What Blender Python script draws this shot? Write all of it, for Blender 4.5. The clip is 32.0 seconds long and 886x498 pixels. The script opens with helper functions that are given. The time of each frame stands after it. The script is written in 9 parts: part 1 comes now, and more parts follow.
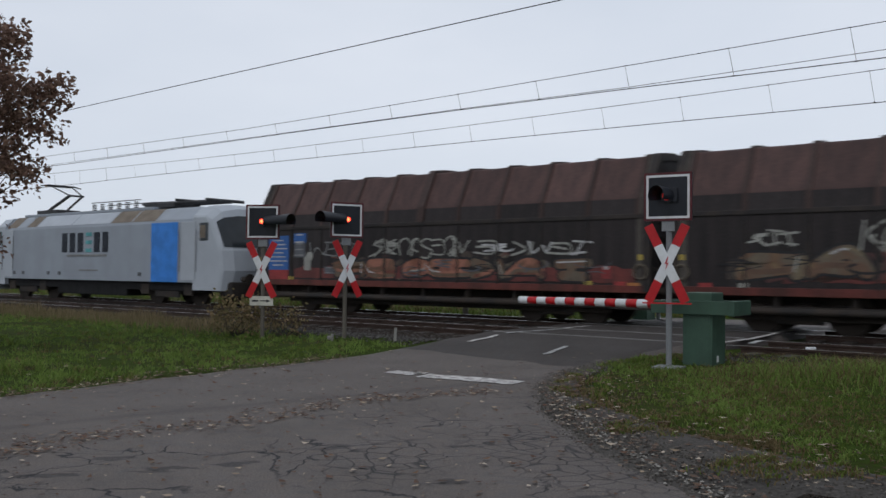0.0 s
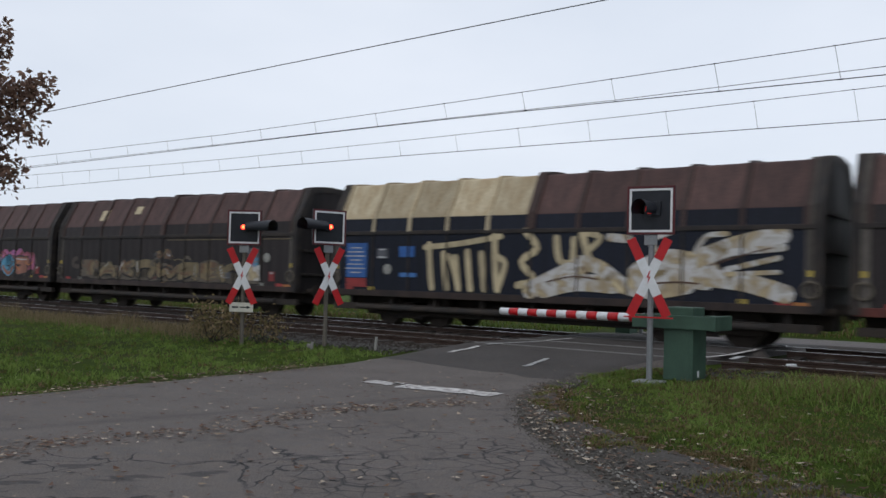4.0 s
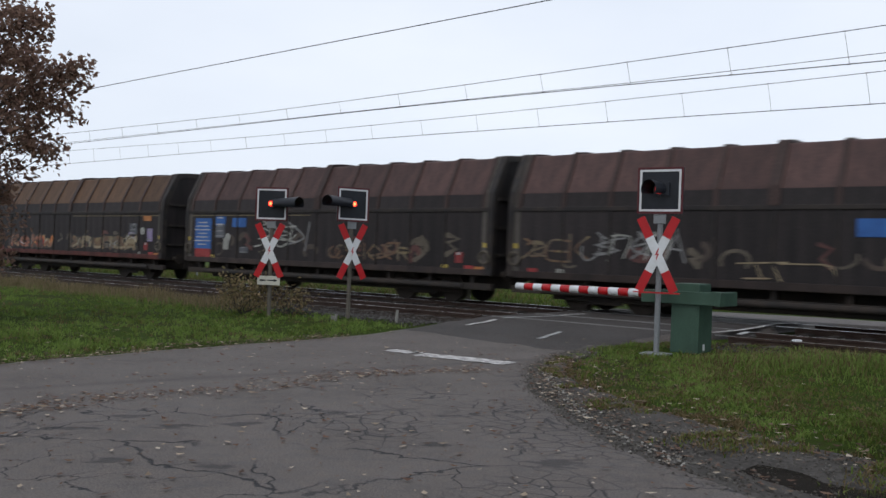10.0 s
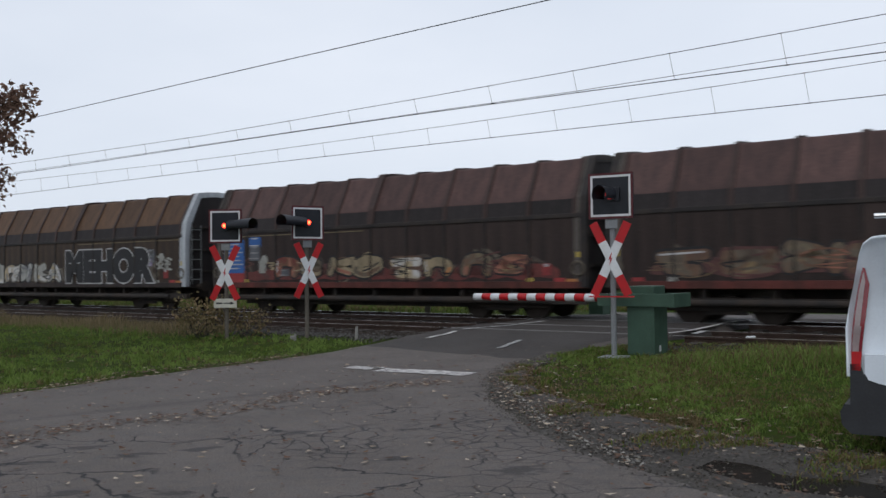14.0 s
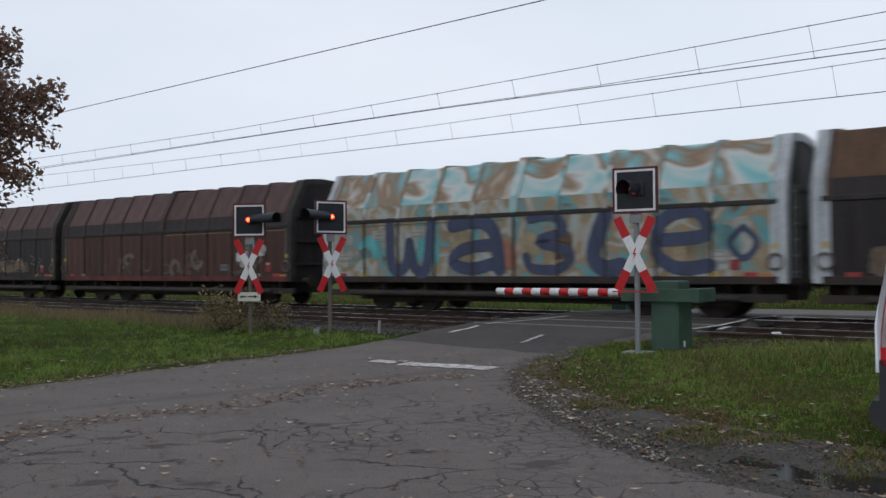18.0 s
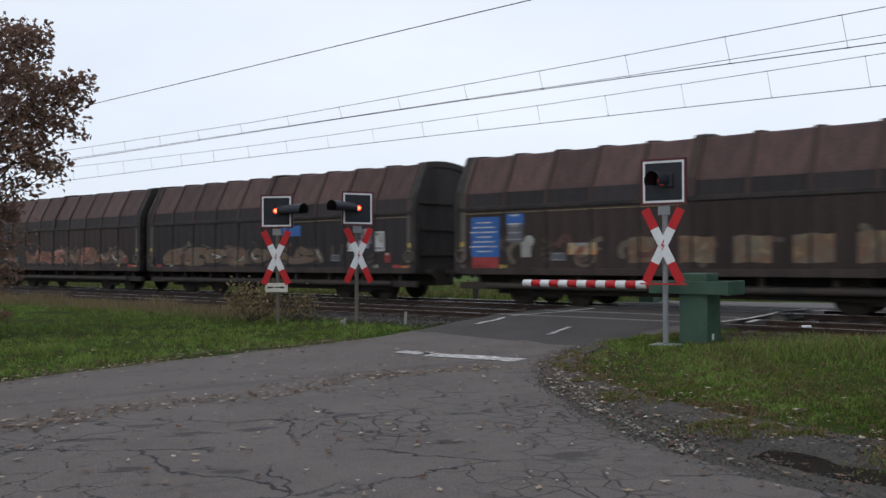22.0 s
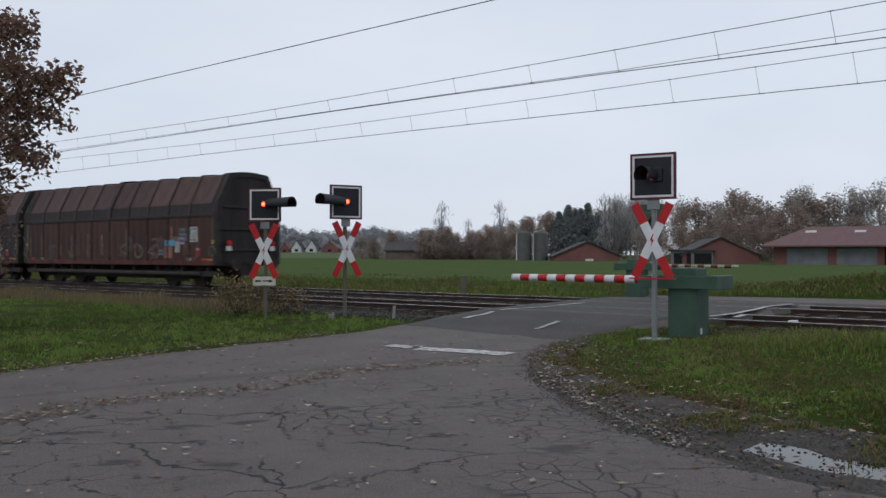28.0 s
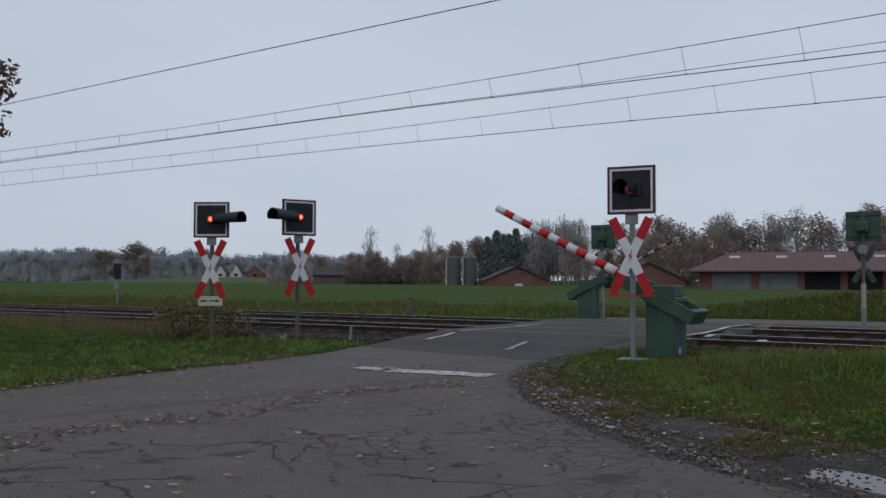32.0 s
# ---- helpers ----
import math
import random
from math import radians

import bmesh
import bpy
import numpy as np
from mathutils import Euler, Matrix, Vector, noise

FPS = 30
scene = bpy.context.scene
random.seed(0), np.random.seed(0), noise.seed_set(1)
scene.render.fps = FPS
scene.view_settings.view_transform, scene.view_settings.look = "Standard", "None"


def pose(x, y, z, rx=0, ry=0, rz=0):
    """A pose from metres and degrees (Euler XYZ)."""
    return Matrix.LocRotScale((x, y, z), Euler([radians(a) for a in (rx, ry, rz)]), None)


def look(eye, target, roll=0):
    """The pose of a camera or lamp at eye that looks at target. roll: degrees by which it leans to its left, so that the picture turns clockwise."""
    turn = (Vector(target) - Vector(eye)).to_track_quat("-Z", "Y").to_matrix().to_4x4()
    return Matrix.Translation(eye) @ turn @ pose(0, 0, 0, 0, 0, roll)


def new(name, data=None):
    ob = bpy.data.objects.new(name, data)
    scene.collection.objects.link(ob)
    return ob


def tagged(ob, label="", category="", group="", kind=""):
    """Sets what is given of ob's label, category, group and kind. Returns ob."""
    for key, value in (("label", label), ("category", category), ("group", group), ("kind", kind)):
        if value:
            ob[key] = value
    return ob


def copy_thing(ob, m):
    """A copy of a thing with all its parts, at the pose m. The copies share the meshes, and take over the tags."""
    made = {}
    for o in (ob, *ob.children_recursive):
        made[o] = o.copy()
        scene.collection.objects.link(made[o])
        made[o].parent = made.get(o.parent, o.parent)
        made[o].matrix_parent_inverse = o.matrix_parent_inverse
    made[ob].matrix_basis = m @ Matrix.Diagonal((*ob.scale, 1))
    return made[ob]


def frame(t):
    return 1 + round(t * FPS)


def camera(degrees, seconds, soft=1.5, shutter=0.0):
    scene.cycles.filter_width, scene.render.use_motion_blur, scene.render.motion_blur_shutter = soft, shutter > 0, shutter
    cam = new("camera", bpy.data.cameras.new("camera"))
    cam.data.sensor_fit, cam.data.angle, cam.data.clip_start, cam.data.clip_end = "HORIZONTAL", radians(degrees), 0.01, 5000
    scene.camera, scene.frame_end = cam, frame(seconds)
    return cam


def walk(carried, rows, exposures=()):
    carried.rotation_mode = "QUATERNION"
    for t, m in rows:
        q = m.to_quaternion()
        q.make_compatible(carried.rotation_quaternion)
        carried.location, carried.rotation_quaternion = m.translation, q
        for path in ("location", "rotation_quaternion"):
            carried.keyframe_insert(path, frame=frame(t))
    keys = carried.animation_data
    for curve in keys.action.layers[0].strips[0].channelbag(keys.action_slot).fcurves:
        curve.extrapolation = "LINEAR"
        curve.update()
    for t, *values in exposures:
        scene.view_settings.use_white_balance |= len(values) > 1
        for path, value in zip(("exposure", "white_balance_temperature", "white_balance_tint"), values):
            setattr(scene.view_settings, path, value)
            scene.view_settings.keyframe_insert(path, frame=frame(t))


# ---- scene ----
cam = camera(53.7, 32.0, soft=1.5, shutter=0.2)
METRES, EYE, TILT, LEAN, TURN = 8.0, 1.5, 0.0, 0.0, 0.0
PATH = [
    (0, (0.622, -0.014, 1.482), (0.487, 1.981, 1.534), 0.5),
    (0.5, (0.639, -0.051, 1.475), (0.47, 1.941, 1.527), 1.6),
    (1, (0.643, -0.024, 1.506), (0.47, 1.967, 1.572), 1.6),
    (1.5, (0.638, -0.019, 1.476), (0.446, 1.97, 1.55), 1.5),
    (2, (0.598, 0.018, 1.518), (0.414, 2.009, 1.582), 2.0),
    (2.5, (0.635, 0.01, 1.522), (0.445, 2.0, 1.583), 2.0),
    (3, (0.632, 0.023, 1.527), (0.447, 2.014, 1.589), 2.0),
    (3.5, (0.644, 0.046, 1.529), (0.483, 2.038, 1.595), 1.8),
    (4, (0.689, 0.09, 1.482), (0.585, 2.086, 1.557), 1.6),
    (4.5, (0.725, -0.795, 1.502), (0.673, 1.204, 1.558), 1.9),
    (6.5, (0.831, -0.739, 1.484), (0.868, 1.261, 1.489), 1.7),
    (7, (0.821, -0.699, 1.474), (0.836, 1.301, 1.448), 1.0),
    (7.5, (0.801, -0.652, 1.463), (0.758, 1.347, 1.428), 0.3),
    (8, (0.816, -0.65, 1.462), (0.713, 1.347, 1.428), 0.6),
    (8.5, (0.815, -0.636, 1.453), (0.684, 1.359, 1.425), 0.4),
    (9, (0.808, -0.623, 1.456), (0.645, 1.371, 1.43), 0.6),
    (9.5, (0.809, -0.641, 1.461), (0.65, 1.353, 1.456), 2.0),
    (10, (0.797, -0.615, 1.448), (0.644, 1.378, 1.47), 2.1),
    (10.5, (0.803, -0.639, 1.455), (0.643, 1.354, 1.516), 1.9),
    (11, (0.819, -0.667, 1.435), (0.661, 1.326, 1.501), -0.3),
    (11.5, (0.863, -0.707, 1.44), (0.787, 1.29, 1.52), -1.3),
    (12, (0.859, -0.689, 1.442), (0.84, 1.309, 1.54), -1.3),
    (12.5, (0.853, -0.68, 1.443), (0.853, 1.318, 1.541), -1.8),
    (13, (0.852, -0.663, 1.442), (0.841, 1.336, 1.517), -1.6),
    (13.5, (0.847, -0.668, 1.443), (0.829, 1.331, 1.501), -1.2),
    (14, (0.847, -0.66, 1.446), (0.788, 1.338, 1.5), -0.6),
    (14.5, (0.844, -0.674, 1.441), (0.77, 1.324, 1.494), -1.7),
    (15, (0.851, -0.651, 1.445), (0.764, 1.347, 1.492), -1.2),
    (15.5, (0.827, -0.643, 1.437), (0.703, 1.353, 1.482), -0.5),
    (17.5, (0.835, -0.639, 1.436), (0.699, 1.356, 1.465), -0.9),
    (18, (0.826, -0.657, 1.434), (0.717, 1.34, 1.477), -0.4),
    (18.5, (0.812, -0.661, 1.432), (0.726, 1.336, 1.482), -0.3),
    (19, (0.801, -0.67, 1.422), (0.718, 1.327, 1.482), -0.2),
    (19.5, (0.809, -0.683, 1.431), (0.708, 1.313, 1.492), -0.3),
    (20, (0.798, -0.674, 1.425), (0.682, 1.321, 1.485), -0.6),
    (20.5, (0.812, -0.679, 1.426), (0.681, 1.317, 1.475), -0.6),
    (21, (0.81, -0.673, 1.422), (0.668, 1.321, 1.46), -0.3),
    (21.5, (0.8, -0.657, 1.42), (0.647, 1.337, 1.447), -0.2),
    (22, (0.804, -0.649, 1.424), (0.637, 1.344, 1.449), -0.2),
    (22.5, (0.805, -0.66, 1.426), (0.628, 1.332, 1.455), -0.2),
    (23, (0.812, -0.659, 1.428), (0.633, 1.333, 1.458), -0.2),
    (23.5, (0.81, -0.656, 1.414), (0.632, 1.336, 1.446), 0.6),
    (24, (0.798, -0.631, 1.424), (0.611, 1.36, 1.459), 0.5),
    (24.5, (0.828, -0.678, 1.428), (0.717, 1.319, 1.446), 1.2),
    (25, (0.822, -0.678, 1.429), (0.753, 1.321, 1.446), -0.2),
    (25.5, (0.816, -0.68, 1.418), (0.745, 1.319, 1.437), -0.5),
    (27.5, (0.765, -0.621, 1.412), (0.62, 1.374, 1.425), 0.2),
    (28, (0.752, -0.625, 1.408), (0.616, 1.37, 1.421), 0.0),
    (28.5, (0.697, -0.571, 1.402), (0.561, 1.424, 1.415), -0.1),
    (29, (0.65, -0.498, 1.393), (0.492, 1.496, 1.421), -1.3),
    (29.5, (0.661, -0.385, 1.409), (0.417, 1.6, 1.448), -1.3),
    (30, (0.591, -0.451, 1.43), (0.373, 1.536, 1.505), -0.9),
    (30.5, (0.473, -0.393, 1.428), (0.404, 1.602, 1.544), -1.5),
    (31, (0.41, -0.351, 1.398), (0.402, 1.646, 1.516), -1.6),
    (31.5, (0.275, -0.224, 1.327), (0.265, 1.773, 1.436), -1.9),
    (32, (0.025, 0.15, 1.266), (0.057, 2.149, 1.337), 0.1),
]
walk(cam, [(t, look(eye, target, roll)) for t, eye, target, roll in PATH],
     exposures=[(0, -0.06, 6500, 10), (2, 0.1, 6500, 10), (4, 0.1, 6500, 10), (7, 0.34, 6470, 10), (9, 0.34, 6500, 10), (10, 0.23, 6520, 10), (11, 0.14, 6500, 10), (12, -0.02, 6500, 10), (13, 0.07, 6500, 10), (19, 0.11, 6500, 10), (23, 0.25, 6500, 10), (26.5, 0.12, 6500, 10), (28.0, -0.03, 6430, 10), (29.0, -0.2, 6280, 10), (30.0, -0.35, 6220, 10), (31.0, -0.46, 6180, 10), (32.0, -0.4, 6220, 10)])

# ---- layout: the railway's own axes (u along the rails, n across them) ----
TRACK_TURN = -34.3
TR = pose(0, 0, 0, 0, 0, TRACK_TURN)
RAIL_TOP = 0.2
NEAR_TRACK, FAR_TRACK = 16.8, 20.8
PITCH, SPEED, FIRST = 14.98, 21.428, -23.0


def un(x, y):
    a = radians(-TRACK_TURN)
    return x * math.cos(a) - y * math.sin(a), x * math.sin(a) + y * math.cos(a)


def xy(u, n):
    a = radians(-TRACK_TURN)
    return u * math.cos(a) + n * math.sin(a), -u * math.sin(a) + n * math.cos(a)


# ---- sky and sun ----
world = bpy.data.worlds.new("overcast_sky")
scene.world = world
world.use_nodes = True
wn, wl = world.node_tree.nodes, world.node_tree.links
wn.clear()
w_out = wn.new("ShaderNodeOutputWorld")
w_bg = wn.new("ShaderNodeBackground")
w_sky = wn.new("ShaderNodeTexSky")
w_sky.sky_type, w_sky.sun_disc = "NISHITA", False
w_sky.sun_elevation, w_sky.sun_rotation = radians(24), radians(200)
w_coord = wn.new("ShaderNodeTexCoord")
w_map = wn.new("ShaderNodeMapping")
w_map.inputs["Scale"].default_value = (1.0, 1.0, 2.6)
w_noise = wn.new("ShaderNodeTexNoise")
w_noise.inputs["Scale"].default_value, w_noise.inputs["Detail"].default_value = 1.6, 5.0
w_ramp = wn.new("ShaderNodeValToRGB")
w_ramp.color_ramp.elements[0].position, w_ramp.color_ramp.elements[0].color = 0.3, (6.3, 6.95, 8.0, 1)
w_ramp.color_ramp.elements[1].position, w_ramp.color_ramp.elements[1].color = 0.72, (7.7, 8.2, 9.1, 1)
w_mix = wn.new("ShaderNodeMix")
w_mix.data_type = "RGBA"
w_mix.inputs["Factor"].default_value = 0.93
w_bg.inputs["Strength"].default_value = 0.1
wl.new(w_coord.outputs["Generated"], w_map.inputs["Vector"])
wl.new(w_map.outputs["Vector"], w_noise.inputs["Vector"])
wl.new(w_noise.outputs["Fac"], w_ramp.inputs["Fac"])
wl.new(w_sky.outputs["Color"], w_mix.inputs["A"])
wl.new(w_ramp.outputs["Color"], w_mix.inputs["B"])
wl.new(w_mix.outputs["Result"], w_bg.inputs["Color"])
wl.new(w_bg.outputs["Background"], w_out.inputs["Surface"])

sun_data = bpy.data.lights.new("sun", "SUN")
sun_data.energy, sun_data.angle, sun_data.color = 0.6, radians(25), (1.0, 0.97, 0.93)
sun = new("sun", sun_data)
sun.matrix_world = look((0, 0, 30), (10, 24, 0))


# ---- materials ----
MATS = {}


def mat(name, base, rough=0.8, metal=0.0, var=0.25, scale=6.0, bump=0.15, second=None, amount=0.5, fine=60.0, stretch=(1, 1, 1), coat=0.0, spread=0.12, per_object=0.0, spec=0.3):
    """A surface with broad stains (second colour), fine grain and a little relief."""
    if name in MATS:
        return MATS[name]
    m = bpy.data.materials.new(name)
    m.use_nodes = True
    nodes, links = m.node_tree.nodes, m.node_tree.links
    bsdf = nodes["Principled BSDF"]
    coord = nodes.new("ShaderNodeTexCoord")
    mapping = nodes.new("ShaderNodeMapping")
    mapping.inputs["Scale"].default_value = stretch
    links.new(coord.outputs["Object"], mapping.inputs["Vector"])
    broad = nodes.new("ShaderNodeTexNoise")
    broad.inputs["Scale"].default_value, broad.inputs["Detail"].default_value = scale, 6.0
    grain = nodes.new("ShaderNodeTexNoise")
    grain.inputs["Scale"].default_value, grain.inputs["Detail"].default_value = fine, 4.0
    links.new(mapping.outputs["Vector"], broad.inputs["Vector"])
    links.new(coord.outputs["Object"], grain.inputs["Vector"])
    edge = nodes.new("ShaderNodeMapRange")
    edge.inputs["From Min"].default_value, edge.inputs["From Max"].default_value = 0.5 - spread, 0.5 + spread
    edge.inputs["To Max"].default_value = amount
    links.new(broad.outputs["Fac"], edge.inputs["Value"])
    two = nodes.new("ShaderNodeMix")
    two.data_type = "RGBA"
    second = second or tuple(c * 0.6 for c in base)
    two.inputs["A"].default_value, two.inputs["B"].default_value = (*base, 1), (*second, 1)
    links.new(edge.outputs["Result"], two.inputs["Factor"])
    tone = nodes.new("ShaderNodeMapRange")
    tone.inputs["From Min"].default_value, tone.inputs["From Max"].default_value = 0.25, 0.75
    tone.inputs["To Min"].default_value, tone.inputs["To Max"].default_value = 1 - var, 1 + var
    links.new(grain.outputs["Fac"], tone.inputs["Value"])
    hsv = nodes.new("ShaderNodeHueSaturation")
    links.new(two.outputs["Result"], hsv.inputs["Color"])
    links.new(tone.outputs["Result"], hsv.inputs["Value"])
    last = hsv.outputs["Color"]
    if per_object:
        info = nodes.new("ShaderNodeObjectInfo")
        rng = nodes.new("ShaderNodeMapRange")
        rng.inputs["To Min"].default_value, rng.inputs["To Max"].default_value = 1 - per_object, 1 + per_object
        links.new(info.outputs["Random"], rng.inputs["Value"])
        hsv2 = nodes.new("ShaderNodeHueSaturation")
        links.new(last, hsv2.inputs["Color"])
        links.new(rng.outputs["Result"], hsv2.inputs["Value"])
        last = hsv2.outputs["Color"]
    links.new(last, bsdf.inputs["Base Color"])
    bsdf.inputs["Metallic"].default_value = metal
    bsdf.inputs["Specular IOR Level"].default_value = spec
    bsdf.inputs["Coat Weight"].default_value = coat
    rr = nodes.new("ShaderNodeMapRange")
    rr.inputs["To Min"].default_value, rr.inputs["To Max"].default_value = max(0.03, rough - 0.12), min(1.0, rough + 0.12)
    links.new(broad.outputs["Fac"], rr.inputs["Value"])
    links.new(rr.outputs["Result"], bsdf.inputs["Roughness"])
    if bump:
        b = nodes.new("ShaderNodeBump")
        b.inputs["Strength"].default_value, b.inputs["Distance"].default_value = bump, 0.01
        links.new(grain.outputs["Fac"], b.inputs["Height"])
        links.new(b.outputs["Normal"], bsdf.inputs["Normal"])
    MATS[name] = m
    return m


def glow(name, colour, strength):
    if name in MATS:
        return MATS[name]
    m = bpy.data.materials.new(name)
    m.use_nodes = True
    b = m.node_tree.nodes["Principled BSDF"]
    b.inputs["Base Color"].default_value = (*colour, 1)
    b.inputs["Emission Color"].default_value = (*colour, 1)
    b.inputs["Emission Strength"].default_value = strength
    MATS[name] = m
    return m


# ---- mesh helpers ----
def part(name, bm, material, parent=None, label="", at=None):
    """Links a bmesh as one mesh object under a thing or a part."""
    me = bpy.data.meshes.new(name)
    bm.to_mesh(me)
    bm.free()
    me.materials.append(material)
    ob = new(name, me)
    if parent is not None:
        ob.parent = parent
    if at is not None:
        ob.matrix_basis = at
    if label:
        ob["label"] = label
    return ob


def again(ob, parent, at, material=None):
    """One more object on the same mesh, under parent."""
    c = new(ob.name.split(".")[0], ob.data)
    c.parent = parent
    c.matrix_basis = at
    if material is not None:
        c.material_slots[0].link = "OBJECT"
        c.material_slots[0].material = material
    return c


def root(name, m, label, category, group="", kind=""):
    e = new(name)
    e.empty_display_size = 0.3
    e.matrix_basis = m
    return tagged(e, label, category, group, kind)


def box(bm, x0, x1, y0, y1, z0, z1, bevel=0.0):
    r = bmesh.ops.create_cube(bm, size=1.0)
    for v in r["verts"]:
        v.co = Vector(((x0 + x1) / 2 + v.co.x * (x1 - x0), (y0 + y1) / 2 + v.co.y * (y1 - y0), (z0 + z1) / 2 + v.co.z * (z1 - z0)))
    if bevel:
        edges = list({e for v in r["verts"] for e in v.link_edges})
        bmesh.ops.bevel(bm, geom=edges, offset=bevel, segments=2, affect="EDGES", profile=0.6)
    return bm


def boxes(*dims, bevel=0.0):
    bm = bmesh.new()
    for d in dims:
        box(bm, *d, bevel=bevel)
    return bm


def tube(bm, a, b, r0, r1=None, seg=10):
    a, b = Vector(a), Vector(b)
    r1 = r0 if r1 is None else r1
    m = Matrix.Translation((a + b) / 2) @ (b - a).to_track_quat("Z", "Y").to_matrix().to_4x4()
    bmesh.ops.create_cone(bm, cap_ends=True, segments=seg, radius1=r0, radius2=r1, depth=(b - a).length, matrix=m)
    return bm


def tubes(*rows, seg=10):
    bm = bmesh.new()
    for a, b, r in rows:
        tube(bm, a, b, r, seg=seg)
    return bm


def prism(bm, outline, y0, y1):
    """A solid with an outline in x and z, from y0 to y1."""
    f = [bm.verts.new((x, y0, z)) for x, z in outline]
    b = [bm.verts.new((x, y1, z)) for x, z in outline]
    bm.faces.new(f)
    bm.faces.new(b[::-1])
    for i in range(len(f)):
        j = (i + 1) % len(f)
        bm.faces.new((f[j], f[i], b[i], b[j]))
    bmesh.ops.recalc_face_normals(bm, faces=bm.faces)
    return bm


def loft(bm, sections, close=False, caps=True):
    """Skin through sections, each a list of points of equal number."""
    rings = [[bm.verts.new(p) for p in s] for s in sections]
    for a, b in zip(rings, rings[1:]):
        k = len(a)
        for i in range(k if close else k - 1):
            j = (i + 1) % k
            bm.faces.new((a[i], a[j], b[j], b[i]))
    if caps:
        bm.faces.new(rings[0])
        bm.faces.new(rings[-1][::-1])
    bmesh.ops.recalc_face_normals(bm, faces=bm.faces)
    return bm


def mesh_from(name, verts, faces, material, smooth=False):
    me = bpy.data.meshes.new(name)
    me.from_pydata([tuple(v) for v in verts], [], [tuple(f) for f in faces])
    me.materials.append(material)
    if smooth:
        me.polygons.foreach_set("use_smooth", [True] * len(me.polygons))
    me.update()
    return new(name, me)


def smooth(ob):
    ob.data.polygons.foreach_set("use_smooth", [True] * len(ob.data.polygons))
    return ob


# ---- ground, road, railway ----
def lerp_table(table, v):
    for (a, za), (b, zb) in zip(table, table[1:]):
        if v <= b:
            f = max(0.0, (v - a) / (b - a))
            return za + (zb - za) * f * f * (3 - 2 * f)
    return table[-1][1]


GROUND_Z = [(-900, 0.0), (9.5, 0.0), (13.1, 0.02), (14.2, 0.07), (15.2, 0.05), (22.8, 0.04), (24.0, 0.02), (30, 0.0), (34, 0.05), (40, 0.1), (4000, 0.1)]
ROAD_Z = [(-900, 0.0), (10.5, 0.0), (13.2, 0.045), (14.6, 0.13), (15.8, 0.205), (22.2, 0.205), (25.0, 0.1), (30, 0.06), (4000, 0.06)]


def ground_z(x, y):
    u, n = un(x, y)
    z = lerp_table(GROUND_Z, n)
    near = max(0.0, 1 - abs(n - 6) / 40)
    z += near * 0.032 * (noise.noise((x * 0.5, y * 0.5, 0)) + 0.6 * noise.noise((x * 1.7, y * 1.7, 3)))
    z += 0.22 * math.exp(-(((u + 0.6) / 2.2) ** 2 + ((n - 13.2) / 0.85) ** 2))
    if n > 27:
        ramp = min(1.0, max(0.0, (u + 13) / 9.0))
        z += 0.78 * ramp * ramp * (3 - 2 * ramp) * math.exp(-((n - 32.3) / 2.2) ** 2)
    z -= 0.13 * math.exp(-(((x - 6.2) / 2.0) ** 2 + ((y - 6.4) / 1.4) ** 2))
    return z


def road_z(x, y):
    return lerp_table(ROAD_Z, un(x, y)[1])


ROAD_LEFT = [(4.2, 25.4), (2.0, 21.7), (-0.1, 18.2), (-0.95, 17.0), (-2.1, 14.67), (-3.5, 12.65), (-4.5, 10.95), (-5.22, 9.42), (-6.6, 7.0), (-9.5, 2.5), (-15, -6)]
ROAD_RIGHT = [(9.4, 23.0), (6.95, 20.0), (5.3, 17.3), (3.6, 15.95), (2.29, 14.45), (1.55, 13.18), (1.1, 11.5), (1.1, 9.39), (1.25, 8.2), (1.68, 6.54), (2.45, 5.1), (4.6, 3.4), (9, 0.5), (16, -6)]


def resample(line, count):
    pts = [Vector((*p, 0)) for p in line]
    d = [0.0]
    for a, b in zip(pts, pts[1:]):
        d.append(d[-1] + (b - a).length)
    out = []
    for i in range(count):
        s = d[-1] * i / (count - 1)
        k = max(j for j in range(len(d)) if d[j] <= s + 1e-9)
        k = min(k, len(pts) - 2)
        f = (s - d[k]) / (d[k + 1] - d[k])
        out.append(pts[k].lerp(pts[k + 1], f))
    return out


def inside(x, y, poly):
    hit = False
    for (x0, y0), (x1, y1) in zip(poly, poly[1:] + poly[:1]):
        if (y0 > y) != (y1 > y) and x < (x1 - x0) * (y - y0) / (y1 - y0) + x0:
            hit = not hit
    return hit


ROAD_OUTLINE = ROAD_LEFT + ROAD_RIGHT[::-1]


SOIL_LINE = [(1.66, 12.6), (1.5, 11.0), (1.6, 10.0), (1.88, 9.1), (2.2, 8.2), (2.6, 7.6), (3.1, 6.95), (3.6, 6.4), (5.0, 5.6), (8, 4.4), (13, 2)]
SOIL_OUTLINE = SOIL_LINE + ROAD_RIGHT[5:-1][::-1]


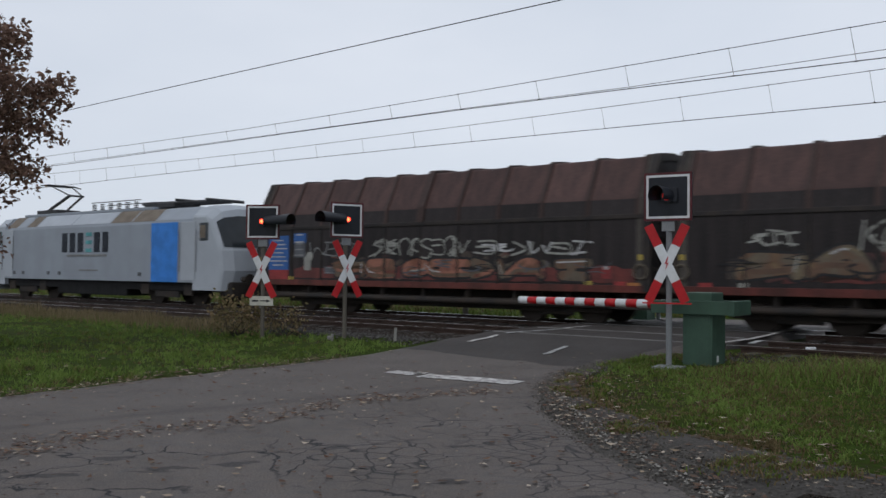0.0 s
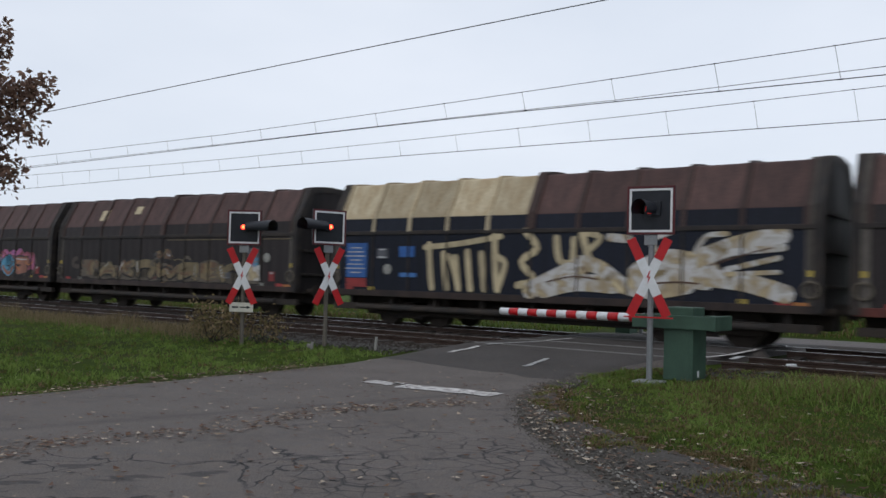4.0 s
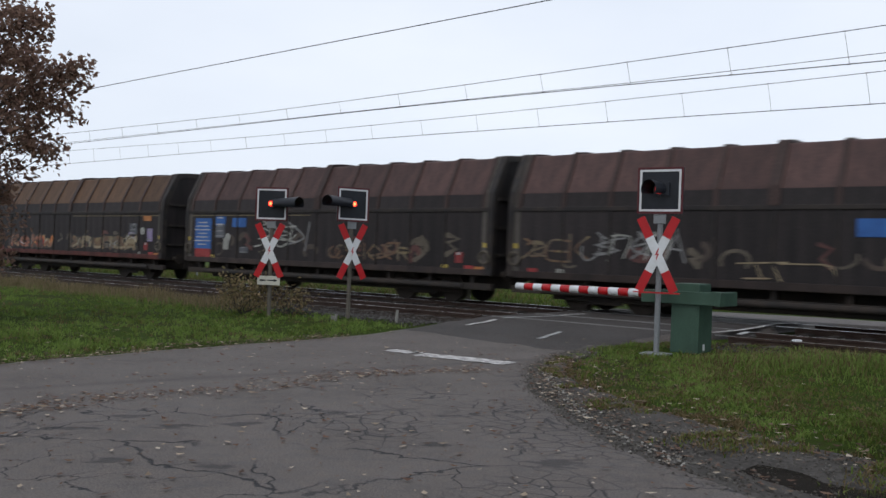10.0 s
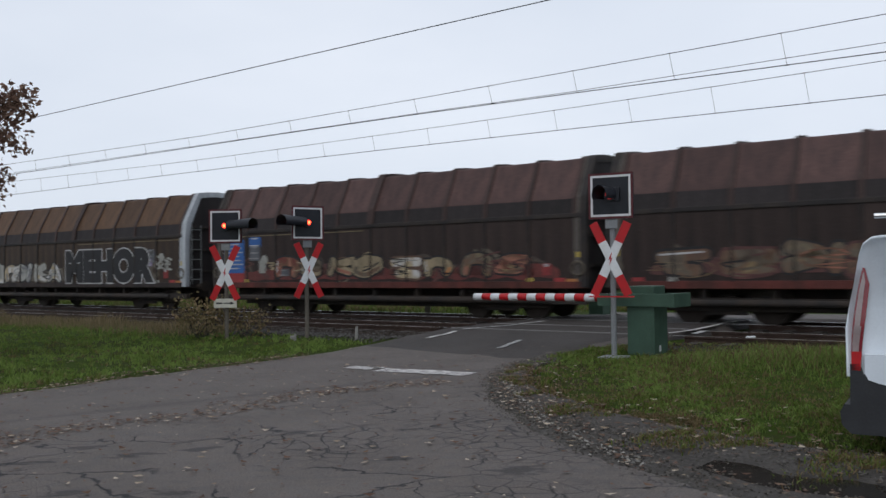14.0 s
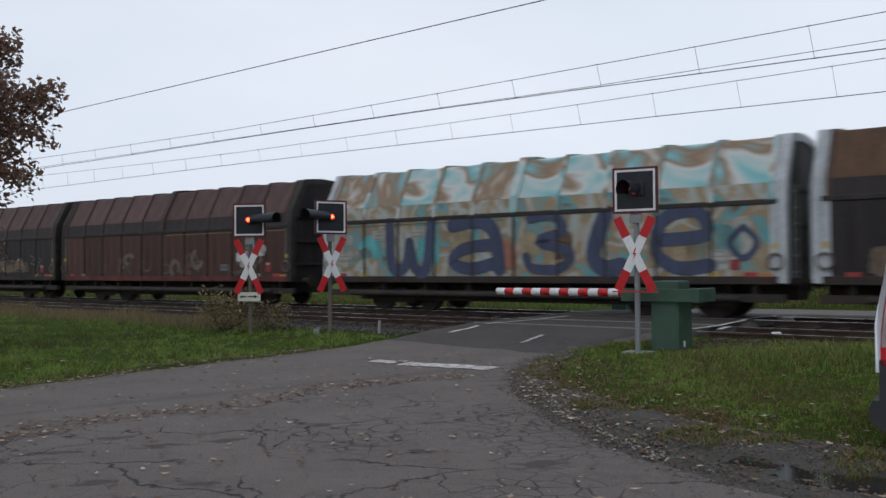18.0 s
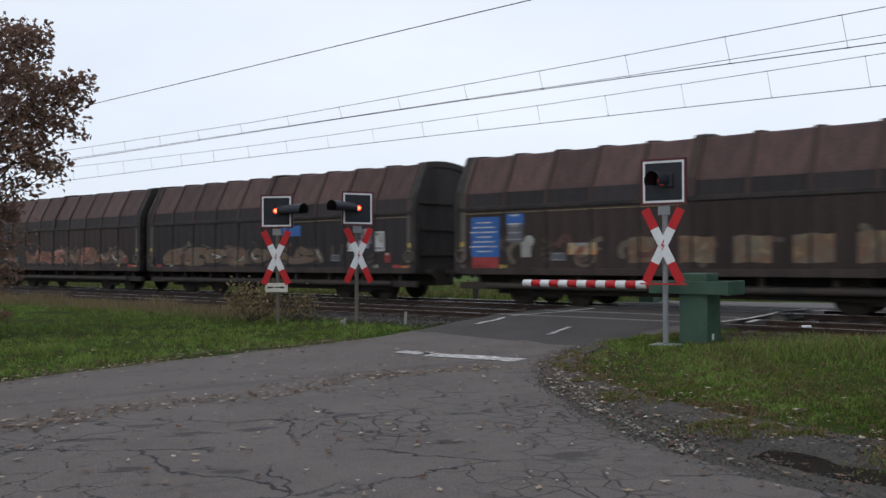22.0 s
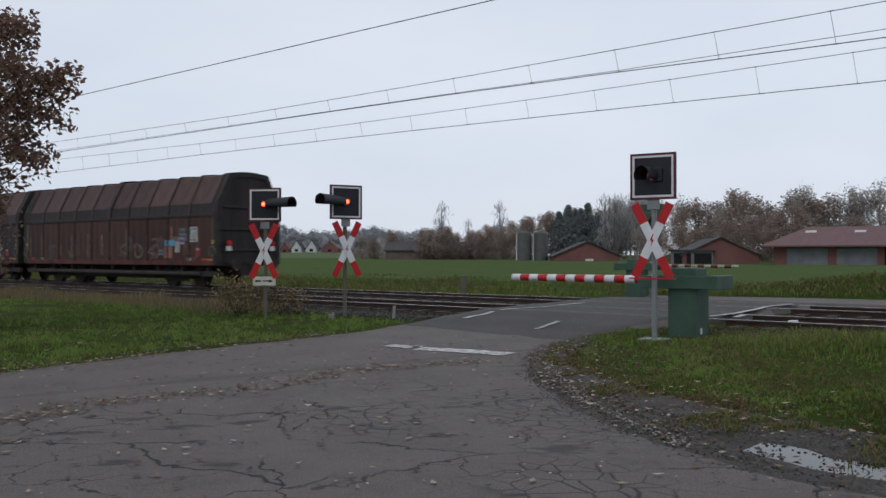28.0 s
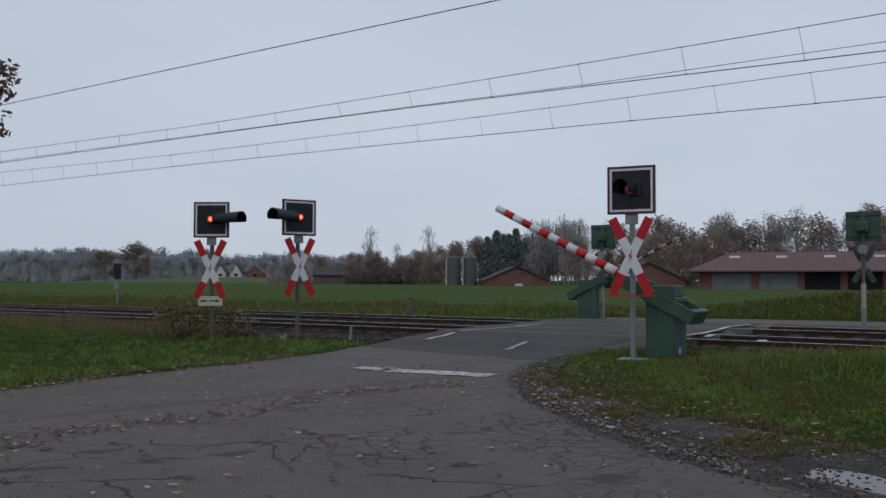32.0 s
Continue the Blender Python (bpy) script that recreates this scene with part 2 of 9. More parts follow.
def sheet(name, left, right, count, across, lift, material, ragged=0.0):
    a, b = resample(left, count), resample(right, count)
    verts, faces = [], []
    for i, (p, q) in enumerate(zip(a, b)):
        for j in range(across + 1):
            v = p.lerp(q, j / across)
            if ragged and j in (0, across):
                v = v + Vector((noise.noise((i * 0.31, j, 1)), noise.noise((i * 0.31, j, 7)), 0)) * ragged
            if ragged and i == count - 1:
                v = v + Vector((0.2 * noise.noise((j * 0.7, 3, 1)), 0.45 * noise.noise((j * 0.45, 8, 2)), 0))
            z = road_z(v.x, v.y) + lift + 0.004 * noise.noise((v.x * 0.8, v.y * 0.8, 5))
            if i == count - 1 or i == 0:
                z -= 2.2 * lift
            verts.append((v.x, v.y, z if j not in (0, across) else z - 0.01))
    for i in range(count - 1):
        for j in range(across):
            k = i * (across + 1) + j
            faces.append((k, k + across + 1, k + across + 2, k + 1))
    # a sloped shoulder on both sides, so that the slab meets the ground
    for j, side in ((0, -1), (across, 1)):
        first = len(verts)
        for i, (p, q) in enumerate(zip(a, b)):
            e = (q - p).normalized() * side
            x, y, z = verts[i * (across + 1) + j]
            verts.append((x + e.x * 0.22, y + e.y * 0.22, min(z, ground_z(x, y)) - 0.09))
        for i in range(count - 1):
            k = i * (across + 1) + j
            quad = (k, k + across + 1, first + i + 1, first + i)
            faces.append(quad if side > 0 else quad[::-1])
    return mesh_from(name, verts, faces, material, smooth=True)


def ground_material():
    """Soil and short worn grass by the road, rough grass by the railway, sown crop on the field."""
    m = bpy.data.materials.new("grass_and_soil")
    m.use_nodes = True
    nodes, links = m.node_tree.nodes, m.node_tree.links
    b = nodes["Principled BSDF"]
    b.inputs["Roughness"].default_value = 0.95
    b.inputs["Specular IOR Level"].default_value = 0.03
    coord = nodes.new("ShaderNodeTexCoord")
    big = nodes.new("ShaderNodeTexNoise")
    big.inputs["Scale"].default_value, big.inputs["Detail"].default_value = 0.6, 8
    small = nodes.new("ShaderNodeTexNoise")
    small.inputs["Scale"].default_value, small.inputs["Detail"].default_value = 14, 6
    links.new(coord.outputs["Object"], big.inputs["Vector"])
    links.new(coord.outputs["Object"], small.inputs["Vector"])
    ramp = nodes.new("ShaderNodeValToRGB")
    cr = ramp.color_ramp
    cr.elements[0].position, cr.elements[0].color = 0.36, (0.036, 0.032, 0.015, 1)
    cr.elements[1].position, cr.elements[1].color = 0.62, (0.035, 0.06, 0.009, 1)
    e = cr.elements.new(0.48)
    e.color = (0.03, 0.045, 0.009, 1)
    mix = nodes.new("ShaderNodeMix")
    mix.data_type = "FLOAT"
    mix.inputs["Factor"].default_value = 0.45
    links.new(big.outputs["Fac"], mix.inputs["A"])
    links.new(small.outputs["Fac"], mix.inputs["B"])
    links.new(mix.outputs["Result"], ramp.inputs["Fac"])
    links.new(ramp.outputs["Color"], b.inputs["Base Color"])
    bump = nodes.new("ShaderNodeBump")
    bump.inputs["Strength"].default_value, bump.inputs["Distance"].default_value = 0.6, 0.04
    links.new(small.outputs["Fac"], bump.inputs["Height"])
    links.new(bump.outputs["Normal"], b.inputs["Normal"])
    return m


def asphalt_material(name, base, cracks, wet):
    """Old asphalt: stone grain, patches, dark branching cracks and damp marks."""
    m = bpy.data.materials.new(name)
    m.use_nodes = True
    nodes, links = m.node_tree.nodes, m.node_tree.links
    b = nodes["Principled BSDF"]
    b.inputs["Specular IOR Level"].default_value = 0.22
    coord = nodes.new("ShaderNodeTexCoord")
    warp = nodes.new("ShaderNodeTexNoise")
    warp.inputs["Scale"].default_value, warp.inputs["Detail"].default_value = 1.9, 7
    links.new(coord.outputs["Object"], warp.inputs["Vector"])
    add = nodes.new("ShaderNodeVectorMath")
    add.operation = "MULTIPLY_ADD"
    add.inputs[1].default_value = (0.9, 0.9, 0.0)
    links.new(warp.outputs["Color"], add.inputs[0])
    links.new(coord.outputs["Object"], add.inputs[2])
    lines = []
    for scale, width in ((0.62, 0.009), (1.9, 0.019)):
        vor = nodes.new("ShaderNodeTexVoronoi")
        vor.feature = "DISTANCE_TO_EDGE"
        vor.inputs["Scale"].default_value = scale
        links.new(add.outputs["Vector"], vor.inputs["Vector"])
        rng = nodes.new("ShaderNodeMapRange")
        rng.inputs["From Min"].default_value, rng.inputs["From Max"].default_value = width * 0.35, width
        rng.inputs["To Min"].default_value, rng.inputs["To Max"].default_value = 1.0, 0.0
        links.new(vor.outputs["Distance"], rng.inputs["Value"])
        lines.append(rng.outputs["Result"])
    where = nodes.new("ShaderNodeTexNoise")
    where.inputs["Scale"].default_value, where.inputs["Detail"].default_value = 0.55, 4
    links.new(coord.outputs["Object"], where.inputs["Vector"])
    masks = []
    for line, lo in zip(lines, (0.42, 0.52)):
        gate = nodes.new("ShaderNodeMapRange")
        gate.inputs["From Min"].default_value, gate.inputs["From Max"].default_value = lo, lo + 0.07
        links.new(where.outputs["Fac"], gate.inputs["Value"])
        mul = nodes.new("ShaderNodeMath")
        mul.operation = "MULTIPLY"
        links.new(line, mul.inputs[0])
        links.new(gate.outputs["Result"], mul.inputs[1])
        masks.append(mul.outputs["Value"])
    # the long cracks lie on the older side of the road, past the strip of leaves
    sep = nodes.new("ShaderNodeSeparateXYZ")
    links.new(coord.outputs["Object"], sep.inputs["Vector"])
    dist = nodes.new("ShaderNodeVectorMath")
    dist.operation = "DOT_PRODUCT"
    dist.inputs[1].default_value = (0.662, -0.749, 0)
    links.new(coord.outputs["Object"], dist.inputs[0])
    old_side = nodes.new("ShaderNodeMapRange")
    old_side.inputs["From Min"].default_value, old_side.inputs["From Max"].default_value = -7.7, -7.2
    old_side.inputs["To Min"].default_value = 0.12
    links.new(dist.outputs["Value"], old_side.inputs["Value"])
    # close-meshed crazing where wheels cut the corner
    craze_where = []
    for (cx, cy), size, turn in (((1.15, 7.3), (0.75, 1.5), 0.35), ((-0.3, 6.9), (0.5, 0.9), 0.0), ((1.3, 4.4), (0.6, 1.2), 0.2)):
        place = nodes.new("ShaderNodeMapping")
        place.vector_type = "TEXTURE"
        place.inputs["Location"].default_value = (cx, cy, 0)
        place.inputs["Rotation"].default_value = (0, 0, turn)
        place.inputs["Scale"].default_value = (size[0], size[1], 1)
        links.new(coord.outputs["Object"], place.inputs["Vector"])
        ln = nodes.new("ShaderNodeVectorMath")
        ln.operation = "LENGTH"
        links.new(place.outputs["Vector"], ln.inputs[0])
        fall = nodes.new("ShaderNodeMapRange")
        fall.inputs["From Min"].default_value, fall.inputs["From Max"].default_value = 1.25, 0.7
        links.new(ln.outputs["Value"], fall.inputs["Value"])
        craze_where.append(fall.outputs["Result"])
    most = craze_where[0]
    for other in craze_where[1:]:
        mx = nodes.new("ShaderNodeMath")
        mx.operation = "MAXIMUM"
        links.new(most, mx.inputs[0])
        links.new(other, mx.inputs[1])
        most = mx.outputs["Value"]
    bend = nodes.new("ShaderNodeVectorMath")
    bend.operation = "MULTIPLY_ADD"
    bend.inputs[1].default_value = (0.25, 0.25, 0.0)
    links.new(warp.outputs["Color"], bend.inputs[0])
    links.new(coord.outputs["Object"], bend.inputs[2])
    craze = nodes.new("ShaderNodeTexVoronoi")
    craze.feature = "DISTANCE_TO_EDGE"
    craze.inputs["Scale"].default_value = 4.6
    links.new(bend.outputs["Vector"], craze.inputs["Vector"])
    craze_line = nodes.new("ShaderNodeMapRange")
    craze_line.inputs["From Min"].default_value, craze_line.inputs["From Max"].default_value = 0.012, 0.05
    craze_line.inputs["To Min"].default_value, craze_line.inputs["To Max"].default_value = 0.85, 0.0
    links.new(craze.outputs["Distance"], craze_line.inputs["Value"])
    craze_mask = nodes.new("ShaderNodeMath")
    craze_mask.operation = "MULTIPLY"
    links.new(craze_line.outputs["Result"], craze_mask.inputs[0])
    links.new(most, craze_mask.inputs[1])
    wide_cracks = nodes.new("ShaderNodeMath")
    wide_cracks.operation = "MAXIMUM"
    links.new(masks[0], wide_cracks.inputs[0])
    links.new(masks[1], wide_cracks.inputs[1])
    on_side = nodes.new("ShaderNodeMath")
    on_side.operation = "MULTIPLY"
    links.new(wide_cracks.outputs["Value"], on_side.inputs[0])
    links.new(old_side.outputs["Result"], on_side.inputs[1])
    crack = nodes.new("ShaderNodeMath")
    crack.operation = "MAXIMUM"
    links.new(on_side.outputs["Value"], crack.inputs[0])
    links.new(craze_mask.outputs["Value"], crack.inputs[1])
    grain = nodes.new("ShaderNodeTexNoise")
    grain.inputs["Scale"].default_value, grain.inputs["Detail"].default_value = 70, 5
    links.new(coord.outputs["Object"], grain.inputs["Vector"])
    broad = nodes.new("ShaderNodeTexNoise")
    broad.inputs["Scale"].default_value, broad.inputs["Detail"].default_value = 0.9, 9
    links.new(coord.outputs["Object"], broad.inputs["Vector"])
    ramp = nodes.new("ShaderNodeValToRGB")
    ramp.color_ramp.elements[0].position, ramp.color_ramp.elements[0].color = 0.3, tuple(c * 0.72 for c in base) + (1,)
    ramp.color_ramp.elements[1].position, ramp.color_ramp.elements[1].color = 0.7, tuple(c * 1.25 for c in base) + (1,)
    links.new(broad.outputs["Fac"], ramp.inputs["Fac"])
    tone = nodes.new("ShaderNodeMapRange")
    tone.inputs["From Min"].default_value, tone.inputs["From Max"].default_value = 0.3, 0.7
    tone.inputs["To Min"].default_value, tone.inputs["To Max"].default_value = 0.58, 1.38
    links.new(grain.outputs["Fac"], tone.inputs["Value"])
    hsv = nodes.new("ShaderNodeHueSaturation")
    mottle = nodes.new("ShaderNodeTexNoise")
    mottle.inputs["Scale"].default_value, mottle.inputs["Detail"].default_value, mottle.inputs["Roughness"].default_value = 6.0, 8, 0.65
    links.new(coord.outputs["Object"], mottle.inputs["Vector"])
    dust = nodes.new("ShaderNodeMapRange")
    dust.inputs["From Min"].default_value, dust.inputs["From Max"].default_value = 0.35, 0.68
    links.new(mottle.outputs["Fac"], dust.inputs["Value"])
    worn = nodes.new("ShaderNodeMix")
    worn.data_type = "RGBA"
    worn.inputs["B"].default_value = (base[0] * 1.2, base[1] * 1.12, base[2] * 1.04, 1)
    links.new(dust.outputs["Result"], worn.inputs["Factor"])
    links.new(ramp.outputs["Color"], worn.inputs["A"])
    links.new(worn.outputs["Result"], hsv.inputs["Color"])
    links.new(tone.outputs["Result"], hsv.inputs["Value"])
    damp = nodes.new("ShaderNodeTexNoise")
    damp.inputs["Scale"].default_value, damp.inputs["Detail"].default_value = 2.0, 12
    damp.inputs["Distortion"].default_value = 1.2
    damp.inputs["Roughness"].default_value = 0.62
    shift = nodes.new("ShaderNodeMapping")
    shift.inputs["Location"].default_value = (7.3, 2.1, 0)
    shift.inputs["Scale"].default_value = (0.7, 1.6, 1)
    links.new(coord.outputs["Object"], shift.inputs["Vector"])
    links.new(shift.outputs["Vector"], damp.inputs["Vector"])
    wetr = nodes.new("ShaderNodeMapRange")
    wetr.inputs["From Min"].default_value, wetr.inputs["From Max"].default_value = 0.6, 0.66
    wetr.inputs["To Max"].default_value = wet * 0.55
    # a worn seam in the asphalt, beside the strip of leaves
    off_seam = nodes.new("ShaderNodeMath")
    off_seam.operation = "ADD"
    off_seam.inputs[1].default_value = 8.52
    links.new(dist.outputs["Value"], off_seam.inputs[0])
    either = nodes.new("ShaderNodeMath")
    either.operation = "ABSOLUTE"
    links.new(off_seam.outputs["Value"], either.inputs[0])
    seam = nodes.new("ShaderNodeMapRange")
    seam.inputs["From Min"].default_value, seam.inputs["From Max"].default_value = 0.17, 0.02
    seam.inputs["To Max"].default_value = wet * 0.7
    links.new(either.outputs["Value"], seam.inputs["Value"])
    patchy = nodes.new("ShaderNodeMath")
    patchy.operation = "MULTIPLY"
    links.new(seam.outputs["Result"], patchy.inputs[0])
    links.new(mottle.outputs["Fac"], patchy.inputs[1])
    blots = None
    for (cx, cy), size, turn in (((1.17, 5.75), (0.5, 0.32), 0.3), ((0.25, 6.2), (0.32, 0.2), 0.5), ((-1.87, 6.36), (0.5, 0.22), 0.3), ((-0.75, 7.3), (0.45, 0.2), 0.6), ((-1.13, 5.15), (0.28, 0.2), 0.0), ((0.9, 4.3), (0.6, 0.3), 0.4),
                                 ((-1.85, 5.15), (0.3, 0.2), 0.2), ((-1.4, 6.6), (0.4, 0.2), 0.4), ((-2.4, 6.7), (0.4, 0.2), 0.5), ((-2.6, 6.1), (0.6, 0.2), 0.4)):
        place = nodes.new("ShaderNodeMapping")
        place.vector_type = "TEXTURE"
        place.inputs["Location"].default_value = (cx, cy, 0)
        place.inputs["Rotation"].default_value = (0, 0, turn)
        place.inputs["Scale"].default_value = (size[0], size[1], 1)
        links.new(coord.outputs["Object"], place.inputs["Vector"])
        ln = nodes.new("ShaderNodeVectorMath")
        ln.operation = "LENGTH"
        links.new(place.outputs["Vector"], ln.inputs[0])
        fall = nodes.new("ShaderNodeMapRange")
        fall.inputs["From Min"].default_value, fall.inputs["From Max"].default_value = 1.2, 0.0
        links.new(ln.outputs["Value"], fall.inputs["Value"])
        if blots is None:
            blots = fall.outputs["Result"]
        else:
            mx = nodes.new("ShaderNodeMath")
            mx.operation = "MAXIMUM"
            links.new(blots, mx.inputs[0])
            links.new(fall.outputs["Result"], mx.inputs[1])
            blots = mx.outputs["Value"]
    streaky = nodes.new("ShaderNodeTexNoise")
    streaky.inputs["Scale"].default_value, streaky.inputs["Detail"].default_value = 8.0, 10
    squash = nodes.new("ShaderNodeMapping")
    squash.inputs["Rotation"].default_value = (0, 0, 0.5)
    squash.inputs["Scale"].default_value = (0.7, 1.8, 1)
    links.new(coord.outputs["Object"], squash.inputs["Vector"])
    links.new(squash.outputs["Vector"], streaky.inputs["Vector"])
    blot_mix = nodes.new("ShaderNodeMath")
    blot_mix.operation = "MULTIPLY"
    links.new(blots, blot_mix.inputs[0])
    links.new(streaky.outputs["Fac"], blot_mix.inputs[1])
    blot = nodes.new("ShaderNodeMapRange")
    blot.inputs["From Min"].default_value, blot.inputs["From Max"].default_value = 0.3, 0.37
    blot.inputs["To Max"].default_value = wet * 0.8
    links.new(blot_mix.outputs["Value"], blot.inputs["Value"])
    damp_side = nodes.new("ShaderNodeMath")
    damp_side.operation = "MULTIPLY"
    links.new(damp.outputs["Fac"], damp_side.inputs[0])
    links.new(old_side.outputs["Result"], damp_side.inputs[1])
    links.new(damp_side.outputs["Value"], wetr.inputs["Value"])
    cm = nodes.new("ShaderNodeMath")
    cm.operation = "MULTIPLY"
    cm.inputs[1].default_value = cracks
    links.new(crack.outputs["Value"], cm.inputs[0])
    dark = nodes.new("ShaderNodeMath")
    dark.operation = "MAXIMUM"
    links.new(cm.outputs["Value"], dark.inputs[0])
    wet_or_worn = nodes.new("ShaderNodeMath")
    wet_or_worn.operation = "MAXIMUM"
    links.new(wetr.outputs["Result"], wet_or_worn.inputs[0])
    links.new(patchy.outputs["Value"], wet_or_worn.inputs[1])
    links.new(wet_or_worn.outputs["Value"], dark.inputs[1])
    mix = nodes.new("ShaderNodeMix")
    mix.data_type = "RGBA"
    mix.inputs["B"].default_value = (0.012, 0.012, 0.014, 1)
    links.new(hsv.outputs["Color"], mix.inputs["A"])
    dark2 = nodes.new("ShaderNodeMath")
    dark2.operation = "MAXIMUM"
    links.new(dark.outputs["Value"], dark2.inputs[0])
    links.new(blot.outputs["Result"], dark2.inputs[1])
    links.new(dark2.outputs["Value"], mix.inputs["Factor"])
    links.new(mix.outputs["Result"], b.inputs["Base Color"])
    rough = nodes.new("ShaderNodeMapRange")
    rough.inputs["To Min"].default_value, rough.inputs["To Max"].default_value = 0.72, 0.42
    links.new(wetr.outputs["Result"], rough.inputs["Value"])
    links.new(rough.outputs["Result"], b.inputs["Roughness"])
    sub = nodes.new("ShaderNodeMath")
    sub.operation = "SUBTRACT"
    links.new(grain.outputs["Fac"], sub.inputs[0])
    links.new(crack.outputs["Value"], sub.inputs[1])
    bump = nodes.new("ShaderNodeBump")
    bump.inputs["Strength"].default_value, bump.inputs["Distance"].default_value = 0.5, 0.012
    links.new(sub.outputs["Value"], bump.inputs["Height"])
    links.new(bump.outputs["Normal"], b.inputs["Normal"])
    return m


def spaced(lo, hi, mid, half, step, far):
    """Coordinates, close together near mid and wide apart far off."""
    out, v, s = [], mid, step
    while v < hi:
        out.append(v)
        s = step if v < mid + half else s * 1.25
        v += min(s, far)
    out.append(hi)
    v, s = mid - step, step
    while v > lo:
        out.append(v)
        s = step if v > mid - half else s * 1.25
        v -= min(s, far)
    out.append(lo)
    return sorted(out)


def build_ground():
    xs = spaced(-2500, 2500, 1.0, 18, 0.5, 400)
    ys = spaced(-400, 3200, 11.0, 18, 0.5, 400)
    verts = []
    for y in ys:
        for x in xs:
            z = ground_z(x, y)
            u, n = un(x, y)
            if -30 < x < 25 and -20 < y < 30 and inside(x, y, ROAD_OUTLINE):
                z = min(z, road_z(x, y) - 0.06)
            elif 1 < x < 14 and -1 < y < 13 and inside(x, y, SOIL_OUTLINE):
                z = min(z, -0.1)
            if 23 < n < 30 and u > -12:
                z -= 0.06
            verts.append((x, y, z))
    k = len(xs)
    faces = [(j * k + i, j * k + i + 1, (j + 1) * k + i + 1, (j + 1) * k + i) for j in range(len(ys) - 1) for i in range(k - 1)]
    g = mesh_from("ground", verts, faces, ground_material(), smooth=True)
    tagged(g, "damp soil and short rough grass beside road and railway", "ground", kind="structure")
    old = asphalt_material("old_asphalt", (0.094, 0.083, 0.078), 0.95, 0.75)
    dark = asphalt_material("dark_asphalt", (0.047, 0.0425, 0.041), 0.2, 0.25)
    r = sheet("road", ROAD_LEFT, ROAD_RIGHT, 90, 24, 0.0, old, 0.16)
    tagged(r, "old cracked grey asphalt road with damp patches", "road", kind="structure")
    c = sheet("road_crossing", [(4.2, 25.4), (2.0, 21.7), (-0.1, 18.2), (-0.95, 17.0), (-1.35, 16.25)],
              [(9.4, 23.0), (6.95, 20.0), (5.3, 17.3), (3.6, 15.95), (2.1, 14.3), (1.7, 13.4)], 40, 16, 0.007, dark, 0.05)
    tagged(c, "darker newer asphalt over the level crossing", "road", kind="structure")
    f = sheet("road_far", [xy(-12, 27.0), xy(-4, 28.2), xy(20, 28.6), xy(200, 28.6)], [xy(-9.5, 24.2), xy(-2, 24.2), xy(20, 24.2), xy(200, 24.2)], 40, 8, 0.02, old)
    tagged(f, "grey asphalt road running on beside the railway", "road", kind="structure")
    # crop field behind the railway
    crop = mat("young_green_crop", (0.066, 0.094, 0.036), 0.95, var=0.35, scale=0.09, bump=0.8, second=(0.09, 0.112, 0.054), fine=4, spread=0.3, spec=0.0)
    fv, ff = [], []
    nu, nn = 40, 24
    for j in range(nn + 1):
        for i in range(nu + 1):
            u = -420 + 760 * i / nu
            n = 36 + (j / nn) ** 1.6 * 166 + (1.5 * noise.noise((u * 0.06, 3, 1)) if u < 0 else 4.0) * (j == 0)
            x, y = xy(u, n)
            fv.append((x, y, 0.16 + 0.05 * noise.noise((x * 0.05, y * 0.05, 2)) if 0 < j else 0.02))
    for j in range(nn):
        for i in range(nu):
            k = j * (nu + 1) + i
            ff.append((k, k + 1, k + nu + 2, k + nu + 1))
    rise, quads = [], []
    for j in range(13):
        for i in range(25):
            x, y = -150 + 95 * i / 24, 300 + 200 * j / 12
            lift = min(1.0, j / 8) ** 1.3 * math.sin(math.pi * i / 24) ** 0.5
            rise.append((x, y, 0.05 + 2.5 * lift + 0.15 * noise.noise((x * 0.05, y * 0.03, 4)) if 0 < i < 24 and j else -0.3))
    quads = [(25 * j + i, 25 * j + i + 1, 25 * j + i + 26, 25 * j + i + 25) for j in range(12) for i in range(24)]
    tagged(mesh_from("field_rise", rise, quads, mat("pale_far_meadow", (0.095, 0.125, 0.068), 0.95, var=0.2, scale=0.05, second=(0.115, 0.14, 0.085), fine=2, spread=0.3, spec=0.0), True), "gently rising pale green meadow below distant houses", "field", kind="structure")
    tagged(mesh_from("field", fv, ff, crop, True), "bright green field of young winter crop", "field", kind="structure")


def rail_profile():
    h = 0.17
    return [(-0.07, 0), (0.07, 0), (0.07, 0.012), (0.012, 0.03), (0.012, h - 0.045), (0.036, h - 0.035), (0.036, h - 0.004), (0.03, h), (-0.03, h), (-0.036, h - 0.004), (-0.036, h - 0.035), (-0.012, h - 0.045), (-0.012, 0.03), (-0.07, 0.012)]


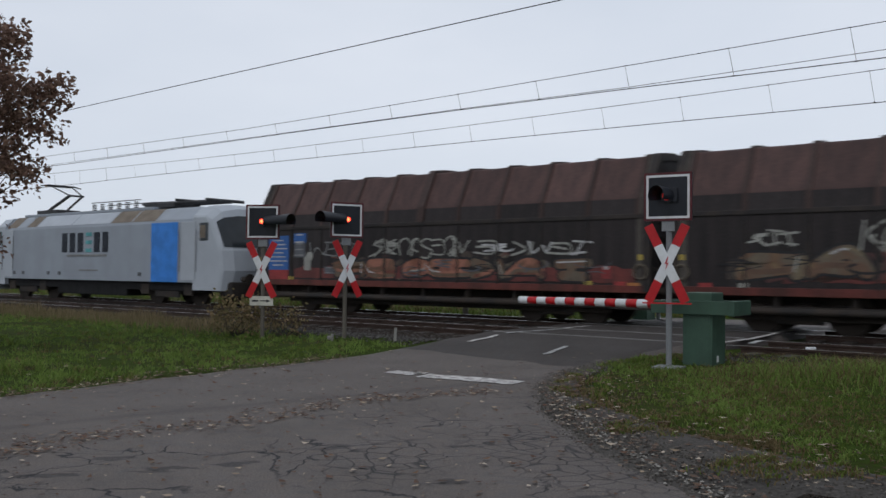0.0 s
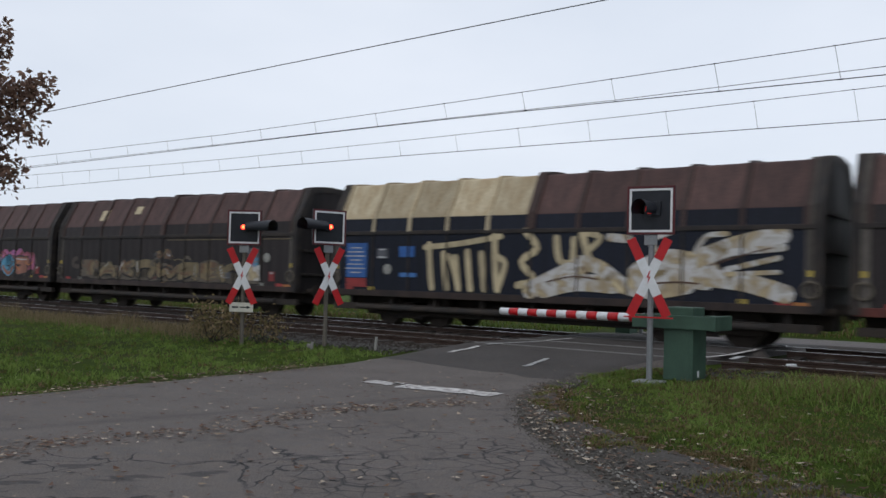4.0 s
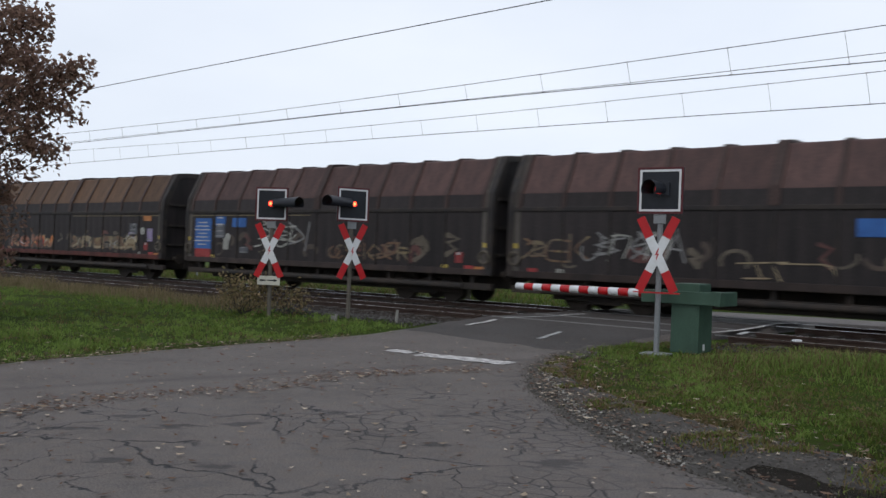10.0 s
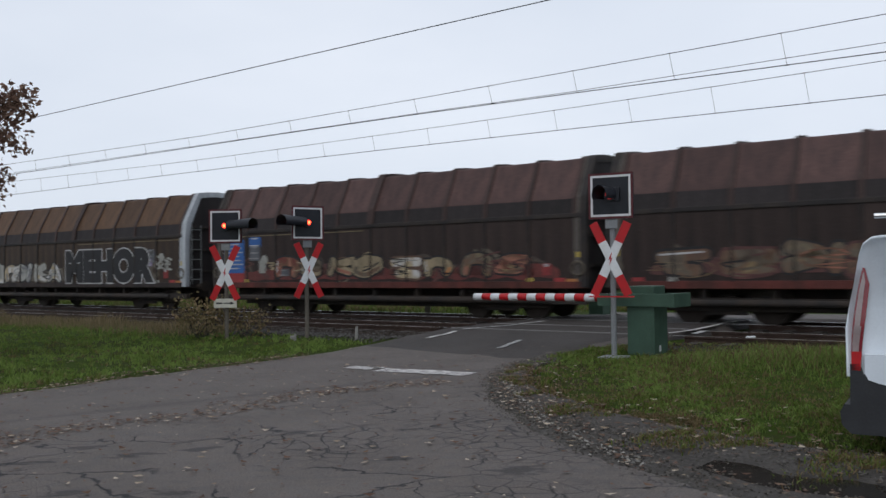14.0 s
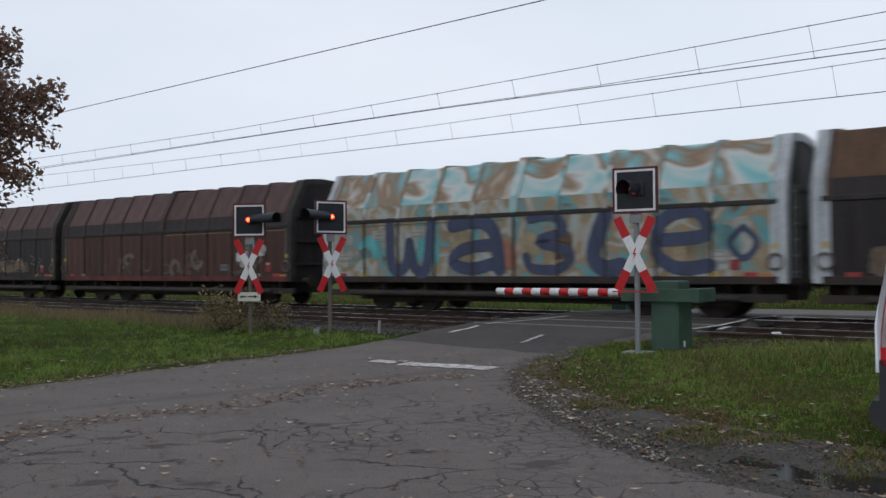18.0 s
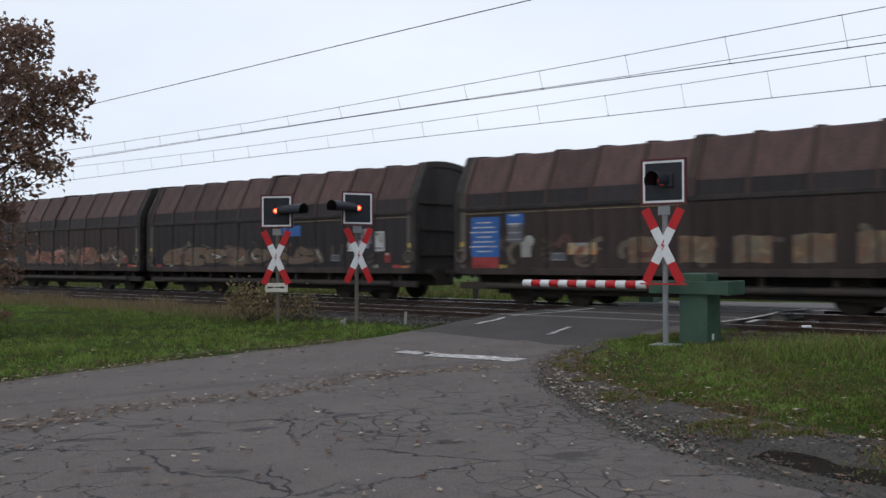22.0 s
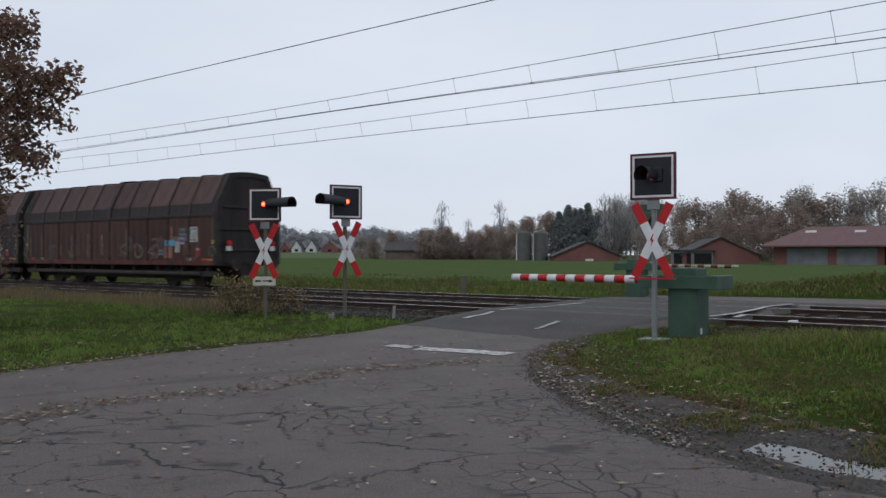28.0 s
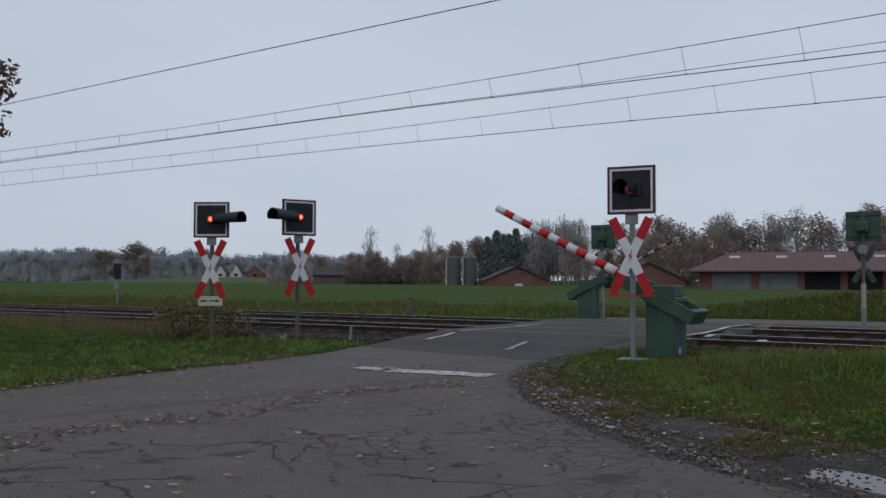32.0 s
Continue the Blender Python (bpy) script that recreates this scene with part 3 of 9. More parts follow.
def build_track():
    steel = mat("worn_rail_steel", (0.06, 0.04, 0.032), 0.6, 0.4, scale=3, second=(0.04, 0.024, 0.018), amount=0.8, bump=0.1)
    shine = mat("bright_rail_head", (0.55, 0.55, 0.56), 0.28, 1.0, var=0.1, scale=2, second=(0.4, 0.38, 0.36), bump=0.0)
    ballast = mat("brown_ballast", (0.034, 0.027, 0.023), 0.95, var=0.5, scale=2.5, second=(0.018, 0.0145, 0.013), bump=1.0, fine=18, spread=0.3)
    wood = mat("dark_sleeper", (0.035, 0.029, 0.026), 0.9, var=0.3, scale=5, second=(0.055, 0.048, 0.043), fine=40)
    for u0, u1 in ((-420, -10.75), (-5.0, 120)):
        bm = bmesh.new()
        us = [u0 + (u1 - u0) * i / 60 for i in range(61)]
        prof = [(14.6, -0.08), (15.1, 0.05), (15.55, 0.07), (18.1, 0.07), (18.6, 0.03), (19.1, 0.07), (22.1, 0.07), (22.7, 0.02), (23.4, -0.08)]
        loft(bm, [[(u, n, z + 0.025 * noise.noise((u * 0.9, n * 2, 0))) for n, z in prof] for u in us], caps=False)
        b = part("ballast_bed", bm, ballast, at=TR)
        tagged(b, "dark brown crushed stone ballast under the tracks", "ballast", kind="structure")
    for c in (NEAR_TRACK, FAR_TRACK):
        for s in (-1, 1):
            n0 = c + s * 0.7535
            r = root("rail", TR @ pose(0, n0, RAIL_TOP - 0.17), "long brown steel rail with a bright worn head", "rail", "rails of the two tracks")
            bm = bmesh.new()
            loft(bm, [[(u, y, z) for y, z in rail_profile()] for u in (-420, -60, -10.7)], close=True)
            loft(bm, [[(u, y, z) for y, z in rail_profile()] for u in (-5.0, 40, 120)], close=True)
            part("rail_body", bm, steel, r)
            part("rail_head", boxes((-420, 120, -0.03, 0.03, 0.168, 0.174), bevel=0.0), shine, r, "bright worn running surface")
    proto = None
    for c in (NEAR_TRACK, FAR_TRACK):
        spots = [-10.95 - 0.62 * i for i in range(90)] + [-4.7 + 0.62 * i for i in range(30)]
        bed = root("sleeper_row", TR @ pose(0, c, 0), "row of dark weathered sleepers in the ballast", "sleepers")
        for u in spots:
            at = pose(u, 0, 0.03, 0, 0, random.uniform(-0.8, 0.8))
            if proto is None:
                proto = part("sleeper", boxes((-0.12, 0.12, -1.25, 1.25, -0.08, 0.07), bevel=0.015), wood, bed, at=at)
            else:
                again(proto, bed, at)
    # joint lines of the crossing's panels
    grey = mat("pale_joint", (0.22, 0.215, 0.21), 0.85, scale=8)
    for n in (15.9, 17.7, 19.9, 21.7):
        b = part("trim_joint", boxes((-10.3, -5.5, n - 0.018, n + 0.018, 0.19, 0.226)), grey, at=TR)
        tagged(b, "pale joint strip beside the rail in the crossing", "joint strip", kind="structure")


def paint_strip(points, width, material, name="road_marking", label="worn white painted road marking"):
    """A worn painted stroke on the road, with ragged edges."""
    line = resample(points, max(3, int(8 * len(points))))
    verts, faces = [], []
    for i, p in enumerate(line):
        d = (line[min(i + 1, len(line) - 1)] - line[max(i - 1, 0)]).normalized()
        s = Vector((-d.y, d.x, 0))
        for k, side in enumerate((-1, 1)):
            v = p + s * side * width * (0.5 + 0.12 * noise.noise((p.x * 5, p.y * 5, k * 9)))
            verts.append((v.x, v.y, road_z(v.x, v.y) + (0.022 if un(v.x, v.y)[1] > 11.9 else 0.009)))
    for i in range(len(line) - 1):
        k = 2 * i
        faces.append((k, k + 1, k + 3, k + 2))
    ob = mesh_from(name, verts, faces, material)
    return tagged(ob, label, "road marking", "white road markings", kind="structure")


def build_markings():
    white = mat("worn_white_paint", (0.56, 0.54, 0.52), 0.7, var=0.25, scale=9, second=(0.16, 0.15, 0.145), amount=0.85, fine=50, bump=0.2, spread=0.1)
    dull = mat("faded_white_paint", (0.42, 0.42, 0.41), 0.7, var=0.3, scale=7, second=(0.16, 0.16, 0.16), amount=0.8, fine=50, bump=0.2)
    paint_strip([(-0.5, 12.42), (0.2, 12.12), (0.85, 11.75)], 0.42, white)
    paint_strip([(-1.02, 12.85), (-0.6, 12.55)], 0.32, white)
    paint_strip([(-0.62, 12.75), (-0.46, 12.72)], 0.2, white)
    paint_strip([(-0.02, 17.06), (0.54, 18.12)], 0.11, white)
    paint_strip([(0.7, 18.3), (1.95, 19.74)], 0.11, dull)
    paint_strip([(2.0, 20.0), (2.73, 21.14)], 0.12, white)
    paint_strip([(1.36, 15.28), (1.82, 16.16)], 0.1, dull)
    paint_strip([(4.72, 16.53), (5.42, 17.4)], 0.11, white)
    paint_strip([(5.42, 17.4), (6.3, 18.9), (6.76, 19.81)], 0.12, white)
    paint_strip([(6.8, 19.9), (7.68, 20.9)], 0.12, white)
    paint_strip([(5.15, 16.3), (5.55, 17.1)], 0.13, dull)


build_ground()
build_track()
build_markings()


# ---- signals, signs and barriers ----
STEEL_GREY = mat("galvanised_grey", (0.22, 0.23, 0.24), 0.55, 0.4, scale=4, second=(0.2, 0.21, 0.22), bump=0.1)
SIGN_WHITE = mat("sign_white", (0.62, 0.64, 0.66), 0.45, scale=5, var=0.06, second=(0.5, 0.5, 0.49), bump=0.03)
SIGN_RED = mat("sign_red", (0.42, 0.012, 0.016), 0.4, scale=5, var=0.1, second=(0.32, 0.012, 0.016), bump=0.03)
FRAME_RED = mat("dull_red_frame", (0.085, 0.014, 0.018), 0.5, scale=6, var=0.15)
BLACK = mat("signal_black", (0.012, 0.014, 0.02), 0.45, scale=5, var=0.2)
GREEN = mat("green_machine_paint", (0.045, 0.088, 0.062), 0.5, scale=2.5, var=0.15, second=(0.026, 0.052, 0.038), bump=0.08)
POST_BROWN = mat("weathered_brown_post", (0.12, 0.108, 0.09), 0.8, 0.1, scale=4, var=0.25, second=(0.07, 0.062, 0.05), stretch=(1, 1, 0.3))
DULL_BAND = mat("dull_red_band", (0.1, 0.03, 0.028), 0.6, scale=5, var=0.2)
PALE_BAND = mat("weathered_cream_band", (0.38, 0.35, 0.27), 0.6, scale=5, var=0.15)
CONCRETE = mat("grey_concrete", (0.24, 0.235, 0.22), 0.9, scale=6, var=0.2)
LAMP_RED = glow("lit_red_lamp", (1.0, 0.03, 0.02), 2.2)
LAMP_CORE = glow("lit_lamp_core", (1.0, 0.13, 0.04), 5.0)
LAMP_DIM = glow("dim_red_lamp", (0.6, 0.02, 0.015), 0.25)


def crossing_signal(x, y, z, face, height, lit, hood, sway=0.0, label=""):
    """A railway crossing signal: post, black board with white and red border, hooded lamp, cross of St Andrew."""
    s = root("crossing_signal", pose(x, y, z, 0, sway, face), label, "crossing signal", "crossing signals")
    # local axes: x to the board's right as one faces it, -y towards the viewer
    part("post", tubes(((0, 0.06, -0.3), (0, 0.06, height - 0.35), 0.045), seg=14), POST_BROWN if lit else STEEL_GREY, s)
    if not lit:
        part("base_plate", boxes((-0.22, 0.22, -0.16, 0.28, -0.06, 0.05), bevel=0.008), STEEL_GREY, s, "flat grey steel base plate")
    w, h0, h1 = 0.375, height - 0.75, height
    board = part("signal_board", boxes((-w, w, -0.01, 0.03, h0, h1), bevel=0.006), BLACK, s, "black signal board")
    t = 0.036
    bm = boxes((-w, w, -0.022, -0.012, h1 - t, h1), (-w, w, -0.022, -0.012, h0, h0 + t), (-w, -w + t, -0.022, -0.012, h0 + t, h1 - t), (w - t, w, -0.022, -0.012, h0 + t, h1 - t))
    part("red_border", bm, FRAME_RED, board, "dull red outer border")
    a, b = w - t, t + 0.035
    bm = boxes((-a, a, -0.020, -0.011, h1 - b, h1 - t), (-a, a, -0.020, -0.011, h0 + t, h0 + b), (-a, -w + b, -0.020, -0.011, h0 + b, h1 - b), (w - b, a, -0.020, -0.011, h0 + b, h1 - b))
    part("white_border", bm, SIGN_WHITE, board, "white inner border")
    lz = (h0 + h1) / 2 + 0.01
    bm = bmesh.new()
    tube(bm, (0, -0.012, lz), (0, -0.07, lz), 0.1, seg=20)
    part("lamp_housing", bm, BLACK, s)
    part("lens", tubes(((0, -0.07, lz), (0, -0.078, lz), 0.055 if lit else 0.072), seg=20), LAMP_RED if lit else LAMP_DIM, s, "lit red lens" if lit else "dark red lens")
    if lit:
        part("bulb", tubes(((0, -0.078, lz), (0, -0.085, lz), 0.036), seg=14), LAMP_CORE, s, "bright core of the lamp")
    # the hood: a half tube, turned by hood degrees
    ha = radians(hood)
    secs = []
    length = 0.74 if abs(hood) > 20 else 0.3
    for k in range(5):
        f = k / 4
        d = f * length
        r = 0.118 + 0.024 * f
        cx, cy = math.sin(ha) * (d + 0.12) if abs(hood) > 20 else math.sin(ha) * d, -math.cos(ha) * d - 0.05
        ex, ey = math.cos(ha), math.sin(ha)
        secs.append([(cx + ex * r * math.cos(q), cy + ey * r * math.cos(q), lz + r * math.sin(q)) for q in [radians(-30 + 240 * i / 14) for i in range(15)]])
    inner = [[(px, py, pz - 0.008) for px, py, pz in sec] for sec in secs]
    bm = bmesh.new()
    loft(bm, secs, caps=False)
    loft(bm, inner, caps=False)
    smooth(part("hood", bm, BLACK, s, "long black half-round sun hood"))
    if not lit:
        part("lamp_box", boxes((-0.02, 0.16, -0.05, -0.012, lz - 0.1, lz + 0.12), bevel=0.01), BLACK, s)
    # bracket between board and cross
    part("bracket", boxes((-0.1, 0.1, 0.0, 0.03, h0 - 0.16, h0), bevel=0.004), STEEL_GREY, s)
    # the cross: two crossed beams, white with red ends
    top, bottom, half = h0 - 0.07, h0 - 1.25, 0.29
    mid = (top + bottom) / 2
    ang = math.atan2(top - bottom, 2 * half)
    length = math.hypot(top - bottom, 2 * half)
    for k, sign in enumerate((1, -1)):
        m = pose(0, -0.05 - 0.012 * k, mid, 0, -math.degrees(ang) * sign, 0)
        q = length / 2
        beam = part("cross_beam", boxes((-q * 0.47, q * 0.47, -0.005, 0.005, -0.072, 0.072), bevel=0.002), SIGN_WHITE, s, "white beam of the crossbuck", at=m)
        for e in (-1, 1):
            part("red_end", boxes((min(e * q * 0.47, e * q), max(e * q * 0.47, e * q), -0.005, 0.005, -0.072, 0.072), bevel=0.002), SIGN_RED, beam, "red end of the crossbuck beam")
    if not lit:
        part("lower_bar", boxes((-half - 0.09, half + 0.09, -0.07, -0.04, bottom - 0.035, bottom - 0.012)), SIGN_RED, s, "thin red bar under the crossbuck")
    # the lightning bolt
    bm = bmesh.new()
    prism(bm, [(0.015, mid + 0.1), (-0.035, mid - 0.01), (0.0, mid - 0.005), (-0.02, mid - 0.1), (0.035, mid + 0.015), (0.0, mid + 0.01), (0.03, mid + 0.1)], -0.0705, -0.0685)
    part("lightning_bolt", bm, SIGN_RED, s, "red lightning bolt on the crossbuck")
    return s


def build_signals():
    crossing_signal(3.18, 13.72, 0.0, -27, 3.05, False, -18, 0.0, "crossing signal with unlit lamp and red-white crossbuck on verge")
    crossing_signal(-2.69, 18.45, 0.1, 33, 2.84, True, -62, 0.0, "crossing signal with lit red lamp and crossbuck beside the track")
    s = crossing_signal(-4.55, 18.6, 0.1, -4, 2.8, True, 62, 0.0, "crossing signal with lit lamp, crossbuck and arrow sign by shrub")
    part("arrow_plate", boxes((-0.26, 0.26, -0.04, -0.02, 0.62, 0.82), bevel=0.004), mat("cream_plate", (0.55, 0.54, 0.47), 0.5, scale=6, var=0.1), s, "cream plate with a black arrow")
    bm = bmesh.new()
    prism(bm, [(-0.2, 0.70), (-0.06, 0.705), (-0.06, 0.735), (-0.2, 0.74)], -0.046, -0.0405)
    prism(bm, [(-0.03, 0.71), (0.12, 0.71), (0.12, 0.685), (0.21, 0.72), (0.12, 0.76), (0.12, 0.735), (-0.03, 0.735)], -0.046, -0.0405)
    part("arrow", bm, BLACK, s, "black arrow")


def barrier(m, arm_len, label, bars, back=False):
    """A barrier drive: green box, arm yoke with counterweights, and a red and white boom on its pivot."""
    b = root("barrier_drive", m, label, "barrier")
    body = part("cabinet", boxes((-0.24, 0.24, -0.28, 0.28, -0.2, 0.92), bevel=0.012), GREEN, b)
    part("cap", boxes((-0.26, 0.26, -0.3, 0.3, 0.92, 1.0), bevel=0.02), GREEN, body, "slightly overhanging green cap")
    part("lid", boxes((-0.22, 0.22, -0.25, 0.25, 1.0, 1.19), bevel=0.02), GREEN, body, "raised green lid over the drive")
    part("plinth", boxes((-0.3, 0.3, -0.34, 0.34, -0.3, 0.0), bevel=0.01), CONCRETE, b)
    part("label_plate", boxes((0.242, 0.246, -0.1, -0.02, 0.1, 0.2)), SIGN_WHITE, body, "small white plate")
    part("door", boxes((-0.2, 0.2, -0.288, -0.281, 0.06, 0.86), bevel=0.003), GREEN, body, "flat green cabinet door")
    arm = new("boom_assembly")
    arm.parent = b
    arm.matrix_basis = pose(0, 0, 0.98)
    bm = boxes((-0.75, 0.52, -0.35, -0.30, -0.13, 0.08), (-0.75, 0.52, 0.30, 0.35, -0.13, 0.08), bevel=0.008)
    part("yoke", bm, GREEN, arm, "green steel arms along both sides of the cabinet")
    part("counterweight", boxes((0.52, 0.62, -0.37, 0.37, -0.14, 0.09), bevel=0.015), GREEN, arm, "green counterweight block")
    part("cross_piece", boxes((-0.78, -0.62, -0.3, 0.3, -0.06, 0.05), bevel=0.006), GREEN, arm)
    x = -0.55
    step = (arm_len + x) / bars
    for i in range(bars):
        x0, x1 = x - i * step, x - (i + 1) * step
        thick = 0.055 if back else 0.074
        r0, r1 = thick - 0.01 * i / bars, thick - 0.01 * (i + 1) / bars
        bm = tube(bmesh.new(), (x0, 0, 0), (x1, 0, 0), r0, r1, seg=14)
        part("boom_band", smooth_bm(bm), (DULL_BAND if back else SIGN_RED) if i % 2 == 1 else (PALE_BAND if back else SIGN_WHITE), arm, "dark red band of the boom" if back and i % 2 == 1 else "red band of the boom" if i % 2 == 1 else "white band of the boom")
    return b, arm


def smooth_bm(bm):
    for f in bm.faces:
        f.smooth = len(f.verts) == 4
    return bm


def far_signal_back(x, y, z, face, label):
    """The back of a signal on the other side of the railway."""
    s = root("signal_seen_from_behind", pose(x, y, z, 0, 0, face), label, "crossing signal", "crossing signals seen from behind")
    back = mat("dull_sign_back", (0.06, 0.075, 0.066), 0.7, scale=4, var=0.2)
    part("post", tubes(((0, 0, -0.3), (0, 0, 2.9), 0.045), seg=12), POST_BROWN, s)
    part("lower_sleeve", tubes(((0, 0, 0.55), (0, 0, 1.15), 0.058), seg=12), PALE_BAND, s, "cream sleeve round the post")
    part("foot_sleeve", tubes(((0, 0, 0), (0, 0, 0.55), 0.062), seg=12), STEEL_GREY, s, "grey sleeve at the foot of the post")
    part("board", boxes((-0.4, 0.4, 0.06, 0.1, 2.2, 2.95), bevel=0.006), GREEN, s, "green back of the board")
    part("lamp_case", boxes((-0.14, 0.14, -0.2, 0.06, 2.42, 2.68), bevel=0.03), GREEN, s)
    part("lamp_cover", tubes(((0, -0.2, 2.55), (0, -0.26, 2.55), 0.1), seg=14), GREEN, s, "round green lamp cover")
    for z in (2.3, 2.84):
        part("rib", boxes((-0.4, 0.4, 0.03, 0.06, z, z + 0.07), bevel=0.004), GREEN, s)
    for sign in (1, -1):
        part("cross_beam", boxes((-0.5, 0.5, 0.07, 0.08, -0.065, 0.065), bevel=0.002), back, s, "dull back of a crossbuck beam", at=pose(0, 0, 1.62, 0, 62 * sign, 0))
    part("bell", tubes(((0, 0.0, 2.0), (0, -0.1, 2.0), 0.12), seg=16), STEEL_GREY, s, "grey round bell under the board")
    part("clamp", boxes((-0.1, 0.1, 0.03, 0.08, 1.5, 1.7), bevel=0.01), STEEL_GREY, s)


def build_barriers():
    _, near_arm = barrier(pose(3.84, 14.2, 0.0, 0, 0, TRACK_TURN), 3.5, "green barrier drive with a red and white boom on the verge", 15)
    fx, fy = xy(-11.2, 25.2)
    _, far_arm = barrier(pose(fx, fy, 0.08, 0, 0, TRACK_TURN + 180), 3.2, "green barrier drive across the railway with a duller boom", 13, True)
    x, y = xy(-10.9, 25.6)
    far_signal_back(x, y, 0.05, TRACK_TURN, "grey signal post, green-backed board, by the far barrier")
    x, y = xy(-3.3, 24.0)
    far_signal_back(x, y, 0.05, TRACK_TURN, "grey signal post, green-backed board, beside the far road")
    return near_arm, far_arm


build_signals()
NEAR_ARM, FAR_ARM = build_barriers()


# ---- the train ----
HALF = 6.95
PROFILE = [(-1.42, 2.66), (-1.41, 2.73), (-1.372, 3.06), (-1.352, 3.11), (-0.875, 4.075), (-0.825, 4.12), (-0.4, 4.17), (0, 4.19)]
PROFILE = PROFILE + [(-y, z) for y, z in PROFILE[-2::-1]]
CAP = 0.3
BAY = 2 * (HALF - CAP) / 10
UNDER = mat("dirty_black_underframe", (0.022, 0.02, 0.019), 0.85, scale=3, var=0.35, second=(0.045, 0.034, 0.027), amount=0.7)
WHEEL = mat("dark_wheel_steel", (0.045, 0.036, 0.03), 0.7, 0.3, scale=4, var=0.2)
RIB_DARK = mat("dark_rib_paint", (0.018, 0.016, 0.016), 0.7, scale=3, var=0.2, second=(0.055, 0.042, 0.034))


def wagon_paint(name, base, second, var=0.22, amount=0.75):
    """Weathered wagon paint with stains that run down."""
    return mat(name, base, 0.62, scale=1.6, var=var, second=second, amount=amount, fine=22, stretch=(1.8, 1.8, 0.28), bump=0.12, spread=0.16, per_object=0.2, spec=0.2)


def mural(name, colours, scale):
    """Sprayed fields of several colours that flow into one another."""
    m = bpy.data.materials.new(name)
    m.use_nodes = True
    nodes, links = m.node_tree.nodes, m.node_tree.links
    b = nodes["Principled BSDF"]
    b.inputs["Roughness"].default_value = 0.6
    b.inputs["Specular IOR Level"].default_value = 0.2
    coord, info = nodes.new("ShaderNodeTexCoord"), nodes.new("ShaderNodeObjectInfo")
    move = nodes.new("ShaderNodeVectorMath")
    move.operation = "MULTIPLY_ADD"
    move.inputs[1].default_value = (9.0, 5.0, 3.0)
    links.new(info.outputs["Random"], move.inputs[0])
    links.new(coord.outputs["Object"], move.inputs[2])
    tex = nodes.new("ShaderNodeTexNoise")
    tex.inputs["Scale"].default_value, tex.inputs["Detail"].default_value, tex.inputs["Distortion"].default_value = scale, 3.0, 0.8
    links.new(move.outputs["Vector"], tex.inputs["Vector"])
    ramp = nodes.new("ShaderNodeValToRGB")
    cr = ramp.color_ramp
    k = len(colours) - 1
    cr.elements[0].position, cr.elements[0].color = 0.3, (*colours[0], 1)
    cr.elements[1].position, cr.elements[1].color = 0.7, (*colours[-1], 1)
    for i in range(1, k):
        cr.elements.new(0.3 + 0.4 * i / k).color = (*colours[i], 1)
    links.new(tex.outputs["Fac"], ramp.inputs["Fac"])
    links.new(ramp.outputs["Color"], b.inputs["Base Color"])
    return m


SIDES = {
    "dark": wagon_paint("soot_dark_side", (0.034, 0.028, 0.028), (0.014, 0.0125, 0.0135)),
    "brown": wagon_paint("brown_side", (0.046, 0.031, 0.027), (0.017, 0.0145, 0.0145)),
    "rust": wagon_paint("rusty_side", (0.08, 0.038, 0.028), (0.026, 0.018, 0.017)),
    "ochre": wagon_paint("ochre_brown_side", (0.062, 0.041, 0.027), (0.02, 0.018, 0.019)),
    "navy": wagon_paint("navy_painted_side", (0.012, 0.015, 0.026), (0.009, 0.01, 0.015)),
    "blue": wagon_paint("blue_painted_side", (0.014, 0.036, 0.075), (0.012, 0.024, 0.046)),
    "teal": mural("sprayed_side", [(0.14, 0.09, 0.05), (0.09, 0.27, 0.3), (0.26, 0.18, 0.1), (0.3, 0.34, 0.33), (0.22, 0.15, 0.08), (0.1, 0.25, 0.28), (0.24, 0.17, 0.1)], 0.8),
}
ROOFS = {
    "brown": wagon_paint("brown_roof", (0.085, 0.047, 0.042), (0.04, 0.027, 0.026)),
    "ochre": wagon_paint("ochre_roof", (0.1, 0.054, 0.028), (0.05, 0.031, 0.022)),
    "dark": wagon_paint("dark_roof", (0.058, 0.036, 0.032), (0.032, 0.024, 0.022)),
    "cream": wagon_paint("cream_roof", (0.42, 0.36, 0.25), (0.24, 0.17, 0.09)),
    "teal": mural("sprayed_roof", [(0.1, 0.065, 0.045), (0.16, 0.36, 0.38), (0.42, 0.44, 0.43), (0.2, 0.13, 0.08), (0.15, 0.34, 0.37), (0.45, 0.47, 0.47), (0.14, 0.33, 0.36)], 0.45),
    "blue": wagon_paint("blue_roof", (0.055, 0.06, 0.07), (0.06, 0.042, 0.036)),
}
SILLS = {
    "rust": wagon_paint("rust_red_sill", (0.12, 0.034, 0.028), (0.045, 0.024, 0.02)),
    "dark": wagon_paint("dark_sill", (0.045, 0.032, 0.028), (0.02, 0.018, 0.018)),
}
PALE_END = wagon_paint("pale_end_pillar", (0.42, 0.45, 0.48), (0.2, 0.21, 0.22))


INK_RGB = {}


def spray(name, colour):
    INK_RGB[name] = colour
    return mat("spray_" + name, colour, 0.55, scale=3.2, var=0.2, second=tuple(c * 0.4 + 0.012 for c in colour), amount=0.75, fine=18, bump=0.03, spread=0.2, stretch=(1, 1, 0.4))


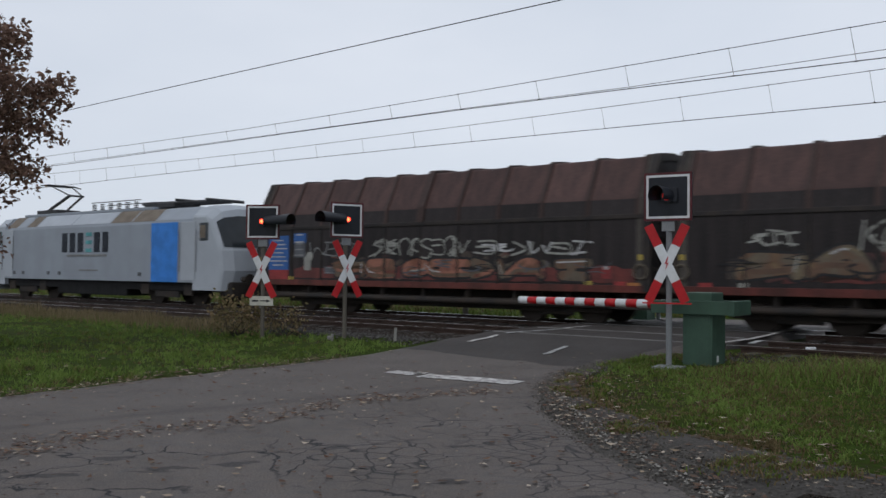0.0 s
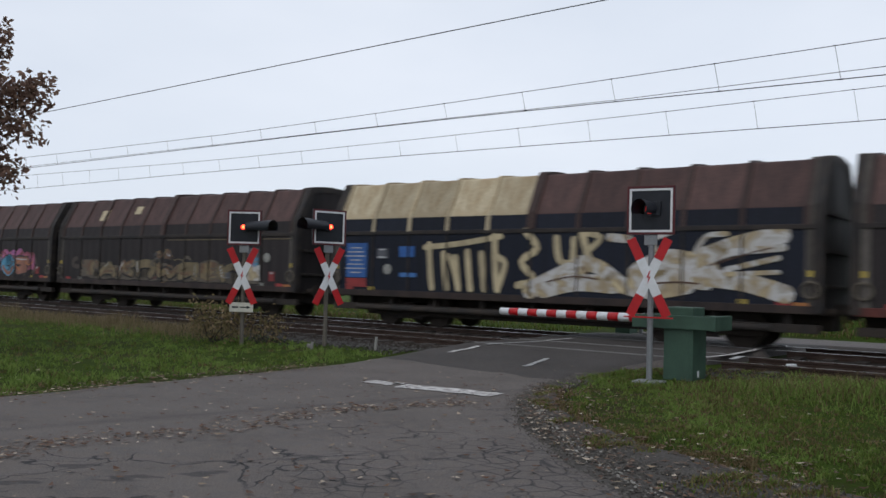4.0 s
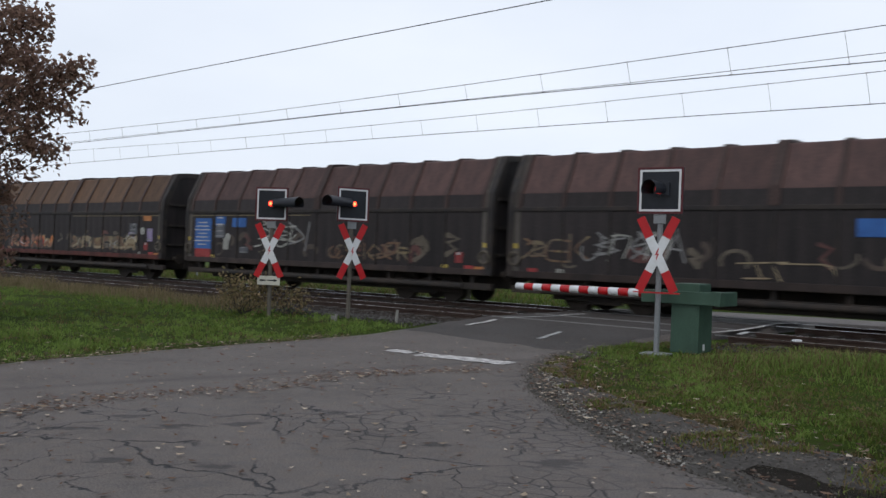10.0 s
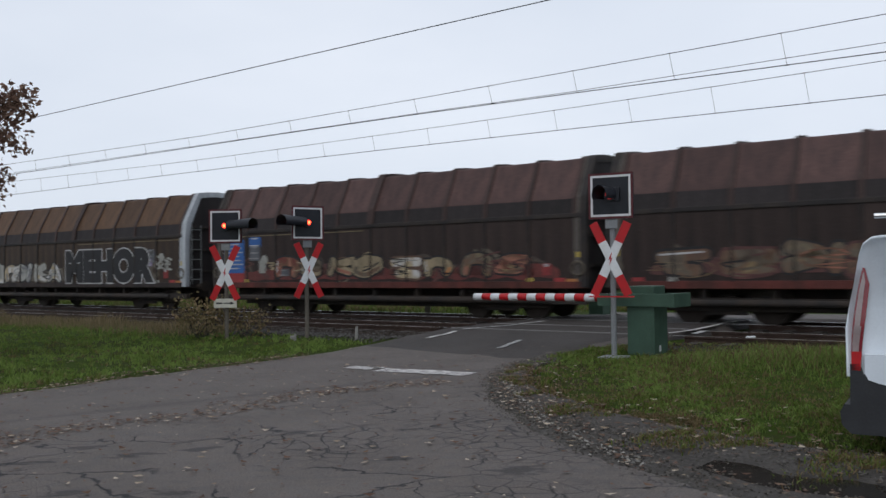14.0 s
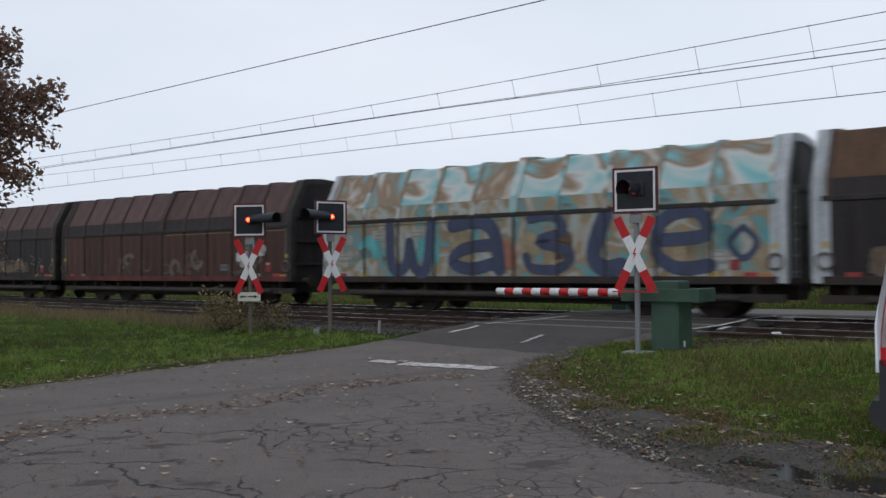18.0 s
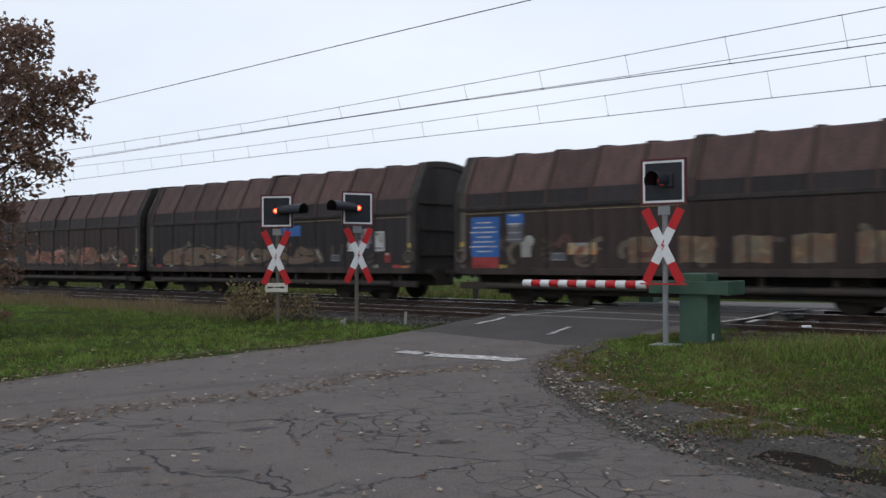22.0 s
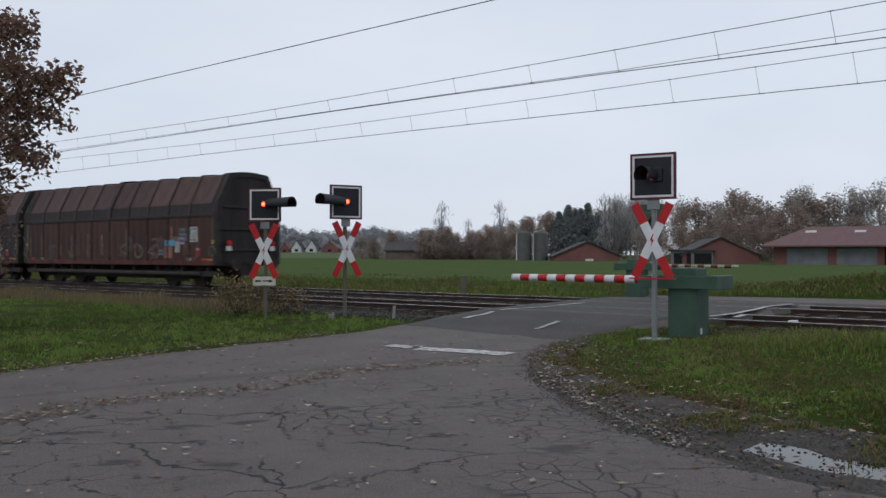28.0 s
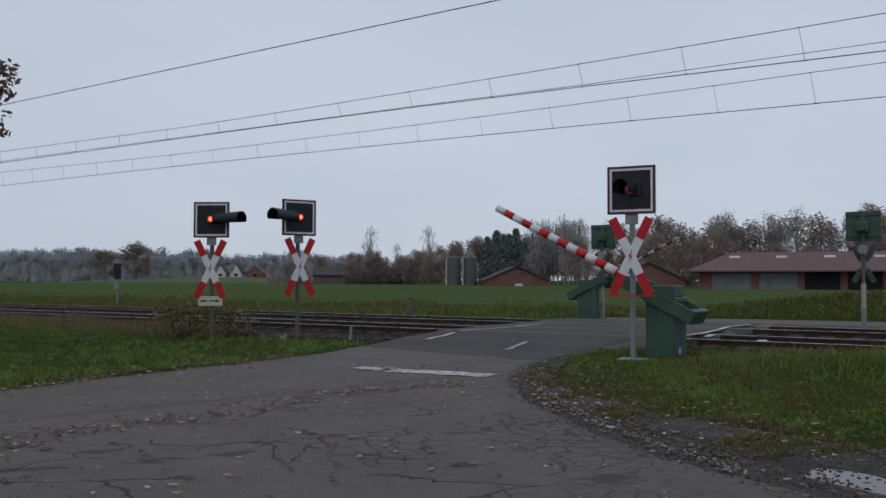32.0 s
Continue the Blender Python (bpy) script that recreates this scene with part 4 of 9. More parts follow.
INK = {
    "white": spray("white", (0.5, 0.5, 0.5)), "grey": spray("grey", (0.22, 0.22, 0.22)), "cream": spray("cream", (0.55, 0.46, 0.29)), "black": spray("black", (0.015, 0.015, 0.017)),
    "khaki": spray("khaki", (0.2, 0.155, 0.085)), "orange": spray("orange", (0.5, 0.2, 0.06)), "red": spray("red", (0.32, 0.04, 0.04)), "pink": spray("pink", (0.42, 0.14, 0.26)),
    "teal": spray("teal", (0.1, 0.36, 0.38)), "blue": spray("blue", (0.06, 0.17, 0.42)), "green": spray("green", (0.09, 0.33, 0.08)), "yellow": spray("yellow", (0.5, 0.38, 0.08)),
    "purple": spray("purple", (0.2, 0.09, 0.26)), "silver": spray("silver", (0.34, 0.34, 0.31)), "brown": spray("brown", (0.13, 0.075, 0.05)), "skyblue": spray("skyblue", (0.1, 0.33, 0.5)),
    "maroon": spray("maroon", (0.14, 0.035, 0.03)), "slate": spray("slate", (0.1, 0.105, 0.12)), "lilac": spray("lilac", (0.25, 0.2, 0.33)),
}
INK["faded_brown"] = spray("faded_brown", (0.075, 0.055, 0.044))
INK["faded_khaki"] = spray("faded_khaki", (0.12, 0.1, 0.075))
INK["faded_red"] = spray("faded_red", (0.11, 0.045, 0.04))
INK["ochre"] = spray("ochre", (0.2, 0.14, 0.06))
INK["petrol"] = spray("petrol", (0.03, 0.1, 0.15))
INK["navy"] = spray("navy", (0.05, 0.065, 0.12))
INK["salmon"] = spray("salmon", (0.3, 0.13, 0.09))
INK["sand"] = spray("sand", (0.3, 0.24, 0.15))
for mixed, tones in (("candy", ["orange", "yellow", "pink", "skyblue", "orange"]), ("aqua", ["teal", "skyblue", "silver", "teal", "blue"]), ("lava", ["red", "orange", "sand", "maroon"]),
                     ("moss", ["khaki", "faded_khaki", "brown", "khaki"]), ("smoke", ["grey", "silver", "slate", "grey"]), ("dust", ["faded_brown", "faded_khaki", "brown", "faded_brown"]),
                     ("berry", ["purple", "pink", "maroon", "lilac"]), ("ember", ["maroon", "brown", "salmon", "faded_red"]), ("leafy", ["faded_khaki", "green", "khaki", "sand"]), ("ivory", ["cream", "sand", "white", "khaki"])):
    INK[mixed] = mural("spray_" + mixed, [tuple(INK_RGB[t]) for t in tones], 1.9)
ROOFS["pale"] = wagon_paint("pale_sprayed_roof", (0.5, 0.54, 0.55), (0.16, 0.3, 0.32), amount=0.9)
END_DULL = wagon_paint("dull_end_pillar", (0.1, 0.09, 0.08), (0.045, 0.038, 0.034))
SIGN_BLUE = mat("blue_board", (0.03, 0.11, 0.33), 0.5, scale=3, var=0.12)
SIDE_Y = -1.43

# shared meshes of the wagons
SHARED = {}


def build_shared():
    store = root("unused", Matrix(), "x", "x")

    def keep(key, bm, material, soft=False):
        me = bpy.data.meshes.new(key)
        bm.to_mesh(me)
        bm.free()
        me.materials.append(material)
        if soft:
            me.polygons.foreach_set("use_smooth", [True] * len(me.polygons))
        SHARED[key] = me

    bpy.data.objects.remove(store)
    # one bay of the hood, between two ribs
    bm = bmesh.new()
    secs = []
    for i in range(4):
        f = i / 3
        sag = 0.007 * math.sin(math.pi * f)
        secs.append([(-BAY / 2 + BAY * f, y * (1 - sag * 0.3), z - sag * (0.3 + 0.7 * (z - 2.66) / 1.5)) for y, z in PROFILE])
    loft(bm, [[p for p in sec if p[2] > 3.03 or p[1] > 0] for sec in secs], caps=False)
    keep("roof_bay", bm, ROOFS["brown"])
    bm = bmesh.new()
    loft(bm, [[p for p in sec if p[2] < 3.08 and p[1] < 0] for sec in secs], caps=False)
    keep("hood_skirt", bm, SIDES["dark"])
    # the rounded end of the hood, with a raised pillar on the side
    bm = bmesh.new()
    ends = []
    for x, k in ((-0.02, 1.004), (CAP * 0.7, 1.004), (CAP * 0.92, 0.998), (CAP, 0.985)):
        ends.append([(x, y * k, z - (1 - k) * 2.2 * (z - 2.0)) for y, z in [(-1.425, 0.95)] + PROFILE + [(1.425, 0.95)]])
    loft(bm, ends, caps=False)
    keep("end_hood", bm, RIB_DARK)
    bm = bmesh.new()
    hoop = [[bm.verts.new(((0.17 + 0.026 * math.cos(q)) * math.cos(a), 0.022 * math.sin(q), (0.17 + 0.026 * math.cos(q)) * math.sin(a))) for q in [j * math.pi / 3 for j in range(6)]] for a in [i * math.pi / 8 for i in range(16)]]
    for i in range(16):
        for j in range(6):
            bm.faces.new((hoop[i][j], hoop[(i + 1) % 16][j], hoop[(i + 1) % 16][(j + 1) % 6], hoop[i][(j + 1) % 6]))
    keep("hand_wheel", bm, INK["faded_khaki"])
    bm = bmesh.new()
    tube(bm, (0, 0, 0), (0, -0.006, 0), 0.15, seg=20)
    keep("round_sign", bm, INK["silver"])
    # rib over the hood
    bm = bmesh.new()
    grow = [(y * 1.022 + (0.0), z + 0.045 * min(1, (z - 2.6) / 0.8)) for y, z in PROFILE]
    loft(bm, [[(x, y, z) for y, z in grow] for x in (-0.055, 0.055)], caps=False)
    low = [(y, z - 0.02) for y, z in PROFILE]
    for x in (-0.055, 0.055):
        loft(bm, [[(x, y, z) for y, z in low], [(x, y, z) for y, z in grow]], caps=False)
    keep("roof_rib", bm, RIB_DARK)
    keep("side_panel", boxes((-BAY / 2 + 0.02, BAY / 2 - 0.02, -1.418, -1.38, 0.98, 2.6), bevel=0.008), SIDES["dark"])
    keep("side_rib", boxes((-0.028, 0.028, -1.452, -1.36, 0.98, 2.6), bevel=0.008), RIB_DARK)
    keep("cant_rail", boxes((-HALF, HALF, -1.45, -1.33, 2.58, 2.69), bevel=0.015), RIB_DARK)
    keep("side_sill", boxes((-HALF, HALF, -1.435, -1.3, 0.82, 1.0), bevel=0.012), SILLS["rust"])
    keep("far_wall", boxes((-HALF, HALF, 1.36, 1.42, 0.85, 2.68)), RIB_DARK)
    keep("floor_deck", boxes((-HALF, HALF, -1.3, 1.3, 0.8, 0.92)), UNDER)
    bm = boxes((-HALF + 0.05, HALF - 0.05, -1.33, -1.18, 0.42, 0.6), (-HALF + 1.2, HALF - 1.2, -1.1, -0.9, 0.3, 0.55), (-HALF, HALF, -0.4, 0.4, 0.45, 0.8), bevel=0.01)
    for i in range(9):
        x = -HALF + 0.7 + i * (2 * HALF - 1.4) / 8
        box(bm, x - 0.05, x + 0.05, -1.3, -1.1, 0.5, 0.84)
    keep("underframe", bm, UNDER)
    bm = bmesh.new()
    tube(bm, (-HALF + 1.0, -1.36, 0.5), (HALF - 1.0, -1.36, 0.5), 0.075, seg=12)
    keep("side_pipe", bm, UNDER)
    # end wall with its frame
    bm = bmesh.new()
    outline = [(y, z) for y, z in PROFILE]
    pts = [(-1.42, 0.85)] + outline + [(1.42, 0.85)]
    f = [bm.verts.new((0, y, z)) for y, z in pts]
    b = [bm.verts.new((-0.05, y, z)) for y, z in pts]
    bm.faces.new(f)
    bm.faces.new(b[::-1])
    for i in range(len(f)):
        j = (i + 1) % len(f)
        bm.faces.new((f[j], f[i], b[i], b[j]))
    bmesh.ops.recalc_face_normals(bm, faces=bm.faces)
    keep("end_wall", bm, SIDES["dark"])
    bm = bmesh.new()
    ring0 = [(y, z) for y, z in pts]
    big = [(y * 1.03, z + (0.05 if z > 2 else 0)) for y, z in pts]
    loft(bm, [[(-0.16, y, z) for y, z in big], [(0.03, y, z) for y, z in big], [(0.03, y * 0.9, z - (0.13 if z > 2 else 0)) for y, z in ring0]], caps=False)
    keep("end_frame", bm, RIB_DARK)
    keep("end_beam", boxes((0.0, 0.06, -1.2, 1.2, 0, 0.08), bevel=0.008), RIB_DARK)
    bm = bmesh.new()
    for z in (1.1, 1.45, 1.8, 2.15, 2.5, 2.85):
        tube(bm, (0.12, -1.25, z), (0.12, -0.85, z), 0.014, seg=6)
    for y in (-1.25, -0.85):
        tube(bm, (0.12, y, 0.95), (0.12, y, 3.0), 0.016, seg=6)
    keep("ladder", bm, STEEL_GREY)
    bm = bmesh.new()
    tube(bm, (0, 0, 0), (0.22, 0, 0), 0.09, seg=12)
    tube(bm, (0.22, 0, 0), (0.36, 0, 0), 0.06, seg=12)
    tube(bm, (0.36, 0, 0), (0.39, 0, 0), 0.2, seg=16)
    keep("buffer", bm, UNDER)
    bm = boxes((0, 0.3, -0.06, 0.06, -0.05, 0.05), (0.25, 0.36, -0.05, 0.05, -0.16, 0.06), bevel=0.01)
    keep("coupling_hook", bm, UNDER)
    bm = boxes((-1.25, 1.25, -1.02, -0.92, 0.4, 0.62), (-1.25, 1.25, 0.92, 1.02, 0.4, 0.62), (-0.2, 0.2, -1.0, 1.0, 0.4, 0.66), (-0.5, 0.5, -1.06, -0.98, 0.22, 0.45), bevel=0.02)
    for x in (-0.9, 0.9):
        box(bm, x - 0.17, x + 0.17, -1.1, -0.94, 0.3, 0.64, bevel=0.02)
    keep("bogie_frame", bm, UNDER)
    bm = bmesh.new()
    tube(bm, (0, -0.79, 0), (0, -0.66, 0), 0.455, seg=28)
    tube(bm, (0, -0.66, 0), (0, -0.62, 0), 0.485, seg=28)
    tube(bm, (0, -0.86, 0), (0, 0.86, 0), 0.08, seg=10)
    tube(bm, (0, 0.66, 0), (0, 0.79, 0), 0.455, seg=28)
    keep("wheelset", bm, WHEEL)


def piece(key, parent, at=None, material=None, label="", name=None):
    ob = new(name or key, SHARED[key])
    ob.parent = parent
    if at is not None:
        ob.matrix_basis = at
    if material is not None:
        ob.material_slots[0].link = "OBJECT"
        ob.material_slots[0].material = material
    if label:
        ob["label"] = label
    return ob


def ribbon(bm, pts, w, y):
    """A thick painted stroke in the plane y: one connected strip with rounded ends."""
    n = len(pts)
    left, right = [], []
    for i, (px, pz) in enumerate(pts):
        ax, az = pts[max(0, i - 1)]
        bx, bz = pts[min(n - 1, i + 1)]
        d = math.hypot(bx - ax, bz - az) or 1e-6
        sx, sz = -(bz - az) / d * w / 2, (bx - ax) / d * w / 2
        left.append(bm.verts.new((px + sx, y, pz + sz)))
        right.append(bm.verts.new((px - sx, y, pz - sz)))
    for i in range(n - 1):
        bm.faces.new((right[i], right[i + 1], left[i + 1], left[i]))
    for i, j in ((0, 1), (n - 1, n - 2)):
        (px, pz), (qx, qz) = pts[i], pts[j]
        d = math.hypot(px - qx, pz - qz) or 1e-6
        ex, ez = (px - qx) / d, (pz - qz) / d
        tips = [bm.verts.new((px + (ex * math.sin(q) - ez * math.cos(q)) * w / 2, y, pz + (ez * math.sin(q) + ex * math.cos(q)) * w / 2)) for q in (0.6, 1.2, 1.94, 2.54)]
        a, b = (left[i], right[i]) if i else (right[i], left[i])
        bm.faces.new([a, *tips, b])


def curl(rnd, cx, cz, w, h, slant):
    """A bent, hooked or angular stroke with no letter in mind."""
    if rnd.random() < 0.45:
        n = rnd.randrange(3, 6)
        side = rnd.choice((-1, 1))
        pts = [(side * (-1) ** i * rnd.uniform(0.3, 1.0), 1 - 2 * i / (n - 1) + rnd.uniform(-0.25, 0.25)) for i in range(n)]
        return [(cx + x * w + slant * z * h, cz + max(-1, min(1, z)) * h) for x, z in pts]
    a0, sweep = rnd.uniform(0, 6.283), rnd.choice((-1, 1)) * rnd.uniform(2.0, 4.6)
    return [(cx + math.cos(a0 + sweep * i / 8) * w + slant * math.sin(a0 + sweep * i / 8) * h, cz + math.sin(a0 + sweep * i / 8) * h) for i in range(9)]


def rounded(pts, steps=4):
    """A smooth line through the given points."""
    if len(pts) < 3:
        return pts
    ends = [pts[0]] + pts + [pts[-1]]
    out = []
    for a, b, c, d in zip(ends, ends[1:], ends[2:], ends[3:]):
        for k in range(steps):
            f = k / steps
            out.append(tuple(0.5 * (2 * b[i] + (c[i] - a[i]) * f + (2 * a[i] - 5 * b[i] + 4 * c[i] - d[i]) * f * f + (3 * b[i] - a[i] - 3 * c[i] + d[i]) * f ** 3) for i in (0, 1)))
    return out + [pts[-1]]


# bold bent bars that fill a cell one wide and one high; mirrored and distorted at random
BARS = (
    ([(0.08, 0.0), (0.02, 0.95)], [(0.05, 0.85), (0.5, 1.0), (0.95, 0.8), (0.9, 0.0)]),
    ([(0.1, 0.0), (0.1, 1.0)], [(0.1, 0.95), (0.85, 0.9), (0.8, 0.5), (0.15, 0.48)], [(0.3, 0.45), (0.95, 0.0)]),
    ([(0.95, 0.88), (0.45, 1.0), (0.08, 0.75), (0.5, 0.5), (0.92, 0.25), (0.5, 0.0), (0.05, 0.1)],),
    ([(0.5, 1.0), (0.08, 0.7), (0.1, 0.25), (0.5, 0.0), (0.92, 0.3), (0.9, 0.72), (0.5, 1.0)],),
    ([(0.1, 0.0), (0.12, 1.0)], [(0.95, 1.0), (0.3, 0.5), (0.95, 0.0)]),
    ([(0.05, 0.95), (0.95, 0.95)], [(0.5, 0.9), (0.45, 0.0)], [(0.2, 0.02), (0.8, 0.05)]),
    ([(0.05, 0.0), (0.4, 1.0), (0.6, 1.0), (0.95, 0.0)], [(0.25, 0.35), (0.75, 0.4)]),
    ([(0.9, 0.95), (0.1, 0.9), (0.1, 0.05), (0.95, 0.05)], [(0.2, 0.5), (0.8, 0.52)]),
    ([(0.0, 1.0), (0.2, 0.05), (0.5, 0.6), (0.75, 0.05), (1.0, 0.95)],),
)


def graffiti(wagon, x0, x1, z0, z1, fills, outline, count, seed, thick=0.2, slant=0.15, name="sprayed_stroke"):
    """A row of fat interlocking bars with an outline, shade and shine, as sprayed pieces have them; thin ones are scrawls. No letters are meant."""
    rnd = random.Random(seed)
    heavy = thick > 0.13
    count = max(2, int(count * (0.95 if heavy else 1.3)))
    if heavy and outline:
        wash(wagon, x0 - 0.1, x1 + 0.1, z0 - 0.02, z0 + 0.62 * (z1 - z0), outline, seed + 5000, 0.3)
    step = (x1 - x0) / count
    for i in range(count):
        lap = 0.02 if heavy else 0.18
        ax, bx = x0 + step * (i - lap) + rnd.uniform(-0.06, 0.06) * step, x0 + step * (i + 1 + lap) + rnd.uniform(-0.06, 0.06) * step
        az, bz = z0 + rnd.uniform(0, 0.12) * (z1 - z0), z1 - rnd.uniform(0, 0.18) * (z1 - z0)
        t = min(thick * 1.4, (bx - ax) * 0.36, (bz - az) * 0.42) if heavy else thick * 0.55
        mirror, tip = rnd.random() < 0.5, slant * rnd.uniform(-0.4, 1.2)
        strokes = []
        if heavy or rnd.random() < 0.6:
            for bar in rnd.choice(BARS):
                line = []
                for px, pz in bar:
                    px, pz = (1 - px if mirror else px) + rnd.uniform(-0.13, 0.13), max(-0.05, min(1.06, pz + rnd.uniform(-0.12, 0.12)))
                    line.append((ax + t / 2 + px * max(0.05, bx - ax - t) + tip * (pz - 0.5) * (bz - az), az + t / 2 + pz * max(0.05, bz - az - t)))
                strokes.append(rounded(line))
        else:
            for _ in range(3):
                strokes.append(rounded(curl(rnd, rnd.uniform(ax, bx), (az + bz) / 2, (bx - ax) * rnd.uniform(0.3, 0.7), (bz - az) * rnd.uniform(0.2, 0.5), slant), 2))
        colour = fills[i % len(fills)] if rnd.random() < 0.7 else rnd.choice(fills)
        bm = bmesh.new()
        for k, p in enumerate(strokes):
            ribbon(bm, p, t * rnd.uniform(0.9, 1.15), SIDE_Y - 0.005 - 0.0005 * k - 0.0016 * (i % 2))
        stroke = part(name, bm, INK[colour], wagon, colour + " sprayed stroke")
        if not heavy:
            continue
        bm = bmesh.new()
        for k, p in enumerate(strokes):
            ribbon(bm, p, t + 0.13, SIDE_Y - 0.001 - 0.0004 * k - 0.0016 * (i % 2))
        part("stroke_outline", bm, INK[outline if outline and rnd.random() < 0.25 else "black"], stroke, "outline of the stroke")
        bm = bmesh.new()
        for k, p in enumerate(strokes):
            low = [(px + 0.02, pz - t * 0.2) for px, pz in p if pz < az + 0.55 * (bz - az)]
            if len(low) > 2:
                ribbon(bm, low, t * 0.42, SIDE_Y - 0.0085 - 0.0003 * k)
        if len(bm.faces):
            part("stroke_shade", bm, INK[fills[(i + 1) % len(fills)] if len(fills) > 1 else "brown"], stroke)
        else:
            bm.free()
        bm = bmesh.new()
        for k in range(2):
            ribbon(bm, rounded(curl(rnd, rnd.uniform(ax, bx), rnd.uniform(az + 0.15 * (bz - az), bz - 0.1 * (bz - az)), (bx - ax) * rnd.uniform(0.15, 0.4), (bz - az) * rnd.uniform(0.12, 0.35), slant), 2), t * rnd.uniform(0.08, 0.2), SIDE_Y - 0.0092 - 0.0003 * k)
        part("stroke_detail", bm, INK[rnd.choice([rnd.choice(fills), outline or "slate", rnd.choice(fills), "black"])], stroke)
        if rnd.random() < 0.85:
            bm = bmesh.new()
            p = strokes[0]
            k = len(p) // 2
            shine = p[k:k + max(3, len(p) // 3)] if len(p) > 3 else p
            ribbon(bm, [(px - t * 0.18, pz + t * 0.2) for px, pz in shine], t * 0.16, SIDE_Y - 0.0102)
            part("stroke_highlight", bm, INK[rnd.choice(["white", "white", "silver", "black"])], stroke)


def strokes_of(wagon, rows, ink, name, label, y=SIDE_Y - 0.004):
    """Single brush strokes, each a line and a width."""
    for k, (pts, width) in enumerate(rows):
        bm = bmesh.new()
        ribbon(bm, rounded(pts), width, y - 0.0006 * k)
        part(name, bm, INK[ink], wagon, label)


def wash(wagon, x0, x1, z0, z1, colour, seed, rag=0.12, drop=0.3):
    """A sprayed ground with a soft, billowing edge."""
    rnd = random.Random(seed)
    k = max(6, int((x1 - x0) / 0.11))
    shift = rnd.uniform(0, 50)
    bm = bmesh.new()
    lo, hi = [], []
    for i in range(k + 1):
        f = i / k
        x = x0 + (x1 - x0) * f
        ends = min(1.0, min(f, 1 - f) * (x1 - x0) / 0.35)
        dome = math.sqrt(max(0.0, 1 - (1 - ends) ** 2))
        top = z1 + rag * (0.9 * noise.noise((x * 1.1 + shift, seed, 0)) + 0.45 * noise.noise((x * 3.1 + shift, seed, 4)))
        top = min(top, 2.56) - drop * (z1 - z0) * (1 - dome)
        base = z0 + rag * 0.3 * (1 + noise.noise((x * 2.0 + shift, seed, 8)))
        lo.append(bm.verts.new((x, SIDE_Y + 0.002, min(base, top - 0.02))))
        hi.append(bm.verts.new((x, SIDE_Y + 0.002, top)))
    for i in range(k):
        bm.faces.new((lo[i], lo[i + 1], hi[i + 1], hi[i]))
    part("graffiti_ground", bm, INK[colour], wagon, "sprayed " + colour + " ground")


def lettering(wagon, text, x, z, size, colour, y=SIDE_Y - 0.012, outline=None, grow=0.0, shear=0.0, stretch=1.0, name="sprayed_lettering", spacing=1.0):
    """Readable writing, in the built-in font, as a flat mesh on the wagon's side."""
    for col, off, yy in ([(outline, grow + 0.09 / max(size, 0.1), y + 0.004)] if outline else []) + [(colour, grow, y)]:
        cu = bpy.data.curves.new("lettering", "FONT")
        cu.body, cu.size, cu.offset, cu.shear, cu.space_character = text, size, off * size * 0.5, shear, spacing
        cu.extrude, cu.resolution_u = 0.0, 4
        tmp = bpy.data.objects.new("lettering", cu)
        scene.collection.objects.link(tmp)
        bpy.context.view_layer.update()
        me = bpy.data.meshes.new_from_object(tmp)
        bpy.data.objects.remove(tmp)
        me.materials.clear()
        me.materials.append(col if isinstance(col, bpy.types.Material) else INK[col])
        ob = new(name, me)
        ob.parent = wagon
        ob.matrix_basis = pose(x, yy, z, 90, 0, 0) @ Matrix.Diagonal((stretch, 1, 1, 1))


def plate(wagon, x, z, w, h, material, name="plate", label="", y=SIDE_Y - 0.001, bars=0, ink="white"):
    p = part(name, boxes((x - w / 2, x + w / 2, y - 0.003, y + 0.012, z - h / 2, z + h / 2)), material, wagon, label)
    if bars:
        for i in range(bars):
            zz = z + h * (0.36 - 0.72 * i / max(1, bars - 1))
            ww = w * (0.3 + 0.12 * ((i * 7) % 3))
            part("writing_bar", boxes((x - ww, x + ww * 0.8, y - 0.006, y - 0.0035, zz - h * 0.12 / bars, zz + h * 0.12 / bars)), INK[ink], p)


